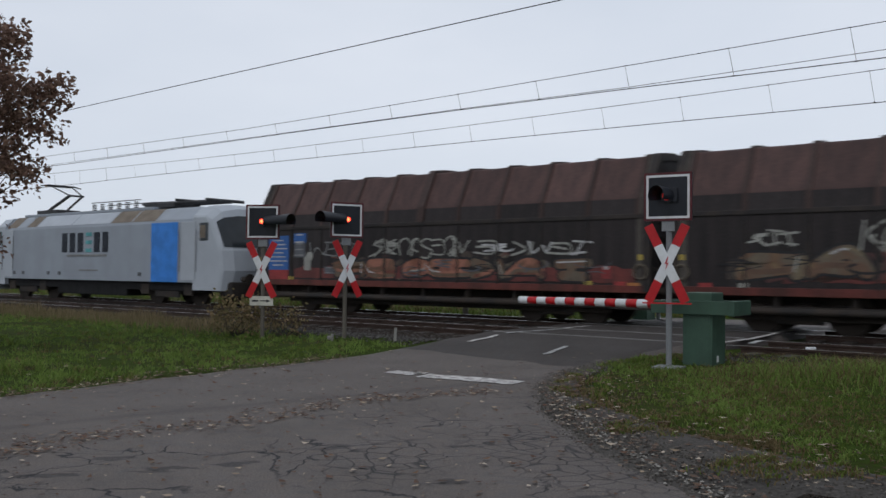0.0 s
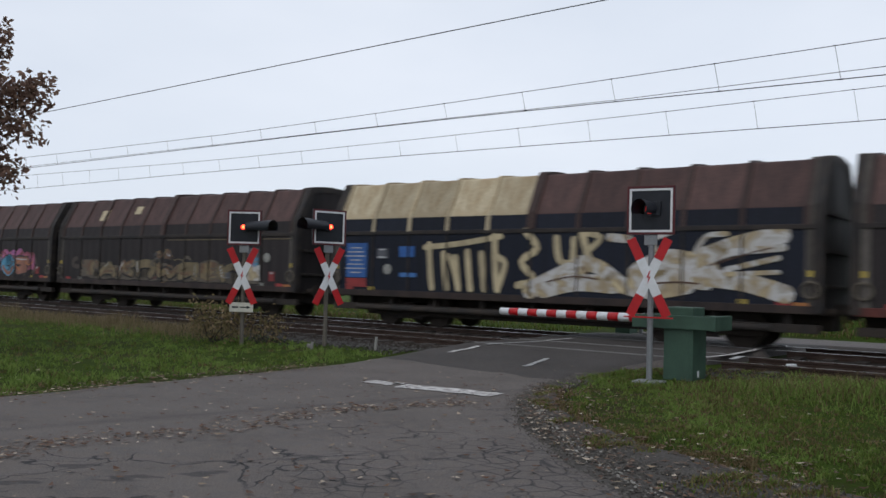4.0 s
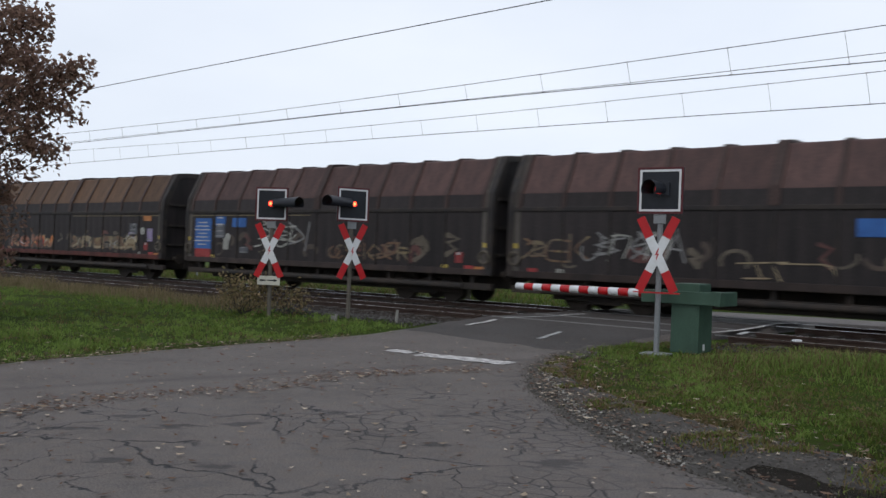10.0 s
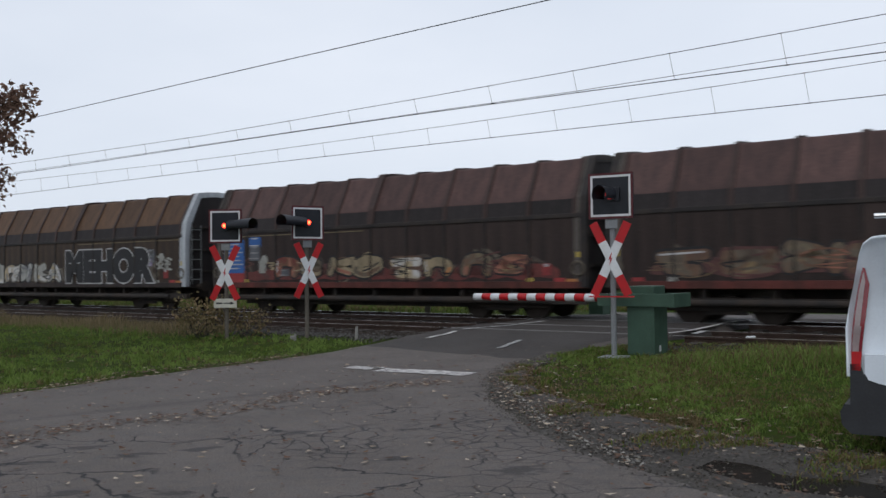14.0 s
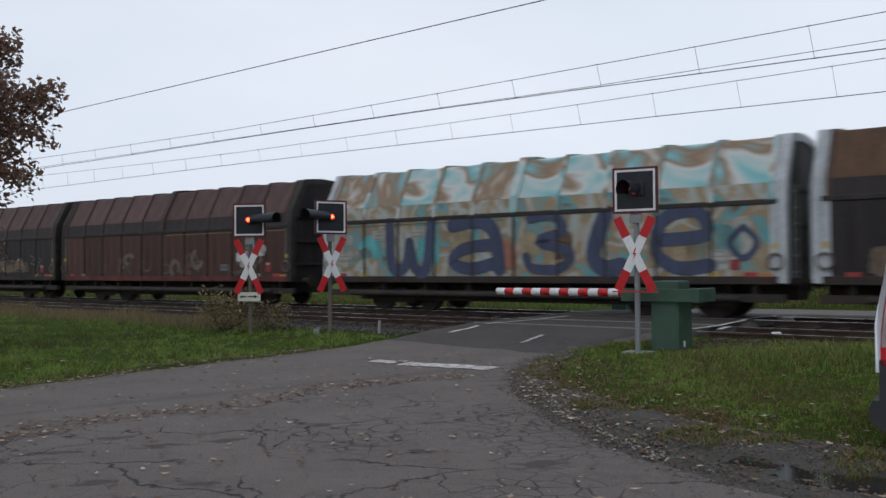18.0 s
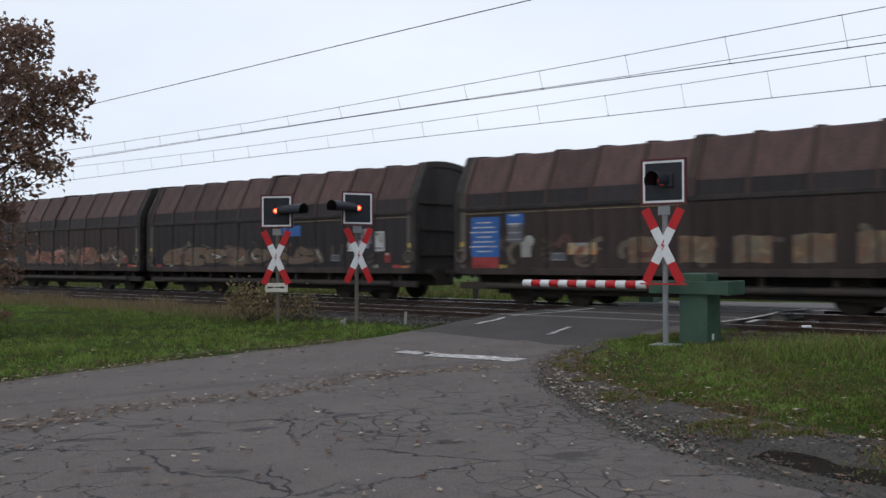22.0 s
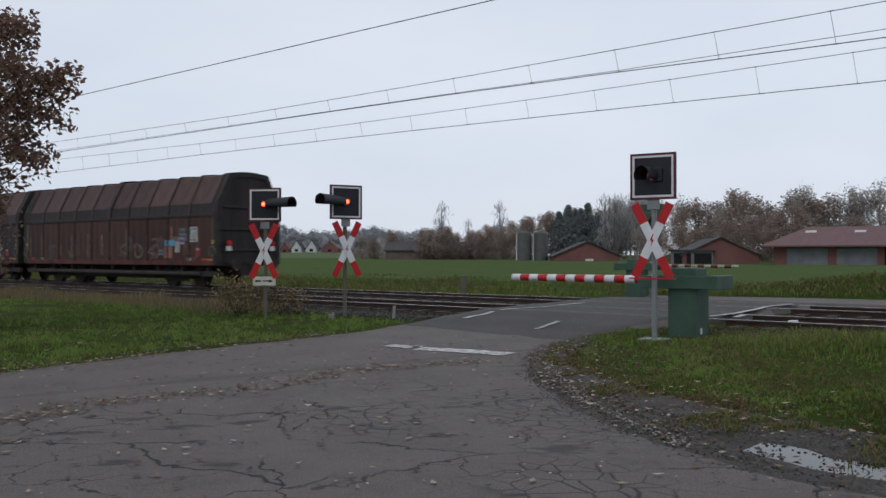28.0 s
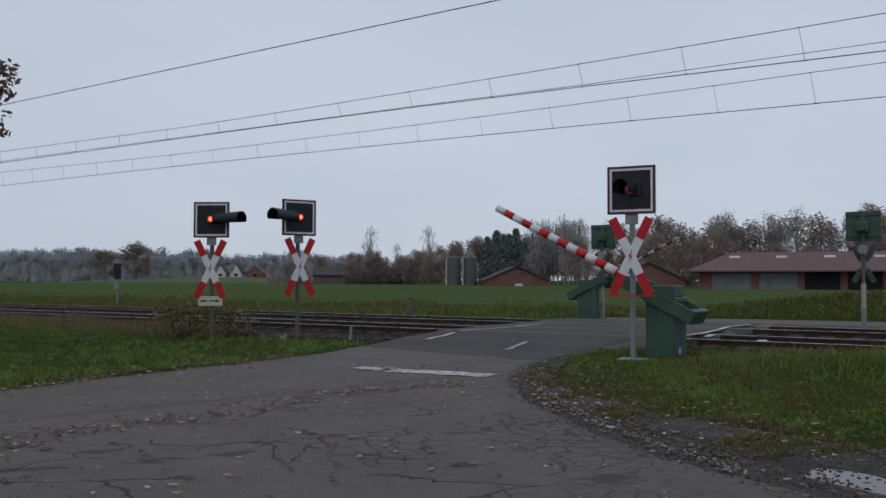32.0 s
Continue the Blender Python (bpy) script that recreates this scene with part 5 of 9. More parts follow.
def wagon(k, side, roof, sill, label, pale=False, roof2=None):
    lead = k % 2 == 1
    w = root("freight_wagon", TR, label, "freight wagon", "wagons of the freight train")
    for i in range(10):
        x = -HALF + CAP + BAY * (i + 0.5)
        skin = roof2 if roof2 and i < 5 else roof
        piece("roof_bay", w, pose(x, 0, 0), ROOFS[skin], name="roof_panel")
        # dark side colour stands for the shade on the hood's upright foot
        piece("hood_skirt", w, pose(x, 0, 0), SIDES[side if side in ("blue", "navy", "teal") else "dark"])
        piece("side_panel", w, pose(x, 0, 0), SIDES[side])
    for i in range(11):
        x = -HALF + CAP + BAY * i
        piece("roof_rib", w, pose(x, 0, 0), ROOFS[roof2 if roof2 and i < 5 else ("dark" if roof in ("brown", "ochre", "dark") else roof)])
        if 0 < i < 10:
            piece("side_rib", w, pose(x, 0, 0))
    piece("roof_rib", w, pose(0, 0, 0.03) @ Matrix.Diagonal((2.2, 1.01, 1, 1)), ROOFS["dark" if roof != "teal" else roof])
    piece("cant_rail", w)
    if k % 3 != 1 or roof == "ochre":
        plate(w, -HALF / 2 if k % 2 else HALF / 2, 2.5, HALF - 0.6, 0.025, INK["khaki"], "rail_strip", "thin pale rail strip under the roof edge")
    piece("side_sill", w, None, SILLS[sill])
    for key in ("far_wall", "floor_deck", "underframe", "side_pipe"):
        piece(key, w)
    for s in (-1, 1):
        flip = pose(s * (HALF + 0.0), 0, 0, 0, 0, 0 if s > 0 else 180)
        end = piece("end_wall", w, flip, SIDES["dark"])
        piece("end_frame", end, pose(0.01, 0, 0), PALE_END if pale else RIB_DARK, "pale grey end frame" if pale else "")
        for z in (1.35, 2.1, 2.9):
            piece("end_beam", end, pose(0, 0, z))
        if pale:
            piece("ladder", end, pose(0, 0 if s > 0 else 2.1, 0))
        turn = pose(s * (HALF - CAP), 0, 0, 0, 0, 0 if s > 0 else 180)
        piece("end_hood", w, turn, PALE_END if pale else END_DULL, "pale grey rounded hood end" if pale else "dull grey-brown rounded hood end")
        piece("hand_wheel", w, pose(s * (HALF - 0.2), SIDE_Y - 0.05, 1.32))
        for y in (-0.87, 0.87):
            piece("buffer", w, flip @ pose(0.0, y, 0.86))
        piece("coupling_hook", w, flip @ pose(0, 0, 0.86))
        b = piece("bogie_frame", w, pose(s * 4.25, 0, 0))
        for a in (-0.9, 0.9):
            piece("wheelset", b, pose(a, 0, 0.455))
    # standing inscriptions: plates at the outer end of each half of a pair
    e = -1 if lead else 1
    if side not in ("teal", "blue", "navy"):
        if lead:
            plate(w, -5.95, 1.85, 0.95, 1.1, SIGN_BLUE, "information_board", "blue board with worn white writing", bars=7)
            plate(w, -4.95, 2.3, 0.55, 0.32, SIGN_BLUE, "small_blue_board", "small blue board", bars=2)
            piece("round_sign", w, pose(-4.5, SIDE_Y - 0.004, 1.72))
            plate(w, -5.95, 1.15, 0.9, 0.3, INK["red"], "red_board", "faded red board")
        else:
            piece("round_sign", w, pose(5.6, SIDE_Y - 0.004, 1.9))
            plate(w, 5.0, 2.1, 0.22, 0.18, INK["white"], "white_plate", "small white plate")
            plate(w, 4.85, 1.72, 0.42, 0.26, INK["lilac"], "pale_blue_plate", "pale blue plate", bars=2)
        plate(w, e * 4.95, 1.95, 0.5, 0.5, INK["slate"], "data_panel", "dark data panel", bars=3, ink="grey")
        plate(w, e * 4.6, 1.5, 0.3, 0.42, INK["silver"], "data_panel", "pale data panel")
        plate(w, e * 3.6, 1.3, 0.45, 0.22, INK["slate"], "data_panel", "dark data panel", bars=2, ink="grey")
    for s in (-1, 1):
        plate(w, s * (HALF - 0.17), 1.66, 0.2, 0.13, INK["yellow"], "yellow_mark", "small yellow mark")
        plate(w, s * (HALF - 0.75), 1.02, 0.3, 0.13, INK["red"], "red_mark", "small faded red mark")
        plate(w, s * (HALF - 1.6), 1.03, 0.2, 0.12, INK["yellow" if k % 2 else "silver"], "small_mark", "small pale mark on the sill")
    if side in ("dark", "brown", "rust", "ochre"):
        rnd = random.Random(900 + k)
        for ink, count in (("faded_brown", 7), ("faded_khaki", 6), ("faded_red", 4)):
            for _ in range(count):
                bm = bmesh.new()
                p = curl(rnd, rnd.uniform(-5.6, 5.8), rnd.uniform(1.25, 1.65), rnd.uniform(0.15, 0.35), rnd.uniform(0.15, 0.3), 0.1)
                ribbon(bm, p, rnd.uniform(0.05, 0.2), SIDE_Y + 0.0005 + 0.0003 * count)
                part("faded_stroke", bm, INK[ink], w)
    plate(w, HALF - 0.4, 0.98, 0.3, 0.16, INK["orange"], "orange_mark", "small orange mark")
    plate(w, HALF - 1.1, 1.3, 0.24, 0.3, INK["red"], "red_mark", "small red and white mark", bars=1)
    return w


build_shared()
WAGONS = []


def add(side, roof, sill, label, pale=False, roof2=None):
    w = wagon(len(WAGONS) + 1, side, roof, sill, label, pale, roof2)
    WAGONS.append(w)
    return w


def blue_patch(w, x, z=2.22, wide=0.95, high=0.38):
    plate(w, x, z, wide, high, SIGN_BLUE, "blue_patch", "plain blue sprayed patch")


def white_sheet(w, x, z, wide, high, label="torn white patch", ink="white", bars=0):
    plate(w, x, z, wide, high, INK[ink], "white_patch", label, bars=bars, ink="grey")


def roof_patch(w, x0, x1, ink, z0=3.2, z1=3.8):
    """A sprayed or primed field on the sloping part of the hood."""
    lean = lambda z: -1.352 + (z - 3.11) * 0.494 - 0.004
    bm = bmesh.new()
    loft(bm, [[(x, lean(z) - 0.006, z) for z in (z0, (z0 + z1) / 2, z1)] for x in (x0, (x0 + x1) / 2, x1)], caps=False)
    part("roof_patch", bm, INK[ink], w, ink + " painted patch on the roof slope")


def build_wagons():
    G = graffiti
    # 1, 2
    w = add("dark", "brown", "rust", "dark brown covered freight wagon with small grey tags")
    G(w, -4.4, -2.6, 1.7, 2.2, ["grey"], None, 3, 11, 0.08)
    G(w, -1.9, 1.6, 1.65, 2.3, ["silver"], None, 7, 15, 0.08)
    G(w, 2.0, 5.4, 1.7, 2.15, ["silver", "white"], None, 5, 12, 0.09)
    wash(w, -5.2, 6.6, 1.0, 1.42, "maroon", 13, 0.2)
    G(w, -3.4, 5.6, 1.05, 1.7, ["dust", "ember"], None, 8, 14, 0.16)
    w = add("dark", "brown", "rust", "dark brown covered freight wagon with grey tags and a blue patch")
    G(w, -5.2, -4.2, 1.85, 2.25, ["silver"], None, 3, 21, 0.08)
    G(w, -2.9, -1.3, 1.7, 2.4, ["silver"], None, 4, 25, 0.08)
    G(w, -0.2, 1.2, 1.6, 2.4, ["silver"], None, 4, 22, 0.08)
    wash(w, -4.5, 5.2, 1.05, 1.45, "maroon", 26, 0.25)
    G(w, -5.6, -2.6, 1.1, 1.9, ["moss"], "faded_brown", 3, 24, 0.2)
    G(w, -2.2, 5.0, 1.1, 1.75, ["ember", "dust"], None, 6, 23, 0.18)
    blue_patch(w, 2.3)
    white_sheet(w, 3.6, 1.55, 0.6, 0.35, "pale blue torn patch", "lilac", 2)
    # 3, 4
    w = add("dark", "brown", "rust", "dark brown covered freight wagon with orange and white graffiti")
    wash(w, 0.5, 5.9, 1.1, 1.9, "blue", 32, 0.3)
    wash(w, 4.0, 6.1, 1.1, 1.95, "purple", 34, 0.3)
    G(w, 0.9, 5.6, 1.05, 2.02, ["salmon", "candy", "orange"], None, 5, 31, 0.24)
    G(w, -3.8, 0.6, 1.1, 1.85, ["khaki", "moss"], "brown", 5, 33, 0.15)
    w = add("dark", "brown", "rust", "dark brown covered freight wagon with turquoise graffiti")
    wash(w, -5.6, -0.4, 1.5, 2.05, "red", 43, 0.3)
    G(w, -4.9, -0.5, 1.05, 2.0, ["teal", "aqua"], "blue", 5, 41, 0.26)
    G(w, -0.2, 5.0, 1.15, 1.95, ["moss", "khaki"], "faded_khaki", 6, 42, 0.2)
    wash(w, 0.0, 5.4, 1.0, 1.3, "salmon", 44, 0.2)
    white_sheet(w, 4.3, 1.95, 0.3, 0.22)
    white_sheet(w, 4.1, 1.65, 0.7, 0.2, "pale blue torn patch", "lilac")
    # 5, 6
    w = add("dark", "brown", "dark", "dark brown covered freight wagon with turquoise and pink graffiti")
    wash(w, -4.8, -1.2, 1.0, 1.8, "lilac", 54, 0.3)
    G(w, -4.5, -1.5, 1.05, 1.85, ["teal", "aqua"], None, 3, 51, 0.26)
    wash(w, -1.2, 5.6, 1.2, 2.1, "berry", 53, 0.35, 0.2)
    G(w, -0.9, 5.2, 1.05, 2.0, ["salmon", "orange", "candy", "skyblue"], None, 6, 52, 0.28)
    w = add("dark", "brown", "dark", "dark brown covered freight wagon with khaki bubble graffiti")
    wash(w, -4.6, 5.2, 1.0, 1.65, "faded_khaki", 61, 0.16, 0.0)
    G(w, -5.2, 4.6, 1.05, 1.8, ["moss", "khaki"], "faded_khaki", 9, 62, 0.26)
    G(w, -0.4, 0.6, 1.8, 2.2, ["moss"], None, 2, 64, 0.14)
    white_sheet(w, 4.9, 1.4, 0.8, 0.5, "sprayed yellow and white patch", "ivory")
    white_sheet(w, 5.0, 1.75, 0.35, 0.3, "pale blue torn patch", "skyblue")
    roof_patch(w, -4.4, -3.9, "cream", 3.3, 3.7)
    roof_patch(w, -2.2, -1.8, "cream", 3.5, 3.8)
    # 7: large cream brush lettering and cream spread shapes
    w = add("navy", "brown", "dark", "navy covered wagon, cream brush lettering, half the roof cream", roof2="cream")
    brush = [([(-3.4, 2.22), (-2.2, 2.32), (-0.9, 2.5)], 0.15)]
    for x, top in ((-3.25, 2.3), (-2.75, 2.05), (-2.35, 1.95), (-1.95, 2.1), (-1.5, 2.05), (-1.1, 2.55)):
        brush.append(([(x, top), (x + 0.05, 1.6), (x + 0.12, 1.12)], 0.19))
    brush += [([(-2.75, 2.0), (-2.5, 1.9), (-2.25, 1.2)], 0.17), ([(-1.1, 2.0), (-0.75, 1.8), (-0.95, 1.2)], 0.17), ([(-0.15, 2.62), (0.2, 2.2), (-0.25, 1.85), (0.12, 1.4), (-0.35, 1.25)], 0.19),
              ([(0.75, 2.45), (0.85, 1.9), (1.2, 1.85), (1.25, 2.4)], 0.18), ([(1.45, 2.6), (1.6, 2.1), (1.75, 1.7)], 0.19), ([(1.45, 2.58), (1.95, 2.45), (1.65, 2.15)], 0.15)]
    strokes_of(w, brush, "cream", "brush_stroke", "cream brush stroke of a letter")
    strokes_of(w, (([(0.0, 1.12), (0.8, 1.5), (1.6, 1.82)], 0.42), ([(0.4, 1.15), (1.3, 1.35), (2.3, 1.32)], 0.42), ([(1.4, 1.85), (1.9, 1.75), (2.5, 1.35)], 0.36), ([(2.4, 1.35), (3.2, 1.22), (4.1, 1.35)], 0.4),
                   ([(3.0, 1.5), (3.7, 1.8), (4.5, 1.62)], 0.75), ([(4.2, 1.9), (5.2, 2.25), (6.15, 2.46)], 0.4), ([(5.1, 2.1), (6.2, 2.2)], 0.16), ([(4.4, 1.55), (5.4, 1.45), (6.25, 1.22)], 0.4), ([(5.0, 1.72), (6.1, 1.98)], 0.12),
                   ([(5.0, 1.62), (6.1, 1.68)], 0.1), ([(3.5, 2.0), (3.25, 2.35), (3.7, 2.55)], 0.13), ([(4.3, 2.1), (4.55, 2.45), (5.0, 2.5)], 0.12), ([(2.2, 2.45), (2.7, 2.4)], 0.2)), "ivory", "cream_shape", "cream splayed sprayed shape", SIDE_Y - 0.014)
    strokes_of(w, (([(0.5, 1.35), (1.2, 1.5), (1.9, 1.45)], 0.035), ([(3.1, 1.35), (3.8, 1.42), (4.4, 1.4)], 0.04), ([(4.6, 1.8), (5.4, 2.05), (6.0, 2.2)], 0.03), ([(1.5, 1.75), (1.7, 1.45)], 0.04)), "brown", "dark_line", "thin brown contour", SIDE_Y - 0.026)
    plate(w, -5.95, 1.85, 0.8, 1.0, SIGN_BLUE, "information_board", "blue board with worn white writing", bars=7)
    plate(w, -5.95, 1.2, 0.8, 0.25, INK["red"], "red_board", "faded red board")
    plate(w, -4.05, 2.1, 0.55, 0.3, SIGN_BLUE, "blue_patch", "plain blue sprayed patch")
    plate(w, -4.0, 1.45, 0.6, 0.12, INK["blue"], "blue_patch", "plain blue sprayed patch")
    plate(w, -4.95, 2.05, 0.4, 0.3, INK["slate"], "data_panel", "dark data panel", bars=2)
    piece("round_sign", w, pose(-4.75, SIDE_Y - 0.004, 1.6))
    w = add("dark", "brown", "rust", "dark brown covered freight wagon with faint brown and mauve graffiti")
    wash(w, -4.4, -0.6, 1.05, 1.75, "faded_red", 83, 0.2)
    G(w, -4.2, -0.8, 1.1, 1.7, ["ember", "dust"], "faded_red", 4, 81, 0.24)
    wash(w, 0.3, 6.2, 1.05, 1.85, "ember", 82, 0.3)
    G(w, 0.5, 6.0, 1.1, 1.7, ["moss", "dust"], "ember", 5, 84, 0.26)
    blue_patch(w, 1.6, 2.15)
    # 9, 10
    w = add("dark", "brown", "dark", "dark brown covered freight wagon with dull grey graffiti")
    G(w, -3.5, 5.0, 1.1, 1.8, ["dust", "moss"], "faded_brown", 7, 91, 0.2)
    w = add("dark", "brown", "dark", "plain dark brown covered freight wagon with small data panels")
    G(w, -4.6, 2.0, 1.1, 1.6, ["dust"], None, 6, 101, 0.1)
    white_sheet(w, 5.4, 1.9, 0.35, 0.35)
    plate(w, 4.4, 1.6, 0.5, 0.4, INK["purple"], "sprayed_patch", "dull purple sprayed patch")
    # 11: dark piece on lilac, 12: large pale word on blue
    w = add("dark", "brown", "rust", "dark covered wagon with a large black and lilac graffiti piece")
    wash(w, -6.4, 6.5, 1.1, 2.5, "purple", 111, 0.3)
    wash(w, 3.0, 6.4, 1.3, 2.45, "lilac", 115, 0.4)
    G(w, -3.9, 6.1, 1.15, 2.5, ["slate", "black", "smoke"], "slate", 7, 112, 0.42)
    G(w, -3.8, 5.6, 1.25, 2.3, ["silver", "slate"], None, 6, 113, 0.08)
    G(w, -6.0, -4.2, 1.1, 1.5, ["orange", "salmon"], None, 3, 114, 0.12)
    white_sheet(w, 2.5, 1.75, 0.55, 0.35, "sprayed orange patch", "orange")
    blue_patch(w, -3.9, 2.3, 0.9)
    w = add("blue", "brown", "dark", "blue painted covered wagon with a large pale sprayed word")
    lettering(w, "wazte", -5.15, 1.14, 3.1, "silver", grow=0.02, stretch=1.17, spacing=1.02)
    blue_patch(w, 2.3, 2.25, 1.1, 0.45)
    G(w, 3.4, 6.2, 2.3, 2.5, ["khaki"], None, 5, 121, 0.09)
    white_sheet(w, 4.5, 1.7, 0.4, 0.3)
    piece("round_sign", w, pose(5.6, SIDE_Y - 0.004, 1.75))
    G(w, 5.2, 6.5, 1.2, 1.7, ["khaki", "sand"], None, 3, 122, 0.1)
    # 13, 14
    w = add("dark", "brown", "dark", "dark brown covered freight wagon with a blue board and faint tags")
    plate(w, -3.5, 2.15, 0.6, 0.45, INK["slate"], "sprayed_patch", "dull slate sprayed patch")
    G(w, -3.2, 3.0, 1.1, 1.75, ["dust", "moss"], None, 5, 132, 0.22)
    G(w, 2.4, 6.4, 1.15, 1.6, ["salmon", "ember"], None, 6, 131, 0.1)
    w = add("dark", "ochre", "rust", "brown covered wagon with rusty roof and faint bubble graffiti")
    G(w, -5.4, -1.4, 1.05, 1.7, ["ember", "lava"], "faded_brown", 5, 141, 0.2)
    G(w, 0.2, 5.2, 1.1, 1.7, ["moss", "sand"], "faded_khaki", 7, 142, 0.22)
    white_sheet(w, 4.9, 1.6, 0.6, 0.3, "pale torn patch", "ivory")
    white_sheet(w, 6.1, 1.75, 0.35, 0.5, "white and blue plate", "lilac", 2)
    plate(w, 5.9, 2.4, 0.5, 0.2, INK["orange"], "sprayed_patch", "small orange patch")
    # 15, 16
    w = add("dark", "brown", "dark", "dark brown covered freight wagon with thin grey tags")
    G(w, -3.0, -0.4, 1.3, 2.45, ["grey", "silver"], None, 3, 151, 0.1, 0.3)
    G(w, 0.8, 4.0, 1.1, 1.7, ["dust", "moss"], None, 6, 152, 0.12)
    blue_patch(w, -3.9, 2.25, 0.75, 0.32)
    w = add("dark", "brown", "dark", "dark brown covered wagon with faint grey scrawls, blue patch")
    G(w, -4.4, -2.0, 1.3, 2.2, ["grey", "silver"], None, 4, 161, 0.09, 0.3)
    G(w, -6.2, -4.6, 1.2, 2.0, ["moss"], None, 3, 162, 0.1)
    G(w, -0.8, 1.2, 1.0, 1.5, ["sand"], None, 2, 163, 0.06)
    blue_patch(w, 2.2, 2.2, 1.0)
    # 17, 18
    w = add("dark", "brown", "rust", "dark brown covered freight wagon with purple graffiti")
    wash(w, -4.2, -2.6, 1.1, 1.9, "moss", 175, 0.3)
    wash(w, -3.0, 6.2, 1.1, 1.75, "red", 173, 0.25)
    G(w, -3.0, 0.4, 1.1, 1.9, ["maroon", "berry", "pink"], "maroon", 5, 171, 0.26)
    G(w, 1.0, 5.6, 1.1, 1.95, ["lilac", "purple", "berry"], "purple", 5, 172, 0.28)
    blue_patch(w, -4.0, 2.3, 0.8, 0.35)
    w = add("dark", "brown", "dark", "dark brown covered freight wagon with grey bubble graffiti")
    wash(w, -6.2, -3.4, 1.0, 1.6, "lava", 183, 0.35)
    wash(w, 4.2, 6.4, 1.0, 1.6, "lava", 184, 0.35)
    G(w, -5.4, 4.6, 1.05, 1.95, ["silver", "smoke", "grey"], "faded_khaki", 10, 181, 0.3)
    blue_patch(w, 2.6, 2.25, 0.95, 0.35)
    plate(w, 5.6, 1.85, 0.5, 0.8, INK["blue"], "sprayed_patch", "blue plate with a white disc")
    # 19, 20: the pale ended pair
    w = add("ochre", "ochre", "dark", "ochre-brown covered wagon with turquoise and white graffiti", pale=True)
    for x, z, ww, h, ink in ((-6.1, 1.75, 0.8, 0.9, "sand"), (-6.1, 1.25, 0.8, 0.35, "orange"), (-4.9, 2.05, 0.6, 0.5, "orange"), (-3.9, 1.7, 0.7, 0.9, "ivory"), (-5.0, 1.35, 0.5, 0.4, "salmon")):
        white_sheet(w, x, z, ww, h, "faded orange and cream square", ink, 2)
    G(w, -4.6, -1.0, 2.0, 2.5, ["white", "silver"], None, 6, 193, 0.12)
    wash(w, -2.6, 3.4, 1.05, 1.7, "blue", 195, 0.3)
    G(w, -2.6, 3.2, 1.05, 1.95, ["skyblue", "aqua", "teal"], "blue", 6, 192, 0.3, 0.5)
    lettering(w, "KRUF", 2.2, 1.98, 0.75, "white", grow=0.1, stretch=1.3, shear=0.15)
    G(w, 3.2, 6.2, 1.05, 1.75, ["sand", "moss", "smoke"], "brown", 4, 194, 0.26)
    w = add("ochre", "ochre", "dark", "ochre-brown covered wagon with white pieces and black block letters", pale=True)
    G(w, -6.4, -0.8, 1.0, 1.85, ["silver", "ivory", "smoke"], "faded_khaki", 6, 201, 0.32)
    lettering(w, "MEHOR", -0.55, 1.12, 1.5, "black", outline="white", grow=0.16, stretch=1.03, spacing=1.06)
    G(w, 5.3, 6.2, 1.4, 2.0, ["silver"], None, 3, 202, 0.12)
    # 21, 22
    w = add("brown", "brown", "rust", "dark brown covered freight wagon with small flower-like orange graffiti")
    wash(w, -6.0, 6.2, 1.0, 1.4, "maroon", 211, 0.25)
    G(w, -4.0, 0.4, 1.1, 1.8, ["ember", "dust", "sand"], "faded_red", 5, 212, 0.22)
    G(w, 0.8, 3.0, 1.1, 1.7, ["ivory", "sand", "orange"], "brown", 3, 213, 0.3)
    G(w, 3.2, 5.4, 1.1, 1.8, ["moss", "ember"], "faded_red", 3, 214, 0.22)
    w = add("brown", "brown", "rust", "dark brown covered freight wagon with faint wide grey graffiti")
    G(w, -5.8, 2.6, 1.1, 1.85, ["dust", "ember", "moss"], "faded_red", 7, 221, 0.26)
    white_sheet(w, 5.5, 1.95, 0.4, 0.3)
    white_sheet(w, 4.6, 1.75, 0.55, 0.25, "pale blue torn patch", "lilac")
    roof_patch(w, 4.3, 5.2, "khaki", 3.15, 3.75)
    # 23, 24
    w = add("dark", "brown", "dark", "dark brown covered freight wagon with khaki and white scribbles")
    white_sheet(w, -4.2, 1.65, 0.9, 0.7, "pale sprayed patch", "lilac")
    G(w, -4.6, -0.2, 1.05, 2.05, ["moss", "khaki", "smoke"], "leafy", 4, 231, 0.28)
    G(w, 0.4, 6.4, 1.05, 2.1, ["sand", "moss", "khaki"], "leafy", 6, 232, 0.28)
    w = add("dark", "brown", "dark", "dark brown covered freight wagon with green, red and white graffiti")
    wash(w, -6.2, 6.2, 1.1, 1.85, "red", 243, 0.3)
    wash(w, 3.0, 6.3, 1.1, 2.0, "orange", 244, 0.3)
    G(w, -5.9, 5.4, 1.05, 2.0, ["green", "leafy", "green", "white"], "red", 9, 241, 0.3)
    # 25, 26
    w = add("dark", "brown", "dark", "dark brown covered freight wagon with brown graffiti")
    G(w, -3.0, 4.6, 1.1, 1.8, ["dust", "moss"], "faded_brown", 7, 251, 0.2)
    w = add("rust", "brown", "rust", "rusty brown covered freight wagon with small white patches")
    white_sheet(w, 5.4, 1.85, 0.45, 0.35)
    white_sheet(w, 4.5, 1.65, 0.5, 0.3)
    # 27: all over turquoise, 28
    w = add("teal", "teal", "dark", "covered wagon sprayed all over in turquoise, white and orange", pale=True)
    rnd = random.Random(270)
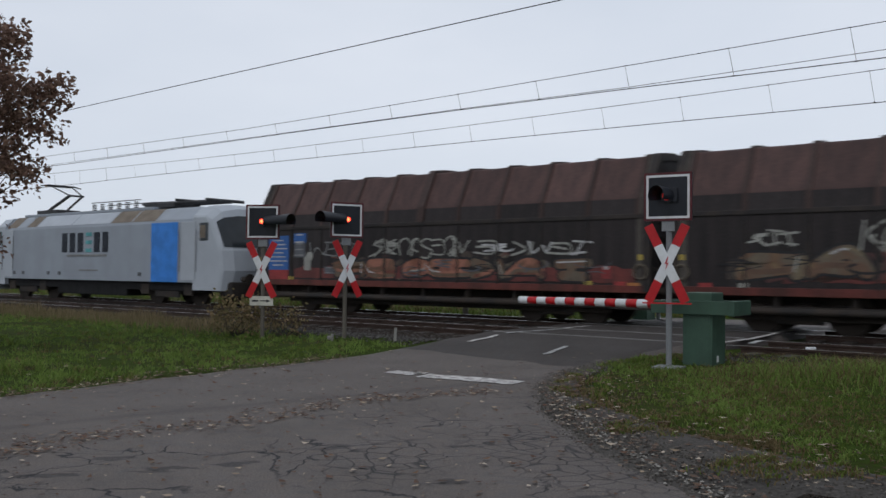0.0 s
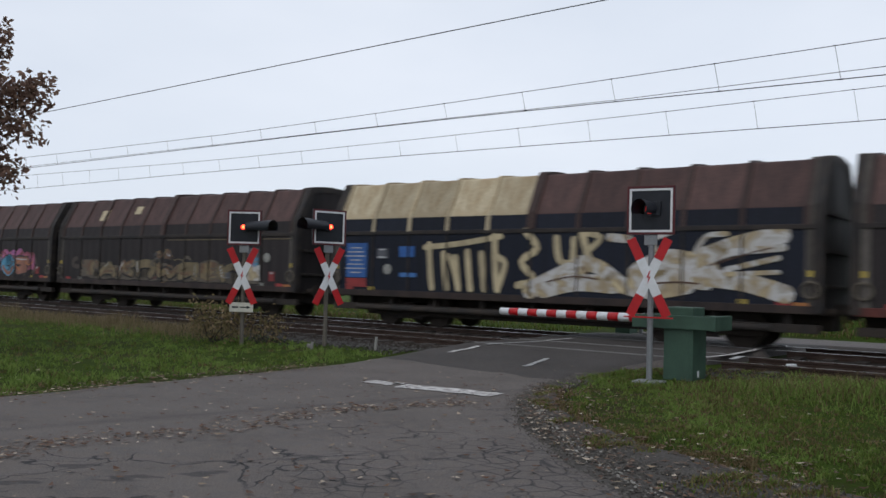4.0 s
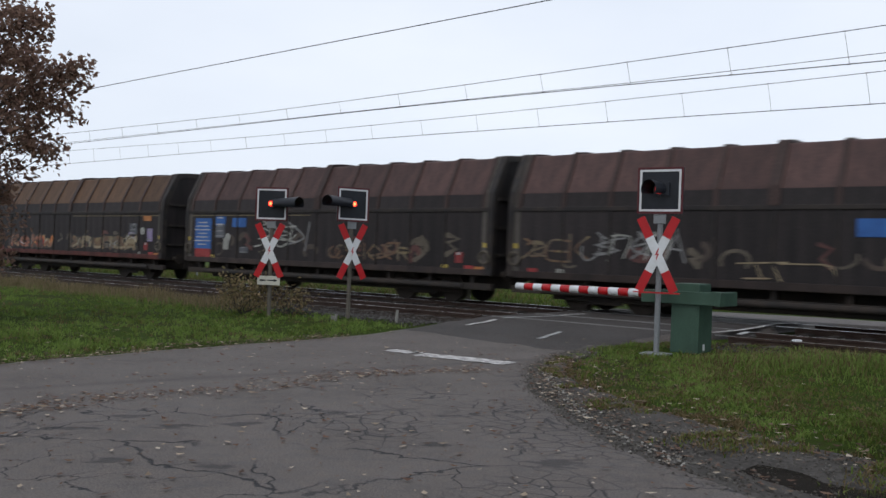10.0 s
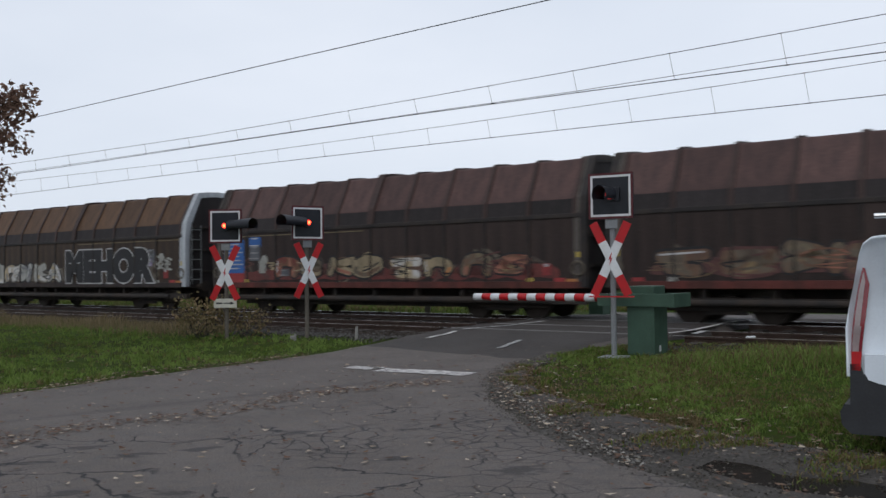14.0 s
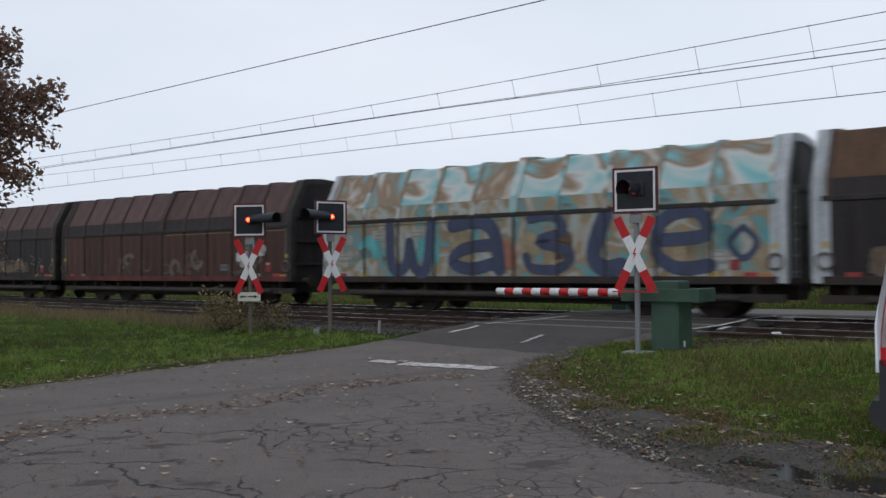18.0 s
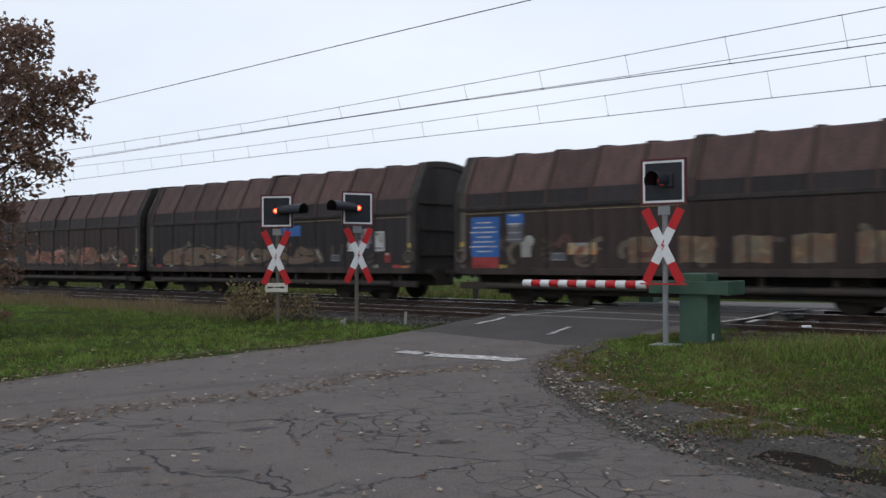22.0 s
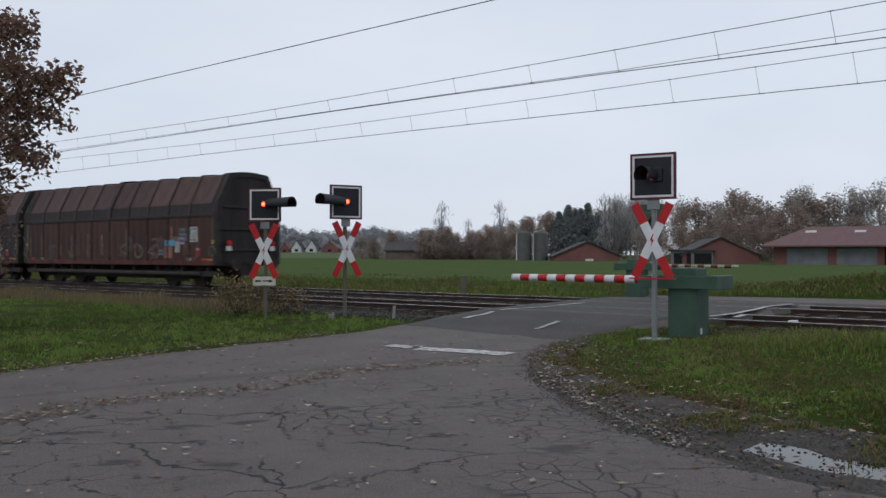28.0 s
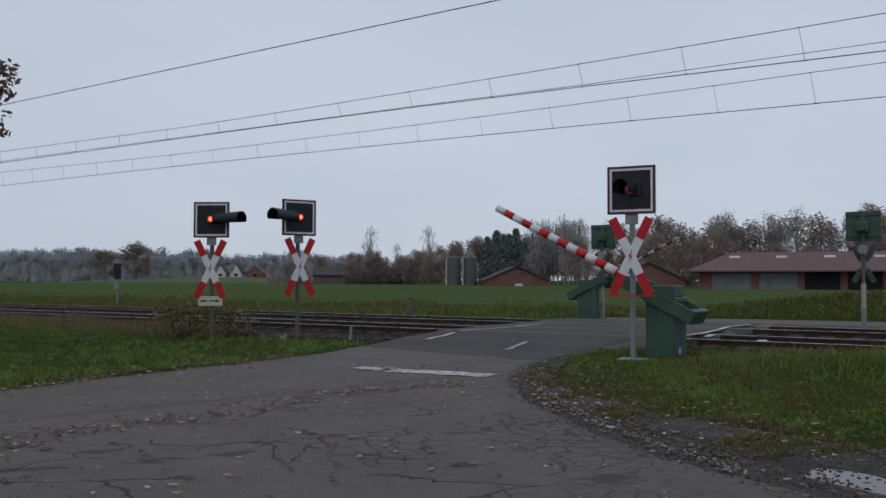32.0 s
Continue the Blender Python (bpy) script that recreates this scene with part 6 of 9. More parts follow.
    for i in range(14):
        x = rnd.uniform(-6.3, 5.6)
        wash(w, x, x + rnd.uniform(0.4, 1.1), rnd.uniform(1.05, 1.5), rnd.uniform(1.7, 2.5), rnd.choice(["salmon", "brown", "sand", "silver", "teal"]), 270 + i, 0.35)
    strokes_of(w, (([(-4.3, 2.55), (-4.25, 1.4), (-3.95, 1.15), (-3.65, 1.4), (-3.55, 1.95)], 0.34), ([(-3.55, 1.95), (-3.35, 1.25), (-2.95, 1.2), (-2.75, 2.55)], 0.34),
                   ([(-2.0, 2.4), (-1.1, 2.5), (-0.6, 2.15), (-0.45, 1.2)], 0.4), ([(-0.6, 1.85), (-1.6, 1.75), (-2.0, 1.4), (-1.4, 1.2), (-0.6, 1.35)], 0.34),
                   ([(0.5, 2.5), (1.2, 2.55), (1.5, 2.15), (0.75, 1.9), (1.7, 1.6), (1.4, 1.2), (0.6, 1.2), (0.4, 1.5)], 0.26), ([(2.7, 2.55), (2.35, 1.6), (2.6, 1.2), (3.1, 1.25)], 0.42),
                   ([(4.1, 1.85), (5.2, 1.95), (5.0, 2.5), (4.2, 2.35), (4.0, 1.6), (4.5, 1.2), (5.3, 1.25)], 0.32), ([(6.05, 2.1), (5.75, 1.75), (6.05, 1.4), (6.35, 1.75), (6.05, 2.1)], 0.14)), "navy", "sprayed_stroke", "dull dark blue wide stroke", SIDE_Y - 0.005)
    for x, z in ((-6.1, 2.1), (-6.1, 1.6), (-4.7, 2.2), (-3.2, 2.25), (5.5, 1.45)):
        white_sheet(w, x, z, 0.55, 0.3, "white data panel left clear of paint", "silver", 3)
    w = add("dark", "ochre", "dark", "dark brown covered wagon with pale ends and cream bubble graffiti", pale=True)
    G(w, -5.8, -0.6, 1.0, 1.65, ["ivory", "sand", "moss"], "faded_khaki", 7, 281, 0.26)
    G(w, -0.2, 3.6, 1.0, 1.7, ["sand", "moss"], "faded_khaki", 5, 282, 0.24)
    white_sheet(w, 4.7, 1.3, 1.0, 0.25, "torn white patch", "silver")
    piece("round_sign", w, pose(5.3, SIDE_Y - 0.004, 1.62))
    # 29, 30: white stencilled characters over coloured pieces
    w = add("dark", "brown", "dark", "dark covered wagon with white stencilled letters over coloured graffiti")
    wash(w, -6.2, 0.2, 1.0, 1.7, "moss", 291, 0.3)
    wash(w, -6.2, 3.0, 1.2, 1.95, "petrol", 295, 0.35)
    wash(w, -0.6, 5.9, 1.0, 1.8, "maroon", 293, 0.3)
    G(w, -5.4, 0.2, 1.0, 1.9, ["sand", "leafy", "orange", "ivory"], "leafy", 6, 292, 0.3)
    G(w, 0.3, 5.8, 1.0, 1.8, ["leafy", "ember", "teal", "salmon"], "slate", 5, 294, 0.28)
    for ch, x in (("S", -2.35), ("O", -0.05), ("L", 2.3), ("A", 4.5)):
        lettering(w, ch, x, 1.9, 0.9, "silver", grow=0.1)
    w = add("dark", "brown", "rust", "dark covered wagon with white stencilled characters over dull graffiti")
    for ch, x in (("T", -4.6), ("-", -1.9), ("1", 1.6), ("3", 4.7)):
        lettering(w, ch, x, 1.9, 0.9, "silver", grow=0.1)
    G(w, -5.0, 6.2, 1.0, 1.7, ["ember", "moss", "dust"], "faded_khaki", 9, 302, 0.22)
    white_sheet(w, 6.1, 1.75, 0.3, 0.25, "pale torn patch", "sand")
    # 31, 32
    w = add("brown", "brown", "dark", "dark brown covered freight wagon with rows of faint brown bubbles")
    white_sheet(w, -4.0, 1.35, 0.7, 0.25, "faded orange and pale patch", "salmon")
    G(w, -2.6, 6.0, 1.05, 1.8, ["ember", "dust"], "faded_brown", 8, 311, 0.26)
    w = add("dark", "brown", "dark", "dark brown covered wagon with faint khaki graffiti, blue patch")
    G(w, -5.8, 3.0, 1.05, 1.7, ["moss", "dust"], "faded_brown", 8, 321, 0.22)
    blue_patch(w, 1.5, 2.2, 0.9, 0.35)
    white_sheet(w, 5.5, 1.8, 0.45, 0.6, "white plate with a black disc", "white", 2)
    white_sheet(w, 4.4, 1.65, 0.45, 0.3)
    # 33, 34
    w = add("brown", "brown", "dark", "dark brown covered freight wagon with a row of dull orange panels")
    white_sheet(w, -2.9, 1.5, 0.8, 0.3, "faded red and pale blue patch", "lava", 1)
    for i in range(6):
        wash(w, -1.6 + 1.3 * i, -0.75 + 1.3 * i, 1.1, 1.75, "moss", 331 + i, 0.12, 0.0)
    w = add("dark", "brown", "rust", "dark brown covered freight wagon with red and orange graffiti")
    G(w, -5.0, -0.2, 1.1, 1.8, ["red", "maroon", "pink"], "faded_red", 6, 341, 0.2)
    wash(w, 0.2, 4.6, 1.0, 1.8, "sand", 344, 0.3)
    G(w, 0.2, 4.8, 1.05, 1.95, ["salmon", "orange", "sand"], "salmon", 5, 342, 0.3)
    G(w, 4.6, 6.3, 1.15, 1.9, ["silver", "lilac", "purple"], "purple", 3, 343, 0.2)
    # 35, 36
    w = add("dark", "brown", "dark", "dark brown covered wagon with blue-green and white-purple graffiti")
    wash(w, -5.0, 6.3, 1.2, 2.2, "moss", 353, 0.35)
    wash(w, -2.8, 1.6, 1.1, 2.0, "leafy", 355, 0.35)
    G(w, -2.2, 1.7, 1.05, 1.8, ["skyblue", "aqua", "skyblue"], "petrol", 4, 351, 0.28)
    wash(w, 1.7, 6.4, 1.1, 2.2, "pink", 354, 0.3, 0.15)
    G(w, 2.0, 6.1, 1.15, 2.05, ["silver", "white", "silver"], "lilac", 4, 352, 0.32)
    w = add("brown", "brown", "dark", "dark brown covered freight wagon with large ochre bubble shapes")
    rnd = random.Random(361)
    for i in range(14):
        x = -6.4 + 0.82 * i + rnd.uniform(-0.08, 0.08)
        wash(w, x, x + rnd.uniform(0.6, 0.95), 1.0 + rnd.uniform(0, 0.1), rnd.uniform(2.1, 2.5), rnd.choice(["ochre", "ochre", "moss", "sand"]), 361 + i, 0.1, 0.25)
        strokes_of(w, (([(x + 0.1, 2.2), (x + 0.16, 1.7), (x + 0.06, 1.15)], 0.06), ([(x + 0.3, 2.0), (x + 0.42, 1.75), (x + 0.34, 1.5)], 0.09)), "faded_brown", "sprayed_stroke", "dull brown shade line", SIDE_Y - 0.001)
    white_sheet(w, 4.5, 1.55, 0.7, 0.3, "pale blue torn patch", "lilac")
    white_sheet(w, 5.7, 1.9, 0.5, 0.5, "pale torn sticker", "sand")
    # 37, 38: pale ended pair
    w = add("brown", "ochre", "dark", "brown covered wagon with pale ends and square white sheets", pale=True)
    for x, z, ww, h in ((-6.1, 1.7, 0.75, 0.95), (-5.0, 2.1, 0.6, 0.3), (-3.5, 2.05, 0.8, 0.55), (-3.9, 1.2, 0.35, 0.2)):
        white_sheet(w, x, z, ww, h, "pale square sheet on the side", "cream", 3)
    G(w, -3.0, 5.8, 1.05, 1.75, ["dust", "ember"], "faded_brown", 8, 371, 0.26)
    w = add("brown", "cream", "dark", "brown covered wagon with orange-white graffiti, half the roof cream", pale=True, roof2="ochre")
    wash(w, -6.0, -0.2, 1.2, 1.95, "orange", 384, 0.4)
    G(w, -5.8, -0.4, 1.0, 1.8, ["salmon", "ivory", "aqua", "silver"], "salmon", 6, 381, 0.28)
    wash(w, -0.3, 6.2, 1.0, 1.8, "silver", 383, 0.15)
    G(w, -0.2, 6.1, 1.05, 1.75, ["ivory", "yellow", "silver"], "sand", 7, 382, 0.28)
    # 39, 40
    w = add("dark", "brown", "dark", "dark covered wagon with green and pale small graffiti")
    G(w, -6.0, -2.4, 1.05, 1.5, ["ivory", "silver"], None, 5, 392, 0.12)
    G(w, -1.0, 5.4, 1.05, 1.8, ["sand", "moss", "leafy", "silver"], "faded_brown", 7, 391, 0.22)
    w = add("rust", "brown", "rust", "last wagon, rusty brown with streaked panels and a tail lamp")
    white_sheet(w, 4.1, 1.65, 0.6, 0.22, "torn white and blue patch", "skyblue", 1)
    white_sheet(w, 4.0, 1.3, 0.5, 0.45, "rusty ochre patch", "salmon")
    white_sheet(w, 5.6, 1.95, 0.45, 0.55, "white plate with a dark disc", "white", 2)
    rnd = random.Random(400)
    for i in range(16):
        x = -6.4 + 0.82 * i + rnd.uniform(-0.2, 0.2)
        wash(w, x, x + rnd.uniform(0.06, 0.16), 1.05, rnd.uniform(1.6, 2.45), rnd.choice(["ember", "faded_brown", "salmon", "dust"]), 400 + i, 0.4)
    part("tail_lamp", tubes(((HALF + 0.1, -1.0, 1.62), (HALF + 0.18, -1.0, 1.62), 0.1), seg=14), SIGN_RED, w, "red and white tail lamp disc")
    part("tail_disc", boxes((HALF + 0.1, HALF + 0.16, -1.1, -0.9, 1.35, 1.52)), SIGN_WHITE, w, "white tail plate")
    part("tail_lamp", tubes(((HALF + 0.1, 1.0, 1.62), (HALF + 0.18, 1.0, 1.62), 0.1), seg=14), SIGN_RED, w, "red and white tail lamp disc")
    part("tail_disc", boxes((HALF + 0.1, HALF + 0.16, 0.9, 1.1, 1.35, 1.52)), SIGN_WHITE, w, "white tail plate")


build_wagons()


def build_loco():
    body_mat = mat("silver_white_loco_paint", (0.27, 0.3, 0.34), 0.5, scale=1.2, var=0.05, second=(0.23, 0.25, 0.28), bump=0.02, spec=0.15)
    white = mat("white_loco_cab", (0.36, 0.39, 0.43), 0.5, scale=1.5, var=0.04, second=(0.31, 0.335, 0.37), bump=0.02, spec=0.15)
    blue = mat("blue_loco_band", (0.03, 0.2, 0.62), 0.5, scale=2, var=0.06, bump=0.02)
    glass = mat("dark_glass", (0.02, 0.025, 0.03), 0.08, scale=2, var=0.05, bump=0)
    grey = mat("roof_equipment_grey", (0.035, 0.035, 0.037), 0.6, scale=3, var=0.2)
    tan = mat("dirty_roof", (0.16, 0.13, 0.1), 0.7, scale=3, var=0.2)
    black = mat("oily_black_gear", (0.009, 0.009, 0.01), 0.85, scale=3, var=0.3)
    w = root("electric_locomotive", TR, "silver-white electric locomotive with a blue band, one pantograph raised", "locomotive")
    side = [(-1.46, 0.82), (-1.465, 1.5), (-1.455, 2.98), (-1.42, 3.08), (-1.0, 3.5), (-0.9, 3.56), (0, 3.62)]
    ring = side + [(-y, z) for y, z in side[-2::-1]]
    bm = bmesh.new()
    loft(bm, [[(x, y, z) for y, z in ring] for x in (-7.0, -2, 3, 7.0)])
    part("body", bm, body_mat, w)
    # panels of the sloping roof edge, some of them brown with dirt
    for x0, x1, m in ((-6.9, -6.0, tan), (-5.9, -5.2, body_mat), (-5.1, -4.3, tan), (-4.2, -1.4, white), (-1.3, 1.5, white), (1.6, 3.0, tan), (3.1, 4.6, tan), (4.7, 6.9, body_mat)):
        bm = bmesh.new()
        loft(bm, [[(x, -1.43, 3.085), (x, -1.0, 3.515), (x, -0.9, 3.575)] for x in (x0, x1)], caps=False)
        part("roof_panel", bm, m, w, "brown dirty roof panel" if m is tan else "pale roof panel")
    for s in (-1, 1):
        bm = bmesh.new()
        secs = []
        for y, d, drop in ((-1.46, 0.42, 0.5), (-1.42, 0.3, 0.42), (-1.1, 0.08, 0.12), (-0.5, 0, 0.0), (0.5, 0, 0.0), (1.1, 0.08, 0.12), (1.42, 0.3, 0.42), (1.46, 0.42, 0.5)):
            secs.append([(s * x, y, z) for x, z in ((7.0, 0.55), (8.85 - d, 0.55), (9.0 - d, 1.25), (8.88 - d, 1.95), (8.2 - d * 0.7, 3.45 - drop), (7.8 - d * 0.3, 3.62 - drop), (7.0, 3.64 - drop))])
        loft(bm, secs, close=True)
        cab = part("cab", bm, white, w, "white driver's cab with a raked front")
        bm = bmesh.new()
        loft(bm, [[(s * (8.83 - d), y, 2.08), (s * (8.31 - d * 0.75), y, 3.2 - drop * 0.8)] for y, d, drop in ((-1.34, 0.22, 0.3), (-1.1, 0.06, 0.1), (-0.5, -0.02, 0.0), (0.5, -0.02, 0.0), (1.1, 0.06, 0.1), (1.34, 0.22, 0.3))], caps=False)
        part("windscreen", bm, glass, cab, "dark raked windscreen")
        part("side_window", boxes((s * 7.62 - 0.26, s * 7.62 + 0.26, -1.475, -1.40, 2.3, 2.95), bevel=0.04), glass, cab)
        # tan plate over the glass imitates a reflection in the cab window
        part("window_blind", boxes((s * 7.62 - 0.2, s * 7.62 + 0.1, -1.479, -1.476, 2.4, 2.85)), tan, cab, "tan painted reflection on the cab window")
        d = part("cab_door", boxes((s * 6.72 - 0.42, s * 6.72 + 0.42, -1.474, -1.43, 0.9, 3.0), bevel=0.012), white, w, "white cab door")
        part("grab_rail", tubes(((s * 6.72 - 0.5, -1.5, 1.2), (s * 6.72 - 0.5, -1.5, 2.7), 0.018), seg=6), STEEL_GREY, d)
        part("grab_rail", tubes(((s * 6.72 + 0.5, -1.5, 1.2), (s * 6.72 + 0.5, -1.5, 2.7), 0.018), seg=6), STEEL_GREY, d)
        part("skirt", boxes((s * 8.6 - 0.35, s * 8.6 + 0.35, -1.25, 1.25, 0.3, 0.86), bevel=0.08), white if s < 0 else UNDER, w)
        for y in (-0.87, 0.87):
            piece("buffer", w, pose(s * 9.05, y, 0.95, 0, 0, 0 if s > 0 else 180))
        piece("bogie_frame", w, pose(s * 5.2, 0, 0) @ Matrix.Diagonal((1.5, 1.2, 1.15, 1)))
        for a in (-1.3, 1.3):
            piece("wheelset", w, pose(s * 5.2 + a, 0, 0.545) @ Matrix.Diagonal((1.3, 1.0, 1.3, 1)))
    part("blue_band", boxes((4.45, 6.1, -1.478, -1.44, 0.82, 3.0), bevel=0.004), blue, w, "wide blue band down the side")
    part("lower_skirt", boxes((-7.2, 7.2, -1.3, 1.3, 0.5, 0.83), bevel=0.02), black, w)
    part("transformer_box", boxes((-2.6, 2.6, -1.3, 1.3, 0.24, 0.6), bevel=0.04), black, w, "black equipment box between the bogies")
    part("roof_hatch", boxes((-6.5, 3.6, -0.85, 0.85, 3.58, 3.7), bevel=0.03), body_mat, w)
    # raised plain emblem: bars in dark grey with one turquoise
    dark = mat("dark_emblem_paint", (0.03, 0.035, 0.045), 0.6, scale=3, var=0.1, spec=0.1)
    x = -2.0
    for i in range(6):
        bmat = INK["teal"] if i == 3 else dark
        bm = boxes((x, x + 0.4, -1.482, -1.45, 1.95, 2.75)) if i != 3 else boxes((x, x + 0.44, -1.482, -1.45, 2.6, 2.75), (x, x + 0.44, -1.482, -1.45, 2.28, 2.43), (x, x + 0.44, -1.482, -1.45, 1.95, 2.1))
        part("emblem_bar", bm, bmat, w, "turquoise emblem bar" if i == 3 else "dark emblem bar")
        x += 0.62
    part("writing_bar", boxes((-1.6, 1.4, -1.482, -1.45, 1.78, 1.86)), INK["grey"], w)
    part("writing_bar", boxes((-0.6, 0.8, -1.482, -1.45, 1.2, 1.25)), INK["grey"], w)
    for x in (-6.2, -5.4, -3.2, -2.3, 3.6):
        part("socket_cover", boxes((x, x + 0.2, -1.482, -1.45, 1.02, 1.16)), INK["slate"], w)
    # roof gear: insulators, bus bars and two pantographs
    for i in range(6):
        x = -1.2 + 0.62 * i
        bm = bmesh.new()
        for q in range(4):
            tube(bm, (x, -0.5, 3.74 + q * 0.07), (x, -0.5, 3.78 + q * 0.07), 0.09, seg=10)
        part("insulator", bm, grey, w)
    part("bus_bar", tubes(((-1.4, -0.5, 4.06), (2.2, -0.5, 4.06), 0.02), ((-1.4, 0.2, 4.0), (2.2, 0.2, 4.0), 0.02), seg=6), grey, w)
    fold = part("folded_pantograph", tubes(((2.4, -0.5, 3.86), (7.0, -0.25, 3.82), 0.07), ((2.4, 0.5, 3.86), (7.0, 0.25, 3.82), 0.07), ((4.9, -0.75, 3.92), (4.9, 0.75, 3.92), 0.05), ((6.9, -0.85, 3.84), (6.9, 0.85, 3.84), 0.06), ((3.4, -0.6, 3.8), (3.4, 0.6, 3.95), 0.06), seg=8), grey, w)
    part("pantograph_base", boxes((2.6, 4.6, -0.6, 0.6, 3.66, 3.84), bevel=0.03), grey, fold)
    panto = part("raised_pantograph", tubes(((-5.3, -0.4, 3.85), (-3.6, -0.3, 4.5), 0.07), ((-5.3, 0.4, 3.85), (-3.6, 0.3, 4.5), 0.05), ((-3.6, -0.3, 4.5), (-4.9, -0.5, 5.0), 0.03), ((-3.6, 0.3, 4.5), (-4.9, 0.5, 5.0), 0.03), ((-3.6, -0.35, 4.5), (-3.6, 0.35, 4.5), 0.045), seg=8), grey, w)
    part("contact_strip", tubes(((-4.9, -0.95, 4.96), (-4.9, -0.6, 5.02), 0.03), ((-4.9, -0.6, 5.02), (-4.9, 0.6, 5.02), 0.035), ((-4.9, 0.6, 5.02), (-4.9, 0.95, 4.96), 0.03), ((-5.2, -0.6, 5.0), (-5.2, 0.6, 5.0), 0.03), seg=8), grey, panto)
    part("pantograph_base", boxes((-6.0, -4.2, -0.55, 0.55, 3.74, 3.9), bevel=0.03), grey, panto)
    return w


LOCO = build_loco()


# ---- overhead wires and trackside things ----
WIRE = mat("dark_copper_wire", (0.03, 0.03, 0.032), 0.6, 0.5, scale=3, var=0.1, bump=0)


def strand(bm, pts, r):
    ring = [(r * math.cos(q), r * math.sin(q)) for q in (0, 1.257, 2.513, 3.77, 5.027)]
    loft(bm, [[(x, y + a, z + b) for a, b in ring] for x, y, z in pts], close=True)


def along(table, u):
    """The height at u, straight from entry to entry."""
    for (a, za), (b, zb) in zip(table, table[1:]):
        if u <= b:
            return za + (zb - za) * (u - a) / (b - a)
    return table[-1][1]


def catenary(n, low, high, first, step, label):
    """Contact wire, carrying wire with its slight sag, and droppers."""
    c = root("overhead_line", TR @ pose(0, n, 0), label, "overhead line", "overhead lines")
    us = [-160 + 4 * i for i in range(46)]
    part("contact_wire", strands([(u, 0, along(low, u)) for u in us], 0.0098), WIRE, c)
    part("carrying_wire", strands([(u, 0, along(high, u)) for u in us], 0.0078), WIRE, c)
    u = first + 8 * step
    while u > -75:
        z0, z1 = along(low, u), along(high, u)
        bm = tube(bmesh.new(), (0, 0, z0), (-0.1, 0, z1), 0.0042, seg=5)
        tube(bm, (-0.04, 0, z0), (0.04, 0, z0), 0.013, seg=5)
        tube(bm, (-0.13, 0, z1), (-0.07, 0, z1), 0.011, seg=5)
        part("dropper", bm, WIRE, c, at=pose(u, 0, 0))
        u -= step


def strands(pts, r):
    bm = bmesh.new()
    strand(bm, pts, r)
    return bm


def build_line():
    catenary(NEAR_TRACK, [(-160, 5.24), (-30, 5.27), (-14, 5.33), (-9.7, 5.31), (-5.4, 5.265), (-1.2, 5.21), (24, 5.16)], [(-160, 6.1), (-60, 5.9), (-30, 5.66), (-20, 5.61), (-14, 5.67), (-9.7, 5.735), (-5.4, 5.81), (-1.2, 5.89), (24, 6.5)],
             -3.23, 2.17, "dark overhead contact wire with carrying wire and droppers")
    catenary(FAR_TRACK, [(-160, 5.2), (-37.7, 5.24), (-25.8, 5.3), (-16.9, 5.29), (-9.4, 5.25), (-1.7, 5.18), (24, 5.1)], [(-160, 6.3), (-60, 6.1), (-37.7, 5.84), (-25.8, 5.71), (-16.9, 5.75), (-10.2, 5.8), (-1.7, 5.935), (24, 6.5)],
             -3.78, 2.15, "dark overhead contact wire over the far track")
    e = root("extra_line", TR @ pose(0, NEAR_TRACK - 0.05, 0), "thin second wire beside the contact wire", "overhead line", "overhead lines")
    part("wire", strands([(-120, 0, 5.4), (-30, 0, 5.31), (-12, 0, 5.33), (-7.5, 0, 5.31), (-5.3, 0, 5.335), (-1.1, 0, 5.38), (24, 0, 5.75)], 0.0065), WIRE, e)
    f = root("feeder_line", TR @ pose(0, 14.0, 0), "single dark feeder wire above the railway", "overhead line", "overhead lines")
    part("wire", strands([(u, 0, 6.41 + 0.0095 * (u + 9)) for u in range(-60, 30, 10)], 0.0105), WIRE, f)
    m = root("catenary_mast", TR @ pose(-62, 24.0, 0), "grey steel overhead line mast with a cantilever arm", "mast")
    part("post", tubes(((0, 0, -0.3), (0, 0, 7.2), 0.11), seg=10), STEEL_GREY, m)
    part("cantilever", tubes(((0, 0, 6.2), (0, -3.4, 6.2), 0.035), ((0, 0, 5.2), (0, -3.3, 6.15), 0.03), ((0, -2.4, 5.45), (0, -3.3, 5.25), 0.02), seg=8), STEEL_GREY, m)


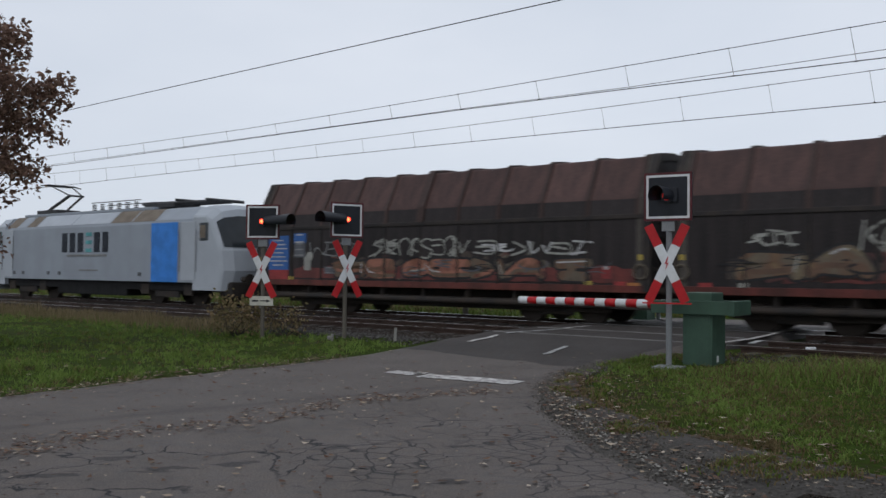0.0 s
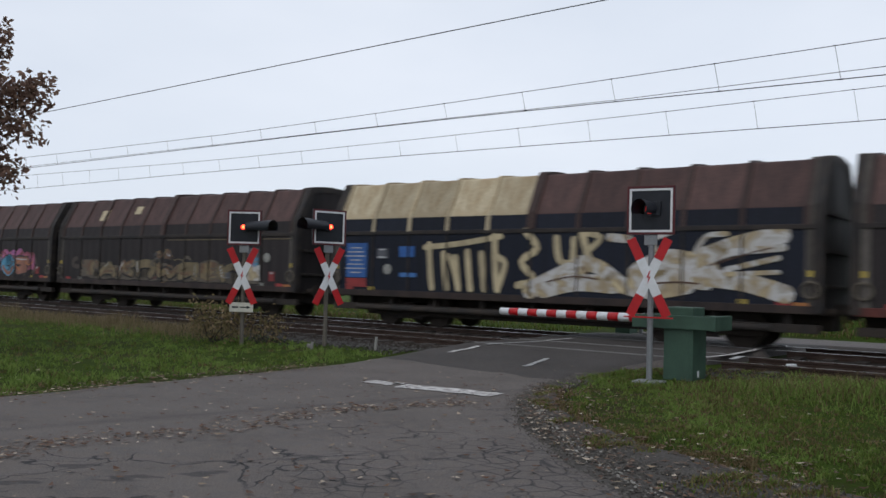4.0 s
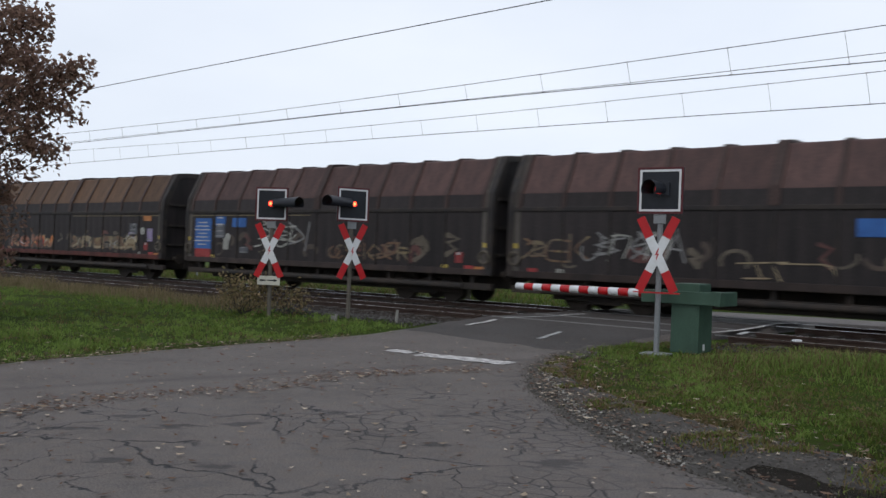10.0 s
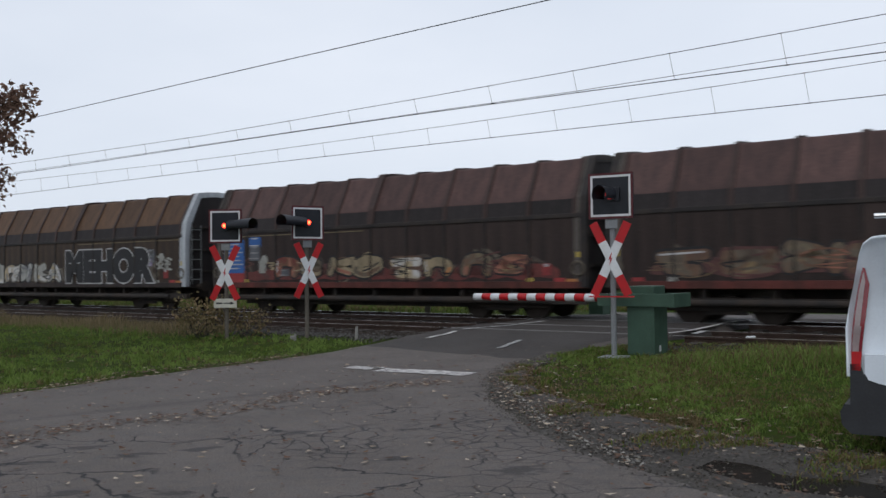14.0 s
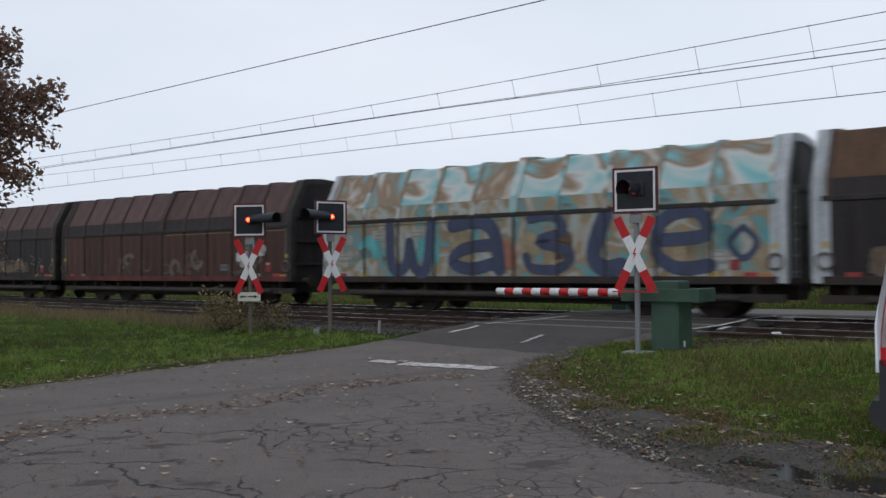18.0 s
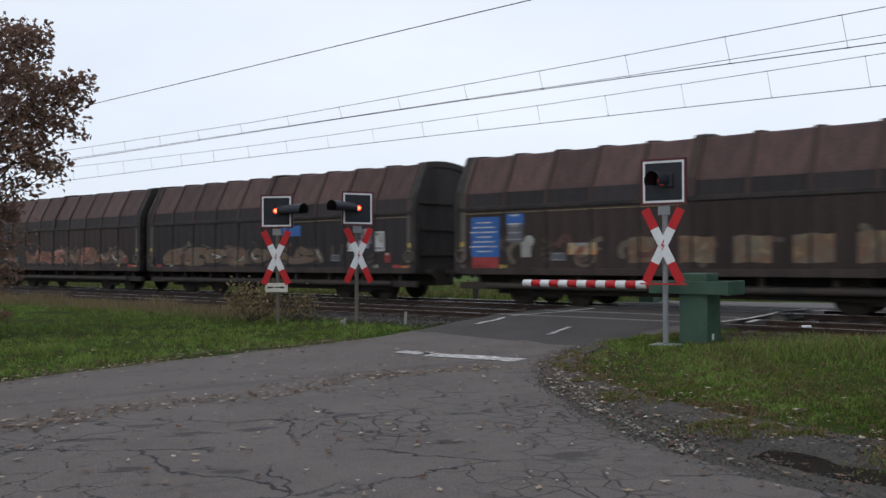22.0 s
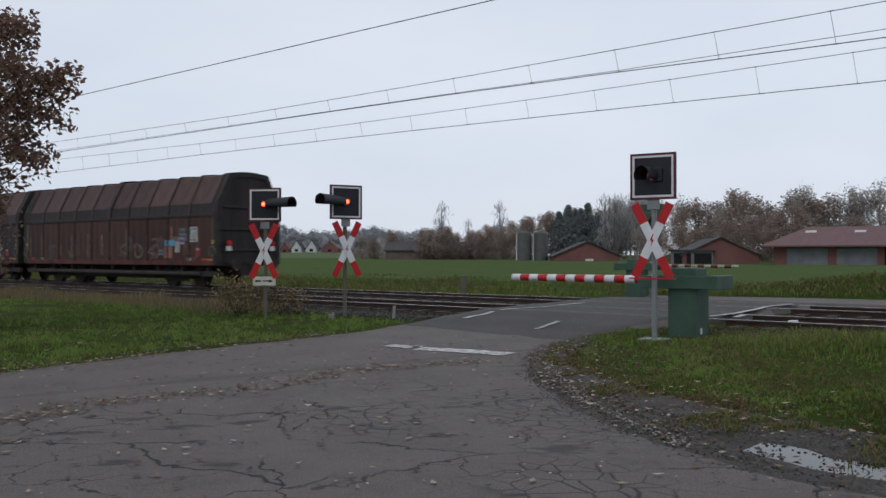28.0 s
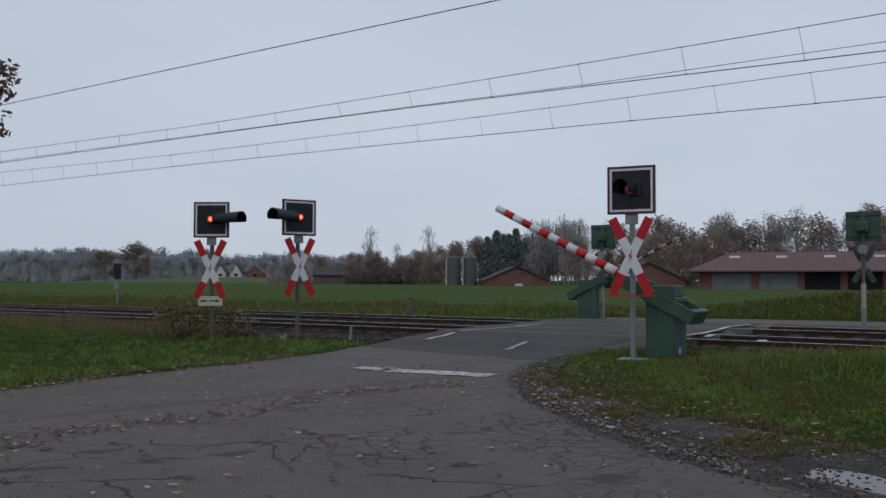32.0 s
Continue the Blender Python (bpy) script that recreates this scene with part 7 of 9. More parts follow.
def trackside():
    s = root("railway_signal", pose(-15.9, 45.2, 0), "small black colour-light railway signal on a post beyond the track", "railway signal")
    part("post", tubes(((0, 0, -0.2), (0, 0, 1.5), 0.05), seg=8), STEEL_GREY, s)
    part("signal_head", boxes((-0.17, 0.17, -0.1, 0.1, 1.3, 2.1), bevel=0.03), BLACK, s)
    part("visor", boxes((-0.1, 0.1, -0.22, -0.1, 1.85, 1.9)), BLACK, s)
    part("relay_box", boxes((-0.16, 0.1, -0.12, 0.05, 0.75, 1.05), bevel=0.02), STEEL_GREY, s)
    p = root("marker_post", pose(-0.6, 29.6, 0), "short weathered brown wooden marker post in grass", "post")
    part("shaft", boxes((-0.1, 0.1, -0.09, 0.09, -0.2, 0.66), bevel=0.02), POST_BROWN, p)
    part("cap", boxes((-0.12, 0.12, -0.11, 0.11, 0.64, 0.69), bevel=0.015), POST_BROWN, p, "flat weathered top")
    for x, y, h in ((-1.55, 17.75, 0.28), (-2.9, 18.0, 0.12)):
        p = root("peg", pose(x, y, 0.05), "small grey peg at the ballast's edge", "peg")
        part("shaft", tubes(((0, 0, -0.1), (0.02, 0, h), 0.03), seg=7), CONCRETE, p)
    for x, y, a, k in ((6.35, 16.7, 20, 0.6), (7.6, 19.9, 60, 0.6), (-2.95, 18.1, 10, 0.4)):
        b = part("white_stone", boxes((-0.16 * k, 0.16 * k, -0.07 * k, 0.07 * k, -0.05, 0.09 * k), bevel=0.04 * k), SIGN_WHITE if k > 0.5 else CONCRETE, at=pose(x, y, 0.12 if k == 1 else 0.09, 0, 0, a))
        tagged(b, "white painted stone beside the track", "stone", "white stones")


build_line()
trackside()


# ---- the parked van ----
def along_height(table, z):
    for (a, xa), (b, xb) in zip(table, table[1:]):
        if z <= b:
            return xa + (xb - xa) * (z - a) / (b - a)
    return table[-1][1]


def build_van():
    white = mat("white_van_paint", (0.66, 0.72, 0.78), 0.28, scale=1.2, var=0.03, second=(0.58, 0.635, 0.69), bump=0.0, coat=0.4, amount=0.4)
    clad = mat("dark_grey_plastic", (0.03, 0.032, 0.036), 0.6, scale=5, var=0.15)
    tyre = mat("tyre_rubber", (0.015, 0.015, 0.016), 0.85, scale=6, var=0.2)
    rim = mat("wheel_rim_grey", (0.3, 0.3, 0.31), 0.35, 0.8, scale=5, var=0.1)
    glass = mat("van_glass", (0.012, 0.014, 0.017), 0.06, scale=3, var=0.05, bump=0)
    lens_red = mat("tail_lamp_red", (0.45, 0.015, 0.02), 0.12, scale=6, var=0.1, bump=0, coat=0.8)
    lens_dark = mat("tail_lamp_dark_red", (0.2, 0.01, 0.02), 0.12, scale=6, var=0.1, bump=0, coat=0.8)
    lens_clear = mat("tail_lamp_clear", (0.3, 0.24, 0.24), 0.12, scale=8, var=0.08, bump=0.02, coat=0.8)
    alu = mat("aluminium_rack", (0.6, 0.62, 0.64), 0.35, 0.8, scale=4, var=0.08)
    v = root("parked_van", pose(3.83, 6.4, -0.13, 0, 0, -29), "white panel van with roof rack parked on the verge", "van")
    top = [(0.0, 0.72), (0.0, 1.1), (0.03, 1.28), (0.065, 1.45), (0.105, 1.68), (0.135, 1.77), (0.2, 1.82), (0.4, 1.84), (1.6, 1.86), (2.5, 1.84), (2.8, 1.76), (3.55, 1.2), (4.15, 1.02), (4.32, 0.9), (4.36, 0.72)]
    secs = []
    for y, inset in ((0.05, 0.12), (0.012, 0.05), (0.0, 0.0), (0.02, -0.02), (1.78, -0.02), (1.8, 0.0), (1.79, 0.05), (1.75, 0.12)):
        secs.append([(min(max(x, 0.0 + inset * 0.4), 4.36 - inset), y + (0.05 * max(0, z - 1.1) if y < 0.9 else -0.05 * max(0, z - 1.1)), z - (inset * 0.35 if z > 1.6 else 0)) for x, z in top])
    bm = bmesh.new()
    loft(bm, secs, close=True)
    smooth(part("body", bm, white, v))
    bm = bmesh.new()
    prism(bm, [(-0.02, 0.5), (-0.05, 0.44), (-0.04, 0.34), (0.03, 0.27), (0.48, 0.27), (0.49, 0.36), (0.53, 0.47), (0.6, 0.56), (0.6, 0.74), (0.12, 0.74), (0.1, 0.82), (0.03, 0.82), (0.025, 0.5)], -0.012, 1.81)
    part("rear_bumper", bm, clad, v, "dark grey plastic bumper and corner")
    bm = bmesh.new()
    prism(bm, [(0.135, 0.9), (0.135, 0.75), (0.16, 0.7), (0.22, 0.68), (0.34, 0.65), (0.6, 0.585), (0.62, 0.66), (0.72, 0.76), (0.85, 0.9)], -0.018, 0.06)
    part("rear_quarter", bm, white, v, "white rear quarter running down to the wheel")
    bm = bmesh.new()
    prism(bm, [(1.25, 0.72), (3.1, 0.72), (3.1, 0.3), (1.25, 0.3)], -0.008, 1.808)
    part("side_cladding", bm, clad, v)
    bm = bmesh.new()
    prism(bm, [(3.75, 0.75), (4.42, 0.72), (4.44, 0.4), (4.3, 0.28), (3.75, 0.3)], -0.01, 1.81)
    part("front_bumper", bm, clad, v)
    part("floor_pan", boxes((0.1, 4.2, 0.1, 1.7, 0.25, 0.74)), clad, v)
    # tail lamps: a tall bowed strip in three fields with a dark red rim
    edge_l = [(0.77, 0.04), (0.98, 0.04), (1.2, 0.062), (1.4, 0.092), (1.58, 0.132)]
    edge_r = [(0.77, 0.104), (0.98, 0.12), (1.2, 0.15), (1.4, 0.174), (1.52, 0.19), (1.58, 0.15)]
    lean = lambda z: 0.05 * max(0, z - 1.1)
    for y, sg in ((0.0, -1), (1.8, 1)):
        for z0, z1, in_l, in_r, m, out, label in ((0.77, 0.92, 0.0, 0.0, lens_red, 0.012, "red lens"), (0.92, 1.12, 0.008, 0.022, lens_clear, 0.012, "clear lens with silver reflector"), (1.12, 1.54, 0.012, 0.034, lens_clear, 0.012, "clear lens with silver reflector"),
                                                  (0.77, 1.58, 0.0, 0.0, lens_dark, 0.008, "dark red rim of the tail lamp")):
            bm = bmesh.new()
            secs = []
            for k in range(7):
                z = z0 + (z1 - z0) * k / 6
                x0, x1 = along_height(edge_l, z) + in_l, along_height(edge_r, z) - in_r
                x1 = max(x1, x0 + 0.004)
                yy = y + sg * out - sg * lean(z)
                secs.append([(x0, yy, z), (x1, yy, z), (x1, yy - sg * 0.05, z), (x0, yy - sg * 0.05, z)])
            loft(bm, secs, close=True)
            part("tail_lamp", bm, m, v, label)
    # pressed panel frame on the side, slide rail and door gap
    for frame_line, thick in (([(1.9, 1.73), (0.54, 1.735), (0.39, 1.73), (0.34, 1.69), (0.32, 1.62), (0.3, 1.46), (0.32, 1.42), (0.43, 1.33), (0.5, 1.315), (1.9, 1.315)], 0.009), ([(0.43, 1.27), (0.54, 1.19), (0.6, 1.18), (1.9, 1.18)], 0.006)):
        bm = bmesh.new()
        for (ax, az), (bx, bz) in zip(frame_line, frame_line[1:]):
            tube(bm, (ax, 0.003 + lean(az), az), (bx, 0.003 + lean(bz), bz), thick, seg=6)
        part("panel_moulding", bm, white, v, "pressed edge of the side panel")
    part("slide_rail", boxes((0.57, 2.2, -0.014, 0.01, 1.08, 1.12), bevel=0.005), alu, v, "bright slide rail of the side door")
    part("rail_end", boxes((0.48, 0.58, -0.022, 0.01, 1.065, 1.13), bevel=0.012), clad, v, "black rail end cap")
    part("door_gap", boxes((1.28, 1.29, -0.004, 0.01, 0.74, 1.75)), clad, v, "dark gap of the side door")
    part("rear_window", boxes((-0.004, 0.02, 0.25, 1.55, 1.2, 1.62)), glass, v, at=pose(0.06, 0, -0.02, 0, 8, 0))
    part("windscreen", boxes((3.1, 3.14, 0.2, 1.6, 1.2, 1.75)), glass, v, at=pose(0, 0, 0))
    part("side_window", boxes((2.3, 2.95, 0.03, 0.06, 1.25, 1.65)), glass, v)
    arch = lambda cx: tube(bmesh.new(), (cx, -0.02, 0.33), (cx, 0.3, 0.33), 0.41, seg=28)
    for cx in (0.92, 3.42):
        part("wheel_arch", arch(cx), clad, v, "black wheel arch")
        bm = bmesh.new()
        for i in range(3, 12):
            q0, q1 = math.pi * i / 15, math.pi * (i + 1) / 15
            vs = [(cx + r * math.cos(q), yy, 0.33 + r * math.sin(q)) for q, r, yy in ((q0, 0.41, -0.03), (q1, 0.41, -0.03), (q1, 0.53, 0.0), (q0, 0.53, 0.0))]
            bm.faces.new([bm.verts.new(p) for p in vs])
        smooth(part("arch_flare", bm, white, v, "rounded white flare over the wheel"))
        for y in (0.02, 1.58):
            wheel = part("wheel", tube(bmesh.new(), (cx, y - 0.05 if y < 1 else y, 0.33), (cx, y + 0.2, 0.33), 0.33, seg=32), tyre, v)
            part("rim", tube(bmesh.new(), (cx, y - 0.062 if y < 1 else y + 0.2, 0.33), (cx, y + 0.02 if y < 1 else y + 0.212, 0.33), 0.21, seg=24), rim, wheel)
    part("mud_flap", boxes((0.58, 0.6, 0.02, 0.22, 0.22, 0.55)), clad, v)
    rack = part("roof_rack", tubes(((0.22, 0.08, 1.99), (2.6, 0.08, 1.99), 0.02), ((0.22, 1.7, 1.99), (2.6, 1.7, 1.99), 0.02), seg=8), alu, v, "aluminium roof rack")
    for x in (0.46, 1.5, 2.4):
        part("cross_bar", tubes(((x, 0.08, 1.96), (x, 1.72, 1.96), 0.02), seg=8), alu, rack)
        for y in (0.16, 1.64):
            part("foot", boxes((x - 0.05, x + 0.05, y - 0.04, y + 0.04, 1.84, 1.98), bevel=0.01), alu, rack)
    part("gutter_rail", boxes((0.32, 2.6, 0.05, 0.1, 1.83, 1.875), bevel=0.008), white, v)
    part("aerial", tubes(((0.75, 0.5, 1.86), (0.66, 0.5, 2.12), 0.012), seg=6), clad, v)


build_van()


# ---- trees and shrubs ----
def leaf_material(name, colours, rough=0.8, thin=0.0):
    m = bpy.data.materials.new(name)
    m.use_nodes = True
    nodes, links = m.node_tree.nodes, m.node_tree.links
    b = nodes["Principled BSDF"]
    b.inputs["Roughness"].default_value = rough
    b.inputs["Specular IOR Level"].default_value = 0.08
    geo = nodes.new("ShaderNodeNewGeometry")
    ramp = nodes.new("ShaderNodeValToRGB")
    cr = ramp.color_ramp
    cr.interpolation = "LINEAR"
    cr.elements[0].color, cr.elements[1].color = (*colours[0], 1), (*colours[-1], 1)
    for i, c in enumerate(colours[1:-1]):
        e = cr.elements.new((i + 1) / (len(colours) - 1))
        e.color = (*c, 1)
    links.new(geo.outputs["Random Per Island"], ramp.inputs["Fac"])
    links.new(ramp.outputs["Color"], b.inputs["Base Color"])
    if thin:
        # light passes through thin sprays
        through_light = nodes.new("ShaderNodeBsdfTranslucent")
        links.new(ramp.outputs["Color"], through_light.inputs["Color"])
        both = nodes.new("ShaderNodeMixShader")
        both.inputs["Fac"].default_value = thin
        links.new(b.outputs["BSDF"], both.inputs[1])
        links.new(through_light.outputs["BSDF"], both.inputs[2])
        links.new(both.outputs["Shader"], nodes["Material Output"].inputs["Surface"])
    return m


# grey of the far bark is lifted to imitate haze
HAZED_FAR_BARK = mat("grey_far_bark", (0.2, 0.19, 0.18), 0.95, scale=2, var=0.2)
BARK = mat("brown_grey_bark", (0.05, 0.042, 0.036), 0.95, scale=4, var=0.35, second=(0.03, 0.027, 0.024), stretch=(1, 1, 0.3), bump=0.6)
OAK_LEAF = leaf_material("brown_oak_leaves", [(0.12, 0.078, 0.064), (0.22, 0.135, 0.105), (0.16, 0.108, 0.08), (0.31, 0.195, 0.145)], 0.7, 0.45)
SHRUB_LEAF = leaf_material("brown_green_shrub_leaves", [(0.1, 0.095, 0.042), (0.21, 0.15, 0.085), (0.13, 0.115, 0.055), (0.29, 0.21, 0.125)], 0.85, 0.25)
# far leaf and twig colours are paled to stand for distance haze
HAZED_RUST_LEAF = leaf_material("rust_brown_leaves", [(0.27, 0.205, 0.17), (0.34, 0.265, 0.225), (0.31, 0.26, 0.225)], 0.9, 0.55)
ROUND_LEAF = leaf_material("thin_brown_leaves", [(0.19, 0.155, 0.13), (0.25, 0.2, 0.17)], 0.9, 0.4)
HAZED_GREY_TWIG = leaf_material("grey_brown_twigs", [(0.32, 0.315, 0.315), (0.4, 0.395, 0.395), (0.36, 0.345, 0.335)], 0.9, 0.45)
HAZED_BROWN_TWIG = leaf_material("brown_twigs", [(0.33, 0.3, 0.275), (0.38, 0.345, 0.32)], 0.9, 0.55)
# bluish pale grey paints haze into the far wood's twigs
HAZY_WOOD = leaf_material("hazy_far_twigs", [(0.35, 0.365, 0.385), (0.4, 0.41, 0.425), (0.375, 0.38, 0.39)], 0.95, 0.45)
HAZED_FIR = leaf_material("dark_fir_needles", [(0.19, 0.22, 0.22), (0.24, 0.26, 0.26)], 0.9, 0.5)


def leaf_cloud(rnd, centres, count, size, spread, flat=0.0, tilt=1.4, wide=0.3, upright=False):
    """Many small folded leaves round the given centres; a leaf is two triangles."""
    verts, faces = [], []
    for _ in range(count):
        c, r = rnd.choice(centres)
        d = Vector((rnd.gauss(0, 1), rnd.gauss(0, 1), rnd.gauss(0, 1) * (1 - flat)))
        if d.length > 2.3:
            d *= 2.3 / d.length
        p = Vector(c) + d * r * spread
        s = size * rnd.uniform(0.6, 1.3)
        q = Euler((rnd.uniform(-tilt, tilt) + (1.57 if upright else 0), rnd.uniform(-tilt, tilt), rnd.uniform(0, 6.3))).to_matrix()
        k = len(verts)
        for a in ((0, -0.5, 0), (wide, 0.0, 0.08), (0, 0.55, 0), (-wide, 0.0, 0.08)):
            verts.append(p + q @ (Vector(a) * s))
        faces.append((k, k + 1, k + 2, k + 3))
    return verts, faces


def limbs(rnd, base, targets, wander=0.12):
    """Tapering, slightly crooked limbs from the base to each target."""
    bm = bmesh.new()
    for t, r in targets:
        pts = [Vector(base)]
        n = 5
        for i in range(1, n + 1):
            f = i / n
            p = Vector(base).lerp(Vector(t), f)
            p += Vector((rnd.gauss(0, 1), rnd.gauss(0, 1), rnd.gauss(0, 0.6))) * wander * math.sin(f * math.pi) + Vector((0, 0, -0.12 * math.sin(f * math.pi)))
            pts.append(p)
        for i in range(n):
            tube(bm, pts[i], pts[i + 1], r * (1 - 0.8 * i / n), r * (1 - 0.8 * (i + 1) / n), seg=5)
    return bm


def near_oak():
    rnd = random.Random(5)
    bx, by = -9.92, 14.5
    tree = root("oak_tree", pose(bx, by, 0.0), "young oak with dry brown autumn leaves at the verge", "tree")
    part("trunk", tube(tube(bmesh.new(), (0, 0, -0.3), (0.1, 0, 2.4), 0.2, 0.15, 12), (0.1, 0, 2.4), (0.05, 0.1, 5.6), 0.15, 0.06, 10), BARK, tree)
    centres, targets = [], []
    for _ in range(92):
        a = rnd.uniform(0, 6.283)
        h = rnd.uniform(0.3, 6.2)
        env = 2.45 * math.sin(math.pi * min(1, (h + 1.2) / 7.9)) ** 0.75
        env *= (1.0 + 0.16 * math.sin(3 * a + 1.4 * h)) * (0.72 if h < 3.0 else 1.0)
        r = env * rnd.uniform(0.35, 1.0) ** 0.6
        c = (math.cos(a) * r * (0.62 if math.cos(a) > 0 else 1.0), math.sin(a) * r, h - (0.5 if h > 5.2 else 0.0))
        centres.append((c, rnd.uniform(0.22, 0.38)))
        targets.append((c, rnd.uniform(0.02, 0.045)))
    # boughs that reach out towards the road
    for x, z in ((1.45, 5.65), (1.75, 5.45), (2.05, 5.45), (2.12, 5.3), (1.65, 5.1), (1.55, 4.7), (2.05, 4.72), (2.4, 4.66), (2.7, 4.58), (2.95, 4.6), (2.72, 4.34), (2.4, 4.34), (2.0, 4.3),
                 (2.1, 3.95), (2.42, 3.96), (2.68, 3.86), (2.2, 3.5), (2.35, 3.12), (2.0, 3.2), (1.7, 2.8), (1.6, 2.3), (1.5, 1.7), (1.45, 1.2)):
        for y in (0.15, -0.4) if x < 2.6 else (0.15,):
            c = (x - 0.2 * abs(y), y + rnd.uniform(-0.15, 0.15), z)
            centres.append((c, 0.16))
            targets.append((c, 0.025))
    bm = bmesh.new()
    for t in targets:
        h = max(0.5, t[0][2] - rnd.uniform(0.5, 1.4))
        sub = limbs(rnd, (0.08, 0.03, h), [t])
        me = bpy.data.meshes.new("tmp")
        sub.to_mesh(me)
        sub.free()
        bm.from_mesh(me)
        bpy.data.meshes.remove(me)
    tagged(part("bough", bm, BARK, tree, "crooked dark boughs"), kind="stuff")
    spots = []
    for c, r in centres:
        start = Vector((0.08, 0.03, max(0.5, c[2] - 1.0)))
        for q in (0.35, 0.6):
            p = start.lerp(Vector(c), q)
            spots.append((tuple(p), rnd.uniform(0.08, 0.14)))
        for _ in range(8):
            d = Vector((rnd.gauss(0, 1), rnd.gauss(0, 1), rnd.gauss(0, 0.75))) * r * 0.85
            spots.append((tuple(Vector(c) + d), rnd.uniform(0.07, 0.13)))
    v, f = leaf_cloud(rnd, spots, 21000, 0.105, 1.0)
    crown = mesh_from("crown", v, f, OAK_LEAF)
    crown.parent = tree
    tagged(crown, "dry brown oak leaves", kind="stuff")


def shrub(x, y, z, w, h, count, seed, leaf, size, label):
    rnd = random.Random(seed)
    s = root("shrub", pose(x, y, z), label, "shrub")
    centres = [((rnd.uniform(-w, w), rnd.uniform(-w, w) * 0.5, h * rnd.uniform(0.15, 1.0)), rnd.uniform(0.1, 0.2)) for _ in range(22)]
    tagged(part("stem", limbs(rnd, (0, 0, -0.05), [(c, 0.012) for c, _ in centres], 0.06), BARK, s), kind="stuff")
    v, f = leaf_cloud(rnd, centres, count, size, 1.0)
    c = mesh_from("foliage", v, f, leaf)
    c.parent = s
    tagged(c, "small dull leaves", kind="stuff")


def tree_proto(kind, seed, height):
    """A far tree: trunk with limbs, and a crown of small sprays with gaps."""
    rnd = random.Random(seed)
    t = root("background_tree", Matrix(), "x", "tree", "trees behind the field")
    centres, targets = [], []
    if kind == "fir":
        for i in range(40):
            f = i / 40
            r = (1 - f) * height * 0.17
            a = i * 2.4
            centres.append(((math.cos(a) * r, math.sin(a) * r, height * (0.12 + 0.85 * f)), 0.25 + 0.5 * (1 - f)))
        v, fc = leaf_cloud(rnd, centres, 2600, 0.55, 0.8)
        leaf = HAZED_FIR
    else:
        wide = {"bare": 0.26, "brown": 0.36, "round": 0.5, "poplar": 0.14}[kind]
        base = {"bare": 0.22, "brown": 0.12, "round": 0.25, "poplar": 0.2}[kind]
        for i in range(46):
            a, f = rnd.uniform(0, 6.283), rnd.uniform(0, 1)
            env = math.sin(math.pi * min(1, 0.12 + f * 0.86)) ** 0.7 * wide * height
            r = env * rnd.uniform(0.3, 1.0)
            c = (math.cos(a) * r, math.sin(a) * r, height * (base + (1 - base) * f))
            centres.append((c, height * 0.04))
            targets.append((c, height * 0.0045))
        count, size = {"bare": (2300, 0.33), "brown": (3000, 0.42), "round": (4200, 0.42), "poplar": (420, 1.0)}[kind]
        twiggy = kind == "poplar"
        v, fc = leaf_cloud(rnd, centres, count, size, 1.25, 0.0, 0.6 if twiggy else 0.95, 0.045 if twiggy else 0.26, twiggy)
        leaf = {"bare": HAZED_BROWN_TWIG, "brown": HAZED_RUST_LEAF, "round": ROUND_LEAF, "poplar": HAZED_GREY_TWIG}[kind]
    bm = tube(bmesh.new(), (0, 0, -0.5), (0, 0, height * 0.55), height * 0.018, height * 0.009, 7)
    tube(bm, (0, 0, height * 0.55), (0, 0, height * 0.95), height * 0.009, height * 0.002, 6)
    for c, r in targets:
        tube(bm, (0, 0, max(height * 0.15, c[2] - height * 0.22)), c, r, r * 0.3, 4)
    part("trunk", bm, HAZED_FAR_BARK, t)
    cr = mesh_from("crown", v, fc, leaf)
    cr.parent = t
    tagged(cr, kind="stuff")
    return t


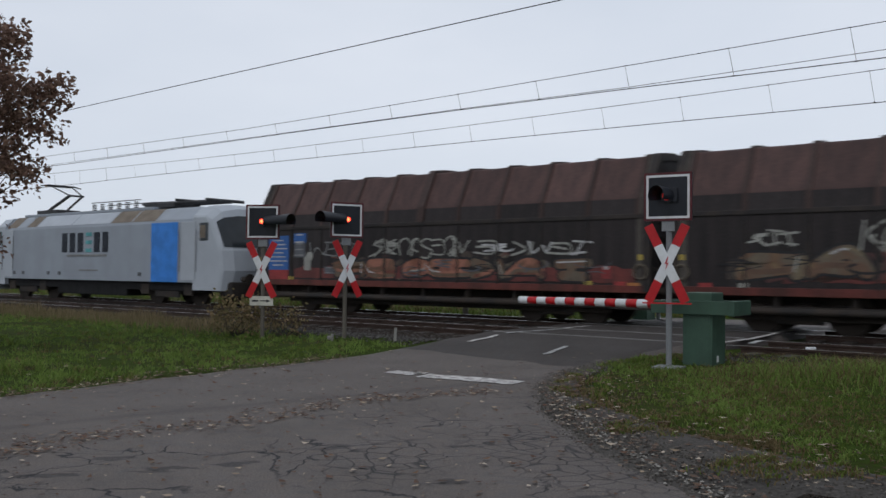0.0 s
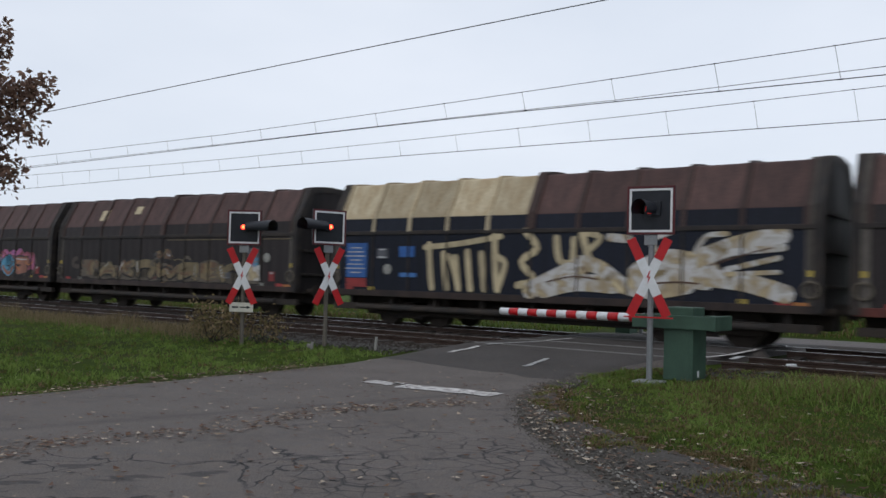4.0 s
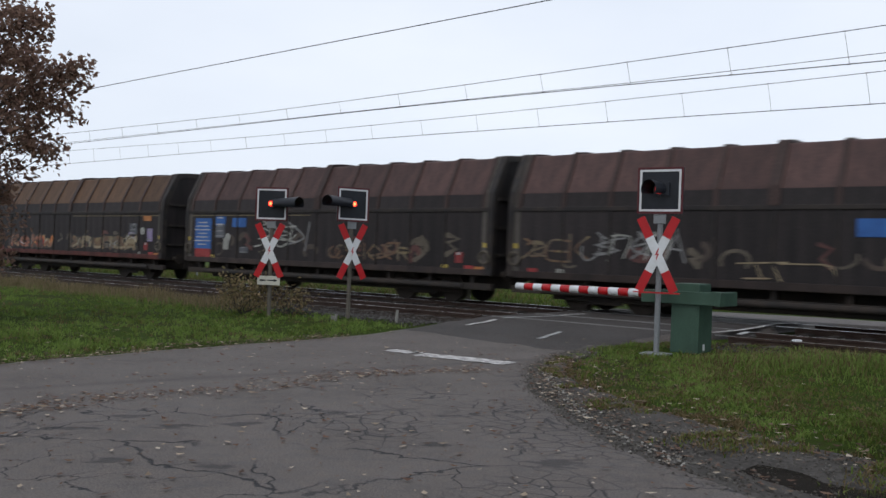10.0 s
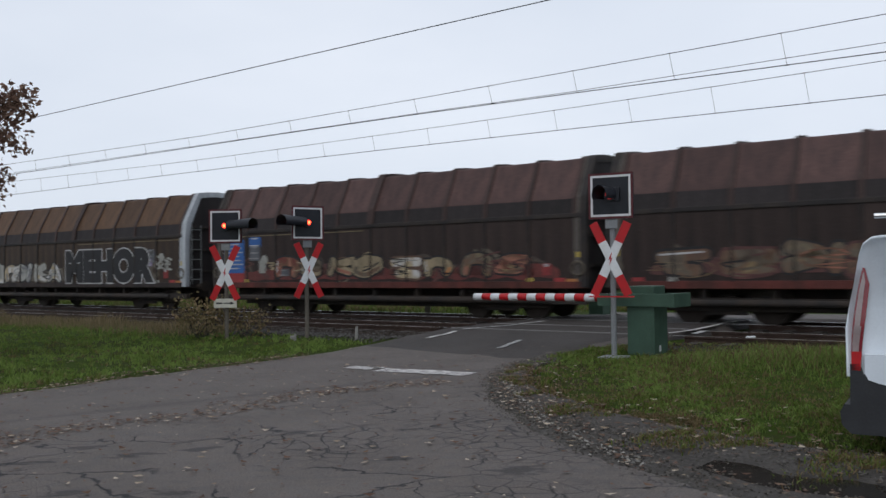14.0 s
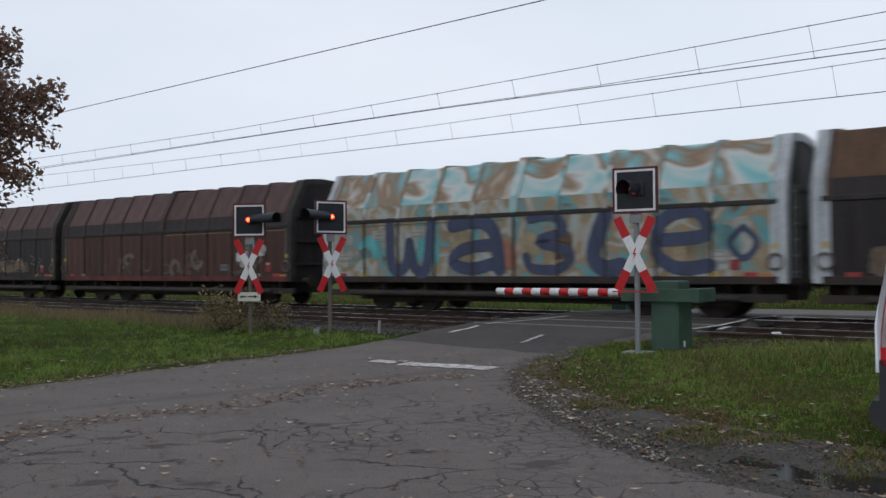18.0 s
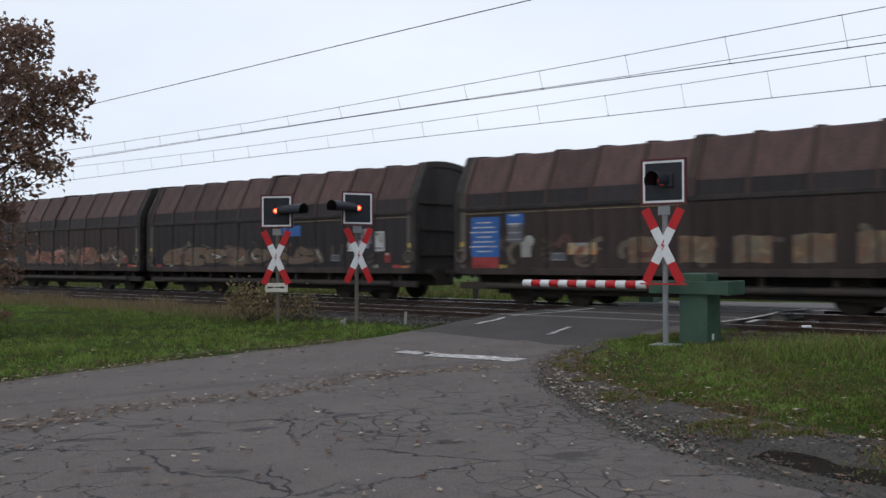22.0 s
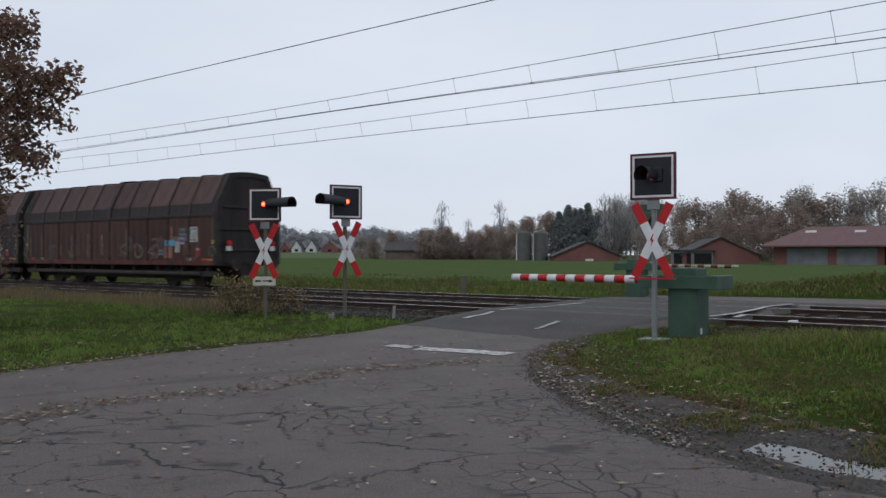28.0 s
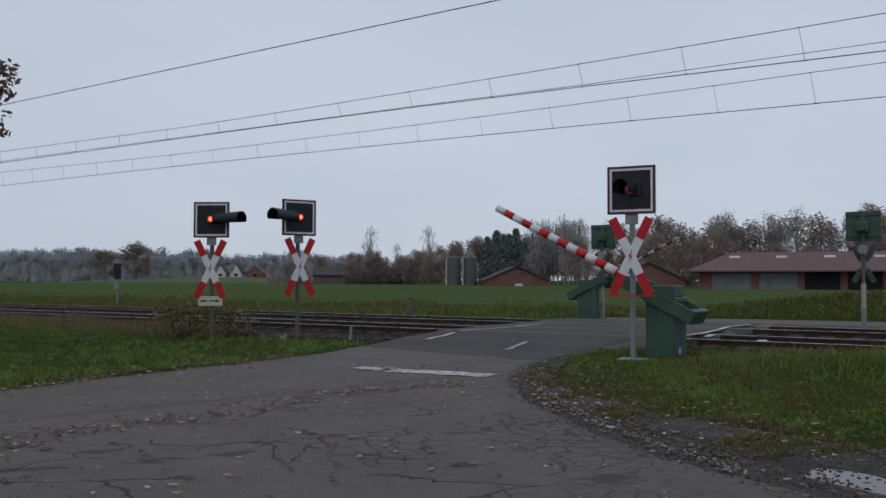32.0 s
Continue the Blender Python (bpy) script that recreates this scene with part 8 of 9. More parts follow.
def woods():
    labels = {"bare": "bare brown autumn tree behind the farm, paled for haze", "brown": "tree with brown autumn leaves, paled for haze, behind the field", "round": "broad round tree with thin brown leaves in the field", "poplar": "slim bare poplar behind the farm", "fir": "fir behind the farm, needles paled for haze"}
    protos = {}
    rnd = random.Random(77)

    def put(kind, x, y, h):
        key = (kind, rnd.randrange(3) if kind in ("bare", "brown") else 0)
        if key not in protos:
            protos[key] = tree_proto(kind, hash_of(key), 10.0)
            ob = protos[key]
        else:
            ob = copy_thing(protos[key], Matrix())
        ob.matrix_basis = pose(x, y, -0.2, 0, 0, rnd.uniform(0, 360)) @ Matrix.Diagonal((h / 10, h / 10, h / 10, 1))
        tagged(ob, labels[kind], "tree", "trees behind the field")

    # hedge-like row of brown trees in the middle distance
    for i in range(26):
        f = i / 25
        x = -36 + 42 * f + rnd.uniform(-0.8, 0.8)
        put("brown", x, (224 if not -31.5 < x < -21 else 243) + rnd.uniform(-4, 6), rnd.uniform(5.0, 8.5))
    put("poplar", -16, 240, 15.0)
    put("poplar", 0.0, 246, 15.5)
    put("poplar", -9.0, 250, 11)
    # wood behind the silos and brick barn
    for i in range(24):
        f = i / 23
        put(rnd.choice(["brown", "bare", "brown"]), -10 + 52 * f + rnd.uniform(-1.5, 1.5), 262 + rnd.uniform(-8, 14), 9 + 8 * f + rnd.uniform(-1.5, 1.5))
    for x in (16.5, 19, 21, 23.5, 25.5, 28, 31, 24, 29.5):
        put("fir", x + rnd.uniform(-0.6, 0.6), 252 + rnd.uniform(-3, 3), rnd.uniform(12, 16.5))
    for i in range(14):
        put("poplar", 29 + 1.1 * i + rnd.uniform(-0.4, 0.4), 240 + rnd.uniform(-4, 4), rnd.uniform(15.5, 18.2))
    # tall wood on the right, behind the long barn
    for i in range(34):
        f = i / 33
        put(rnd.choice(["brown", "bare", "bare"]), 33 + 62 * f + rnd.uniform(-1.5, 1.5), 172 - 32 * f + rnd.uniform(-4, 14), 11.2 + 3.4 * f + 2.6 * max(0, f - 0.6) + rnd.uniform(-2, 2))
    for i in range(12):
        put("brown", 38 + 40 * i / 11 + rnd.uniform(-1, 1), 150 - 18 * i / 11 + rnd.uniform(-2, 2), rnd.uniform(6, 9.5))
    for i in range(16):
        put("brown", 30 + 34 * i / 15 + rnd.uniform(-1, 1), 160 - 14 * i / 15 + rnd.uniform(-3, 3), rnd.uniform(4.5, 7))
    # two lone round trees
    put("round", -105.3, 286, 10.4)
    put("round", -95.2, 285, 12.8)
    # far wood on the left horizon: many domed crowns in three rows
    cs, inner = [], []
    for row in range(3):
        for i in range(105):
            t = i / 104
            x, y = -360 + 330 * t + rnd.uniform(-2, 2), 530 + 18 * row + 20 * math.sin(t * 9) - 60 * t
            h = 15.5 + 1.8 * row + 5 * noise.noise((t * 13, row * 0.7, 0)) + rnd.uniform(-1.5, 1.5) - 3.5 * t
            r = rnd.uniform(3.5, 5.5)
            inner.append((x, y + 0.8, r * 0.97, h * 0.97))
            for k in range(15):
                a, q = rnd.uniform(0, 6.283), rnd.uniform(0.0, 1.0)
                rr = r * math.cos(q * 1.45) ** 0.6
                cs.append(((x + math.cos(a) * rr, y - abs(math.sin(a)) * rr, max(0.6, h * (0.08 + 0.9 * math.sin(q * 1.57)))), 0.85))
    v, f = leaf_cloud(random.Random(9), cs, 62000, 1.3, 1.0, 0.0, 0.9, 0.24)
    # the dense inner mass of twigs under the outer sprays
    for x, y, r, h in inner:
        k = len(v)
        for j in range(5):
            q = j / 4 * 1.5
            for i in range(9):
                a = i * 6.283 / 9
                bump = 1 + 0.16 * rnd.uniform(-1, 1)
                v.append(Vector((x + math.cos(a) * r * math.cos(q) ** 0.6 * bump, y + math.sin(a) * r * math.cos(q) ** 0.6 * bump, -0.5 + h * 0.95 * math.sin(q) * bump)))
        for j in range(4):
            for i in range(9):
                f.append((k + j * 9 + i, k + j * 9 + (i + 1) % 9, k + (j + 1) * 9 + (i + 1) % 9, k + (j + 1) * 9 + i))
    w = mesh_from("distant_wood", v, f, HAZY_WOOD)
    tagged(w, "distant leafless wood on the horizon, paled for haze", "wood", kind="stuff")
    cs = [((x, 330 + 12 * math.sin(x * 0.05), 1.2 + 0.8 * math.sin(x * 0.31)), 1.3) for x in range(-60, -20, 1)]
    v, f = leaf_cloud(random.Random(10), cs, 1500, 0.8, 0.8)
    tagged(mesh_from("distant_hedge", v, f, HAZED_RUST_LEAF), "low brown hedge across the fields", "hedge", kind="stuff")


def hash_of(key):
    return sum(ord(c) for c in key[0]) * 7 + key[1]


# ---- farm buildings and houses ----
BRICK = mat("red_brick_far", (0.17, 0.08, 0.07), 0.9, scale=0.6, var=0.2, second=(0.12, 0.055, 0.05), fine=8)
ROOF_RED = mat("brown_red_sheet_roof", (0.13, 0.075, 0.075), 0.8, scale=0.4, var=0.12, second=(0.13, 0.07, 0.068), stretch=(4, 1, 1), fine=5)
ROOF_GREY = mat("dark_grey_tile_roof", (0.06, 0.055, 0.056), 0.85, scale=0.5, var=0.15, second=(0.045, 0.042, 0.042), fine=5)
# near-black colour of flat panels that stand for the shade indoors
INNER_SHADE = mat("dark_opening", (0.012, 0.012, 0.013), 0.9, var=0.1)
PLASTER = mat("white_plaster", (0.5, 0.5, 0.49), 0.9, scale=0.5, var=0.08)
SILO = mat("dark_silo_sheet", (0.1, 0.105, 0.1), 0.6, 0.3, scale=0.8, var=0.15, second=(0.075, 0.08, 0.08))


def hall(x, y, turn, length, depth, eave, ridge, wall, roof, label, openings=(), skylights=0, overhang=0.6, hip=0.0):
    """A farm hall: gabled walls, pitched roof with overhang, openings, skylights."""
    h = root("farm_building", pose(x, y, 0, 0, 0, turn), label, "farm building", "farm buildings")
    bm = bmesh.new()
    loft(bm, [[(xx, 0, -0.3), (xx, 0, eave), (xx, depth / 2, eave + 0.01 if hip and xx == 0 else ridge - 0.1), (xx, depth, eave), (xx, depth, -0.3)] for xx in ((0, hip, length) if hip else (0, length))], close=True)
    part("wall", bm, wall, h)
    t = 0.18
    for s in (0, 1):
        y0, y1 = (-overhang, depth / 2) if s == 0 else (depth + overhang, depth / 2)
        drop = overhang * (ridge - eave) / (depth / 2)
        bm = bmesh.new()
        loft(bm, [[(xx, y0, eave - drop), (xx + k, y1, ridge), (xx + k, y1, ridge + t), (xx, y0, eave - drop + t)] for xx, k in ((-overhang, hip), (length + overhang, 0))], close=True)
        r = part("roof", bm, roof, h)
        if s == 0:
            for i in range(skylights):
                xx = length * (i + 0.6) / (skylights + 0.3)
                sl = (ridge - eave) / (depth / 2)
                bm = bmesh.new()
                loft(bm, [[(xx + dx, yy, eave + sl * yy + t + 0.03) for yy in (depth * 0.3, depth * 0.37)] for dx in (0, 1.3)], caps=False)
                part("skylight", bm, PLASTER, r, "pale skylight")
    if hip:
        bm = bmesh.new()
        loft(bm, [[(-overhang, yy, eave - drop + dz), (hip - overhang, depth / 2, ridge + dz), (-overhang, depth + overhang, eave - drop + dz)] for yy, dz in ((-overhang, 0), (-overhang, t))], close=True)
        part("roof_hip", bm, roof, h)
    for x0, x1, z0, z1, m in openings:
        o = part("opening", boxes((x0, x1, -0.08, 0.06, z0, z1)), m, h)
        part("lintel", boxes((x0 - 0.15, x1 + 0.15, -0.12, 0.0, z1, z1 + 0.2)), ROOF_GREY, o)
    return h


def farm():
    grey = mat("grey_gate_sheet", (0.16, 0.17, 0.18), 0.7, scale=1, var=0.1)
    hall(34.4, 111.0, -22, 36, 15, 2.75, 4.85, BRICK, ROOF_RED, "long low brick barn with a red-brown sheet roof",
         [(1.6, 6.2, 0.0, 2.2, grey), (7.2, 11.6, 0.0, 2.2, grey), (12.4, 16.4, 0.0, 2.4, INNER_SHADE), (17.2, 21.0, 0.0, 2.4, INNER_SHADE), (22, 27, 0, 2.3, grey), (28, 34, 0, 2.3, INNER_SHADE)], 6, 1.4, 5.0)
    # brick gable hall, gable towards the crossing
    hall(35.6, 121.0, 84, 22, 10.2, 1.3, 3.7, BRICK, ROOF_GREY, "brick gabled hall with a dark tiled roof", (), 0, 0.3)
    b = root("lean_to", pose(24.0, 122.5, 0, 0, 0, -12), "open grey lean-to beside the brick hall", "farm building", "farm buildings")
    part("wall", boxes((0, 5.6, 0, 4, -0.2, 1.9)), grey, b)
    part("roof", boxes((-0.3, 5.9, -0.4, 4.3, 1.9, 2.1)), ROOF_GREY, b)
    for i in range(2):
        part("opening", boxes((0.4 + 2.7 * i, 2.7 + 2.7 * i, -0.06, 0.05, 0.1, 1.6)), INNER_SHADE, b)
    hall(23.5, 172.0, 90, 18, 12.5, 1.2, 3.9, BRICK, ROOF_GREY, "low brick gabled barn behind the field", (), 0, 0.4)
    # the shed's dark boards are lightened in colour to imitate haze
    hall(-30, 228, 0, 26, 10, 2.6, 4.6, mat("dark_boarded_wall", (0.13, 0.1, 0.092), 0.9, scale=1, var=0.2), ROOF_GREY, "long boarded shed among brown trees, paled for haze", (), 0, 0.5)
    for x in (5.4, 9.0):
        s = root("silo", pose(x, 190, 0), "dark cylindrical farm silo with pale seams", "silo", "silos")
        part("shell", tube(bmesh.new(), (0, 0, -0.3), (0, 0, 6.0), 1.55, seg=28), SILO, s)
        part("rim", tube(bmesh.new(), (0, 0, 6.0), (0, 0, 6.35), 1.62, 1.3, seg=28), SILO, s)
        part("seam", tubes(((-1.6, -0.3, 0), (-1.6, -0.3, 6.1), 0.16), seg=8), PLASTER, s, "pale vertical pipe")
    for x, y, w, h, r in ((-103.6, 437, 5.0, 4.6, ROOF_GREY), (-96.6, 440, 5.2, 4.8, ROOF_GREY), (-113, 450, 4.5, 3.8, ROOF_RED), (-88, 444, 8.5, 4.4, ROOF_RED)):
        hs = root("house", pose(x, y, 2.5), "distant white gabled house with steep roof", "house", "distant houses")
        bm = bmesh.new()
        prism(bm, [(-w / 2, -1), (w / 2, -1), (w / 2, h * 0.42), (0, h * 1.25), (-w / 2, h * 0.42)], 0, 8)
        part("wall", bm, PLASTER if r is ROOF_GREY else BRICK, hs)
        for sg in (-1, 1):
            bm = bmesh.new()
            loft(bm, [[(sg * (w / 2 + 0.5), yy, h * 0.36), (0, yy, h * 1.3), (0, yy, h * 1.36), (sg * (w / 2 + 0.5), yy, h * 0.42)] for yy in (0.3, 8.4)], close=True)
            part("roof", bm, r, hs)
        part("window", boxes((-0.9, 0.9, -0.05, 0.05, h * 0.1, h * 0.38)), INNER_SHADE, hs)
    b = root("big_bale", pose(16.6, 168, 0), "pale wrapped bale at the field's edge", "bale")
    part("wrap", boxes((0, 1.5, 0, 1.2, -0.1, 0.6), bevel=0.2), PLASTER, b)
    b = root("white_tank", pose(46.8, 107, 0), "white square tank in a cage by the barn", "tank")
    part("tank", boxes((0, 1.1, 0, 1.0, 0.0, 0.95), bevel=0.12), PLASTER, b)


near_oak()
shrub(-5.2, 18.95, 0.05, 0.6, 0.72, 950, 3, SHRUB_LEAF, 0.085, "low brown and green shrub at the foot of a signal")
shrub(-4.15, 19.1, 0.05, 0.35, 0.55, 350, 4, SHRUB_LEAF, 0.08, "low brown shrub at the track's edge")
woods()
farm()


# ---- grass, fallen leaves, stones and water ----
GRASS = leaf_material("green_grass_blades", [(0.06, 0.095, 0.018), (0.108, 0.155, 0.032), (0.078, 0.118, 0.024), (0.145, 0.18, 0.045), (0.16, 0.14, 0.06)], 0.85, 0.25)
FRESH = leaf_material("fresh_grass_blades", [(0.105, 0.175, 0.035), (0.17, 0.235, 0.06), (0.14, 0.2, 0.05)], 0.85, 0.25)
DRY = leaf_material("dry_brown_grass", [(0.14, 0.1, 0.055), (0.085, 0.066, 0.03), (0.2, 0.145, 0.085), (0.1, 0.09, 0.032)], 0.9, 0.2)
FALLEN = leaf_material("fallen_leaves", [(0.05, 0.03, 0.022), (0.11, 0.062, 0.042), (0.075, 0.046, 0.034), (0.14, 0.088, 0.058), (0.065, 0.042, 0.032), (0.26, 0.2, 0.14), (0.4, 0.34, 0.27)], 0.6)
PEBBLE = leaf_material("grey_brown_stones", [(0.035, 0.031, 0.028), (0.075, 0.068, 0.06), (0.13, 0.122, 0.11), (0.055, 0.048, 0.042)], 0.8)


def blades(rnd, spots, h0, h1, w, lean=0.5):
    """Bent grass blades: three triangles in two steps each."""
    verts, faces = [], []
    for x, y, z, k in spots:
        h = rnd.uniform(h0, h1) * k
        a = rnd.uniform(0, 6.283)
        dx, dy = math.cos(a), math.sin(a)
        l = h * rnd.uniform(0.1, lean)
        b = rnd.uniform(0, 6.283)
        sx, sy = math.cos(b) * w / 2, math.sin(b) * w / 2
        i = len(verts)
        verts += [(x - sx, y - sy, z - 0.02), (x + sx, y + sy, z - 0.02), (x + dx * l * 0.35 + sx * 0.7, y + dy * l * 0.35 + sy * 0.7, z + h * 0.6),
                  (x + dx * l * 0.35 - sx * 0.7, y + dy * l * 0.35 - sy * 0.7, z + h * 0.6), (x + dx * l, y + dy * l, z + h)]
        faces += [(i, i + 1, i + 2, i + 3), (i + 3, i + 2, i + 4)]
    return verts, faces


def verge_grass():
    rnd = random.Random(21)
    right = SOIL_LINE + [(16, 4), (16, 12), (10, 13.5), (6.4, 15.6), (5.0, 15.9), (3.7, 15.75), (2.45, 14.4), (1.75, 13.2)]
    left = [(-1.1, 17.1), (-2.2, 14.75), (-3.6, 12.75), (-4.6, 11.05), (-5.32, 9.5), (-6.7, 7.1), (-9.5, 2.6), (-16, 0), (-40, 12), xy(-52, 14.3), xy(-30, 14.3), xy(-17, 14.1), xy(-10.9, 13.5)]
    spots, bright, withered = [], [], []
    rim = resample(SOIL_LINE, 50)
    for poly, x0, x1, y0, y1, count in ((right, 1, 14, 2.5, 16.2, 125000), (left, -38, -1, 3, 42, 125000)):
        made = 0
        while made < count:
            x, y = rnd.uniform(x0, x1), rnd.uniform(y0, y1)
            d = math.hypot(x, y)
            if rnd.random() > min(1.0, (10.0 / d) ** 1.3) or not inside(x, y, poly):
                continue
            patch = noise.noise((x * 0.7, y * 0.7, 11)) + 0.5 * noise.noise((x * 2.6, y * 2.6, 4))
            if rnd.random() > 0.62 + 0.7 * patch:
                continue
            if math.hypot(x - 3.18, y - 13.75) < 0.36 or (abs(x - 3.84) < 0.45 and abs(y - 14.15) < 0.42):
                continue
            n = un(x, y)[1]
            # blades stand in small tufts
            tuft = rnd.randrange(3, 12)
            k0 = 0.65 + 0.75 * max(0, patch) * rnd.uniform(0.4, 1.4) + (0.5 if n > 12.4 else 0) * rnd.random()
            dead = 0.12 + 0.9 * max(0, noise.noise((x * 0.9, y * 0.9, 31))) + 0.6 * max(0, noise.noise((x * 0.35, y * 0.35, 37)))
            lush = 0.3 + 1.5 * noise.noise((x * 0.8, y * 0.8, 51)) + 0.6 * noise.noise((x * 3.1, y * 3.1, 57))
            if poly is left:
                k0 *= 1.3
                lush += 0.35
                dead *= 0.3
            if poly is right:
                edge = min(math.hypot(x - p.x, y - p.y) for p in rim)
                dead += 0.8 * math.exp(-(edge / 0.4) ** 2)
                k0 *= 0.9 * (1 - 0.4 * math.exp(-(edge / 0.35) ** 2))
            pick = withered if rnd.random() < dead else bright if rnd.random() < lush else spots
            k0 *= rnd.uniform(0.7, 1.35)
            for _ in range(tuft):
                px, py = x + rnd.gauss(0, 0.035), y + rnd.gauss(0, 0.035)
                pick.append((px, py, ground_z(px, py), k0))
                made += 1
    # thin withered tufts that creep over the soil towards the road
    for _ in range(2600):
        i = rnd.randrange(50)
        f = abs(rnd.gauss(0, 0.26))
        if f > 0.95 or noise.noise((rim[i].x * 2.2, rim[i].y * 2.2, 71)) < -0.15 + 0.5 * f:
            continue
        e = min((Vector((*p, 0)) for p in ROAD_RIGHT[5:12]), key=lambda q: (q - rim[i]).length)
        c = rim[i].lerp(e, f)
        for _ in range(rnd.randrange(4, 12)):
            px, py = c.x + rnd.gauss(0, 0.06), c.y + rnd.gauss(0, 0.06)
            (withered if rnd.random() < 0.6 else spots).append((px, py, road_z(px, py) - 0.01 - dip(px, py), rnd.uniform(0.5, 0.9)))
    v, f = blades(rnd, spots, 0.02, 0.08, 0.015, 2.0)
    tagged(mesh_from("verge_grass", v, f, GRASS), "short damp green grass on the road verges", "grass", kind="stuff")
    v, f = blades(rnd, bright, 0.022, 0.085, 0.015, 2.0)
    tagged(mesh_from("fresh_grass", v, f, FRESH), "fresh yellow-green grass tufts on the verges", "grass", kind="stuff")
    v, f = blades(rnd, withered, 0.02, 0.08, 0.014, 2.2)
    tagged(mesh_from("withered_grass", v, f, DRY), "withered yellow-brown grass among the green", "grass", kind="stuff")
    # taller tufts on the bank by the railway and dry grass along the ballast
    spots = []
    for _ in range(15000):
        u, n = rnd.uniform(-4.4, 14), rnd.gauss(13.5, 0.75)
        x, y = xy(u, n)
        if not inside(x, y, ROAD_OUTLINE) and math.hypot(x - 3.9, y - 14.1) > 0.7 and un(x, y)[1] < 15.2:
            spots.append((x, y, ground_z(x, y), 0.5 + 0.35 * min(1.5, max(0, u + 4.0)) + 0.7 * max(0, noise.noise((u * 0.9, n, 3)))))
    third = [q for q in spots if rnd.random() < 0.4]
    v, f = blades(rnd, third, 0.08, 0.28, 0.012, 1.2)
    tagged(mesh_from("tall_dry_grass", v, f, DRY), "taller dry grass stems on the railway bank", "grass", kind="stuff")
    v, f = blades(rnd, spots, 0.05, 0.21, 0.013, 1.6)
    tagged(mesh_from("tall_grass", v, f, FRESH), "taller tufts of green grass on the railway bank", "grass", kind="stuff")
    spots = []
    for _ in range(20000):
        u, n = rnd.uniform(-62, -15.5), min(14.8, rnd.gauss(14.0 if rnd.random() < 0.8 else 13.4, 0.4))
        x, y = xy(u, n)
        spots.append((x, y, ground_z(x, y), 0.5 + max(0, noise.noise((u * 0.6, 1, 3))) * 1.1))
    for _ in range(1500):
        u, n = rnd.uniform(-1.0, 16), rnd.gauss(14.6, 0.25)
        x, y = xy(u, n)
        spots.append((x, y, ground_z(x, y), rnd.uniform(0.3, 0.9)))
    v, f = blades(rnd, spots, 0.18, 0.5, 0.016, 0.6)
    tagged(mesh_from("dry_grass", v, f, leaf_material("tan_weeds", [(0.2, 0.155, 0.095), (0.12, 0.1, 0.05), (0.27, 0.205, 0.13), (0.13, 0.12, 0.05)], 0.9, 0.3)), "dry brown grass and weeds along the ballast", "grass", kind="stuff")
    # rough dry grass on the bank beyond the far road
    spots = []
    for _ in range(13000):
        u, n = rnd.uniform(-13, 30), rnd.uniform(29.2, 37)
        x, y = xy(u, n)
        spots.append((x, y, ground_z(x, y), 0.5 + 0.8 * max(0, noise.noise((u * 0.4, n * 0.5, 13)))))
    cut = [q for q in spots if noise.noise((q[0] * 0.3, q[1] * 0.3, 91)) + rnd.uniform(-0.3, 0.3) > 0]
    v, f = blades(rnd, cut, 0.12, 0.4, 0.05, 1.2)
    tagged(mesh_from("bank_dry_grass", v, f, DRY), "rough brown grass on the bank beyond the far road", "grass", kind="stuff")
    v, f = blades(rnd, spots, 0.1, 0.32, 0.05, 1.2)
    tagged(mesh_from("bank_grass", v, f, GRASS), "rough dark green grass on the bank beyond the far road", "grass", kind="stuff")
    # coarse grass across the railway
    spots = []
    for _ in range(52000):
        u = rnd.uniform(-120, 40)
        n = 23.6 + rnd.random() ** 1.3 * 17
        if u > -13 and n < 29.2:
            continue
        x, y = xy(u, n)
        spots.append((x, y, ground_z(x, y), 0.6 + 0.9 * max(0, noise.noise((u * 0.25, n * 0.4, 8)))))
    part_dry = [q for q in spots if noise.noise((q[0] * 0.22, q[1] * 0.22, 61)) + rnd.uniform(-0.25, 0.25) > 0.12]
    v, f = blades(rnd, part_dry, 0.08, 0.3, 0.05, 1.2)
    tagged(mesh_from("far_dry_grass", v, f, DRY), "dry brown grass patches between railway and field", "grass", kind="stuff")
    v, f = blades(rnd, spots, 0.06, 0.26, 0.05, 1.2)
    tagged(mesh_from("far_verge_grass", v, f, GRASS), "rough dark green grass between railway and field", "grass", kind="stuff")


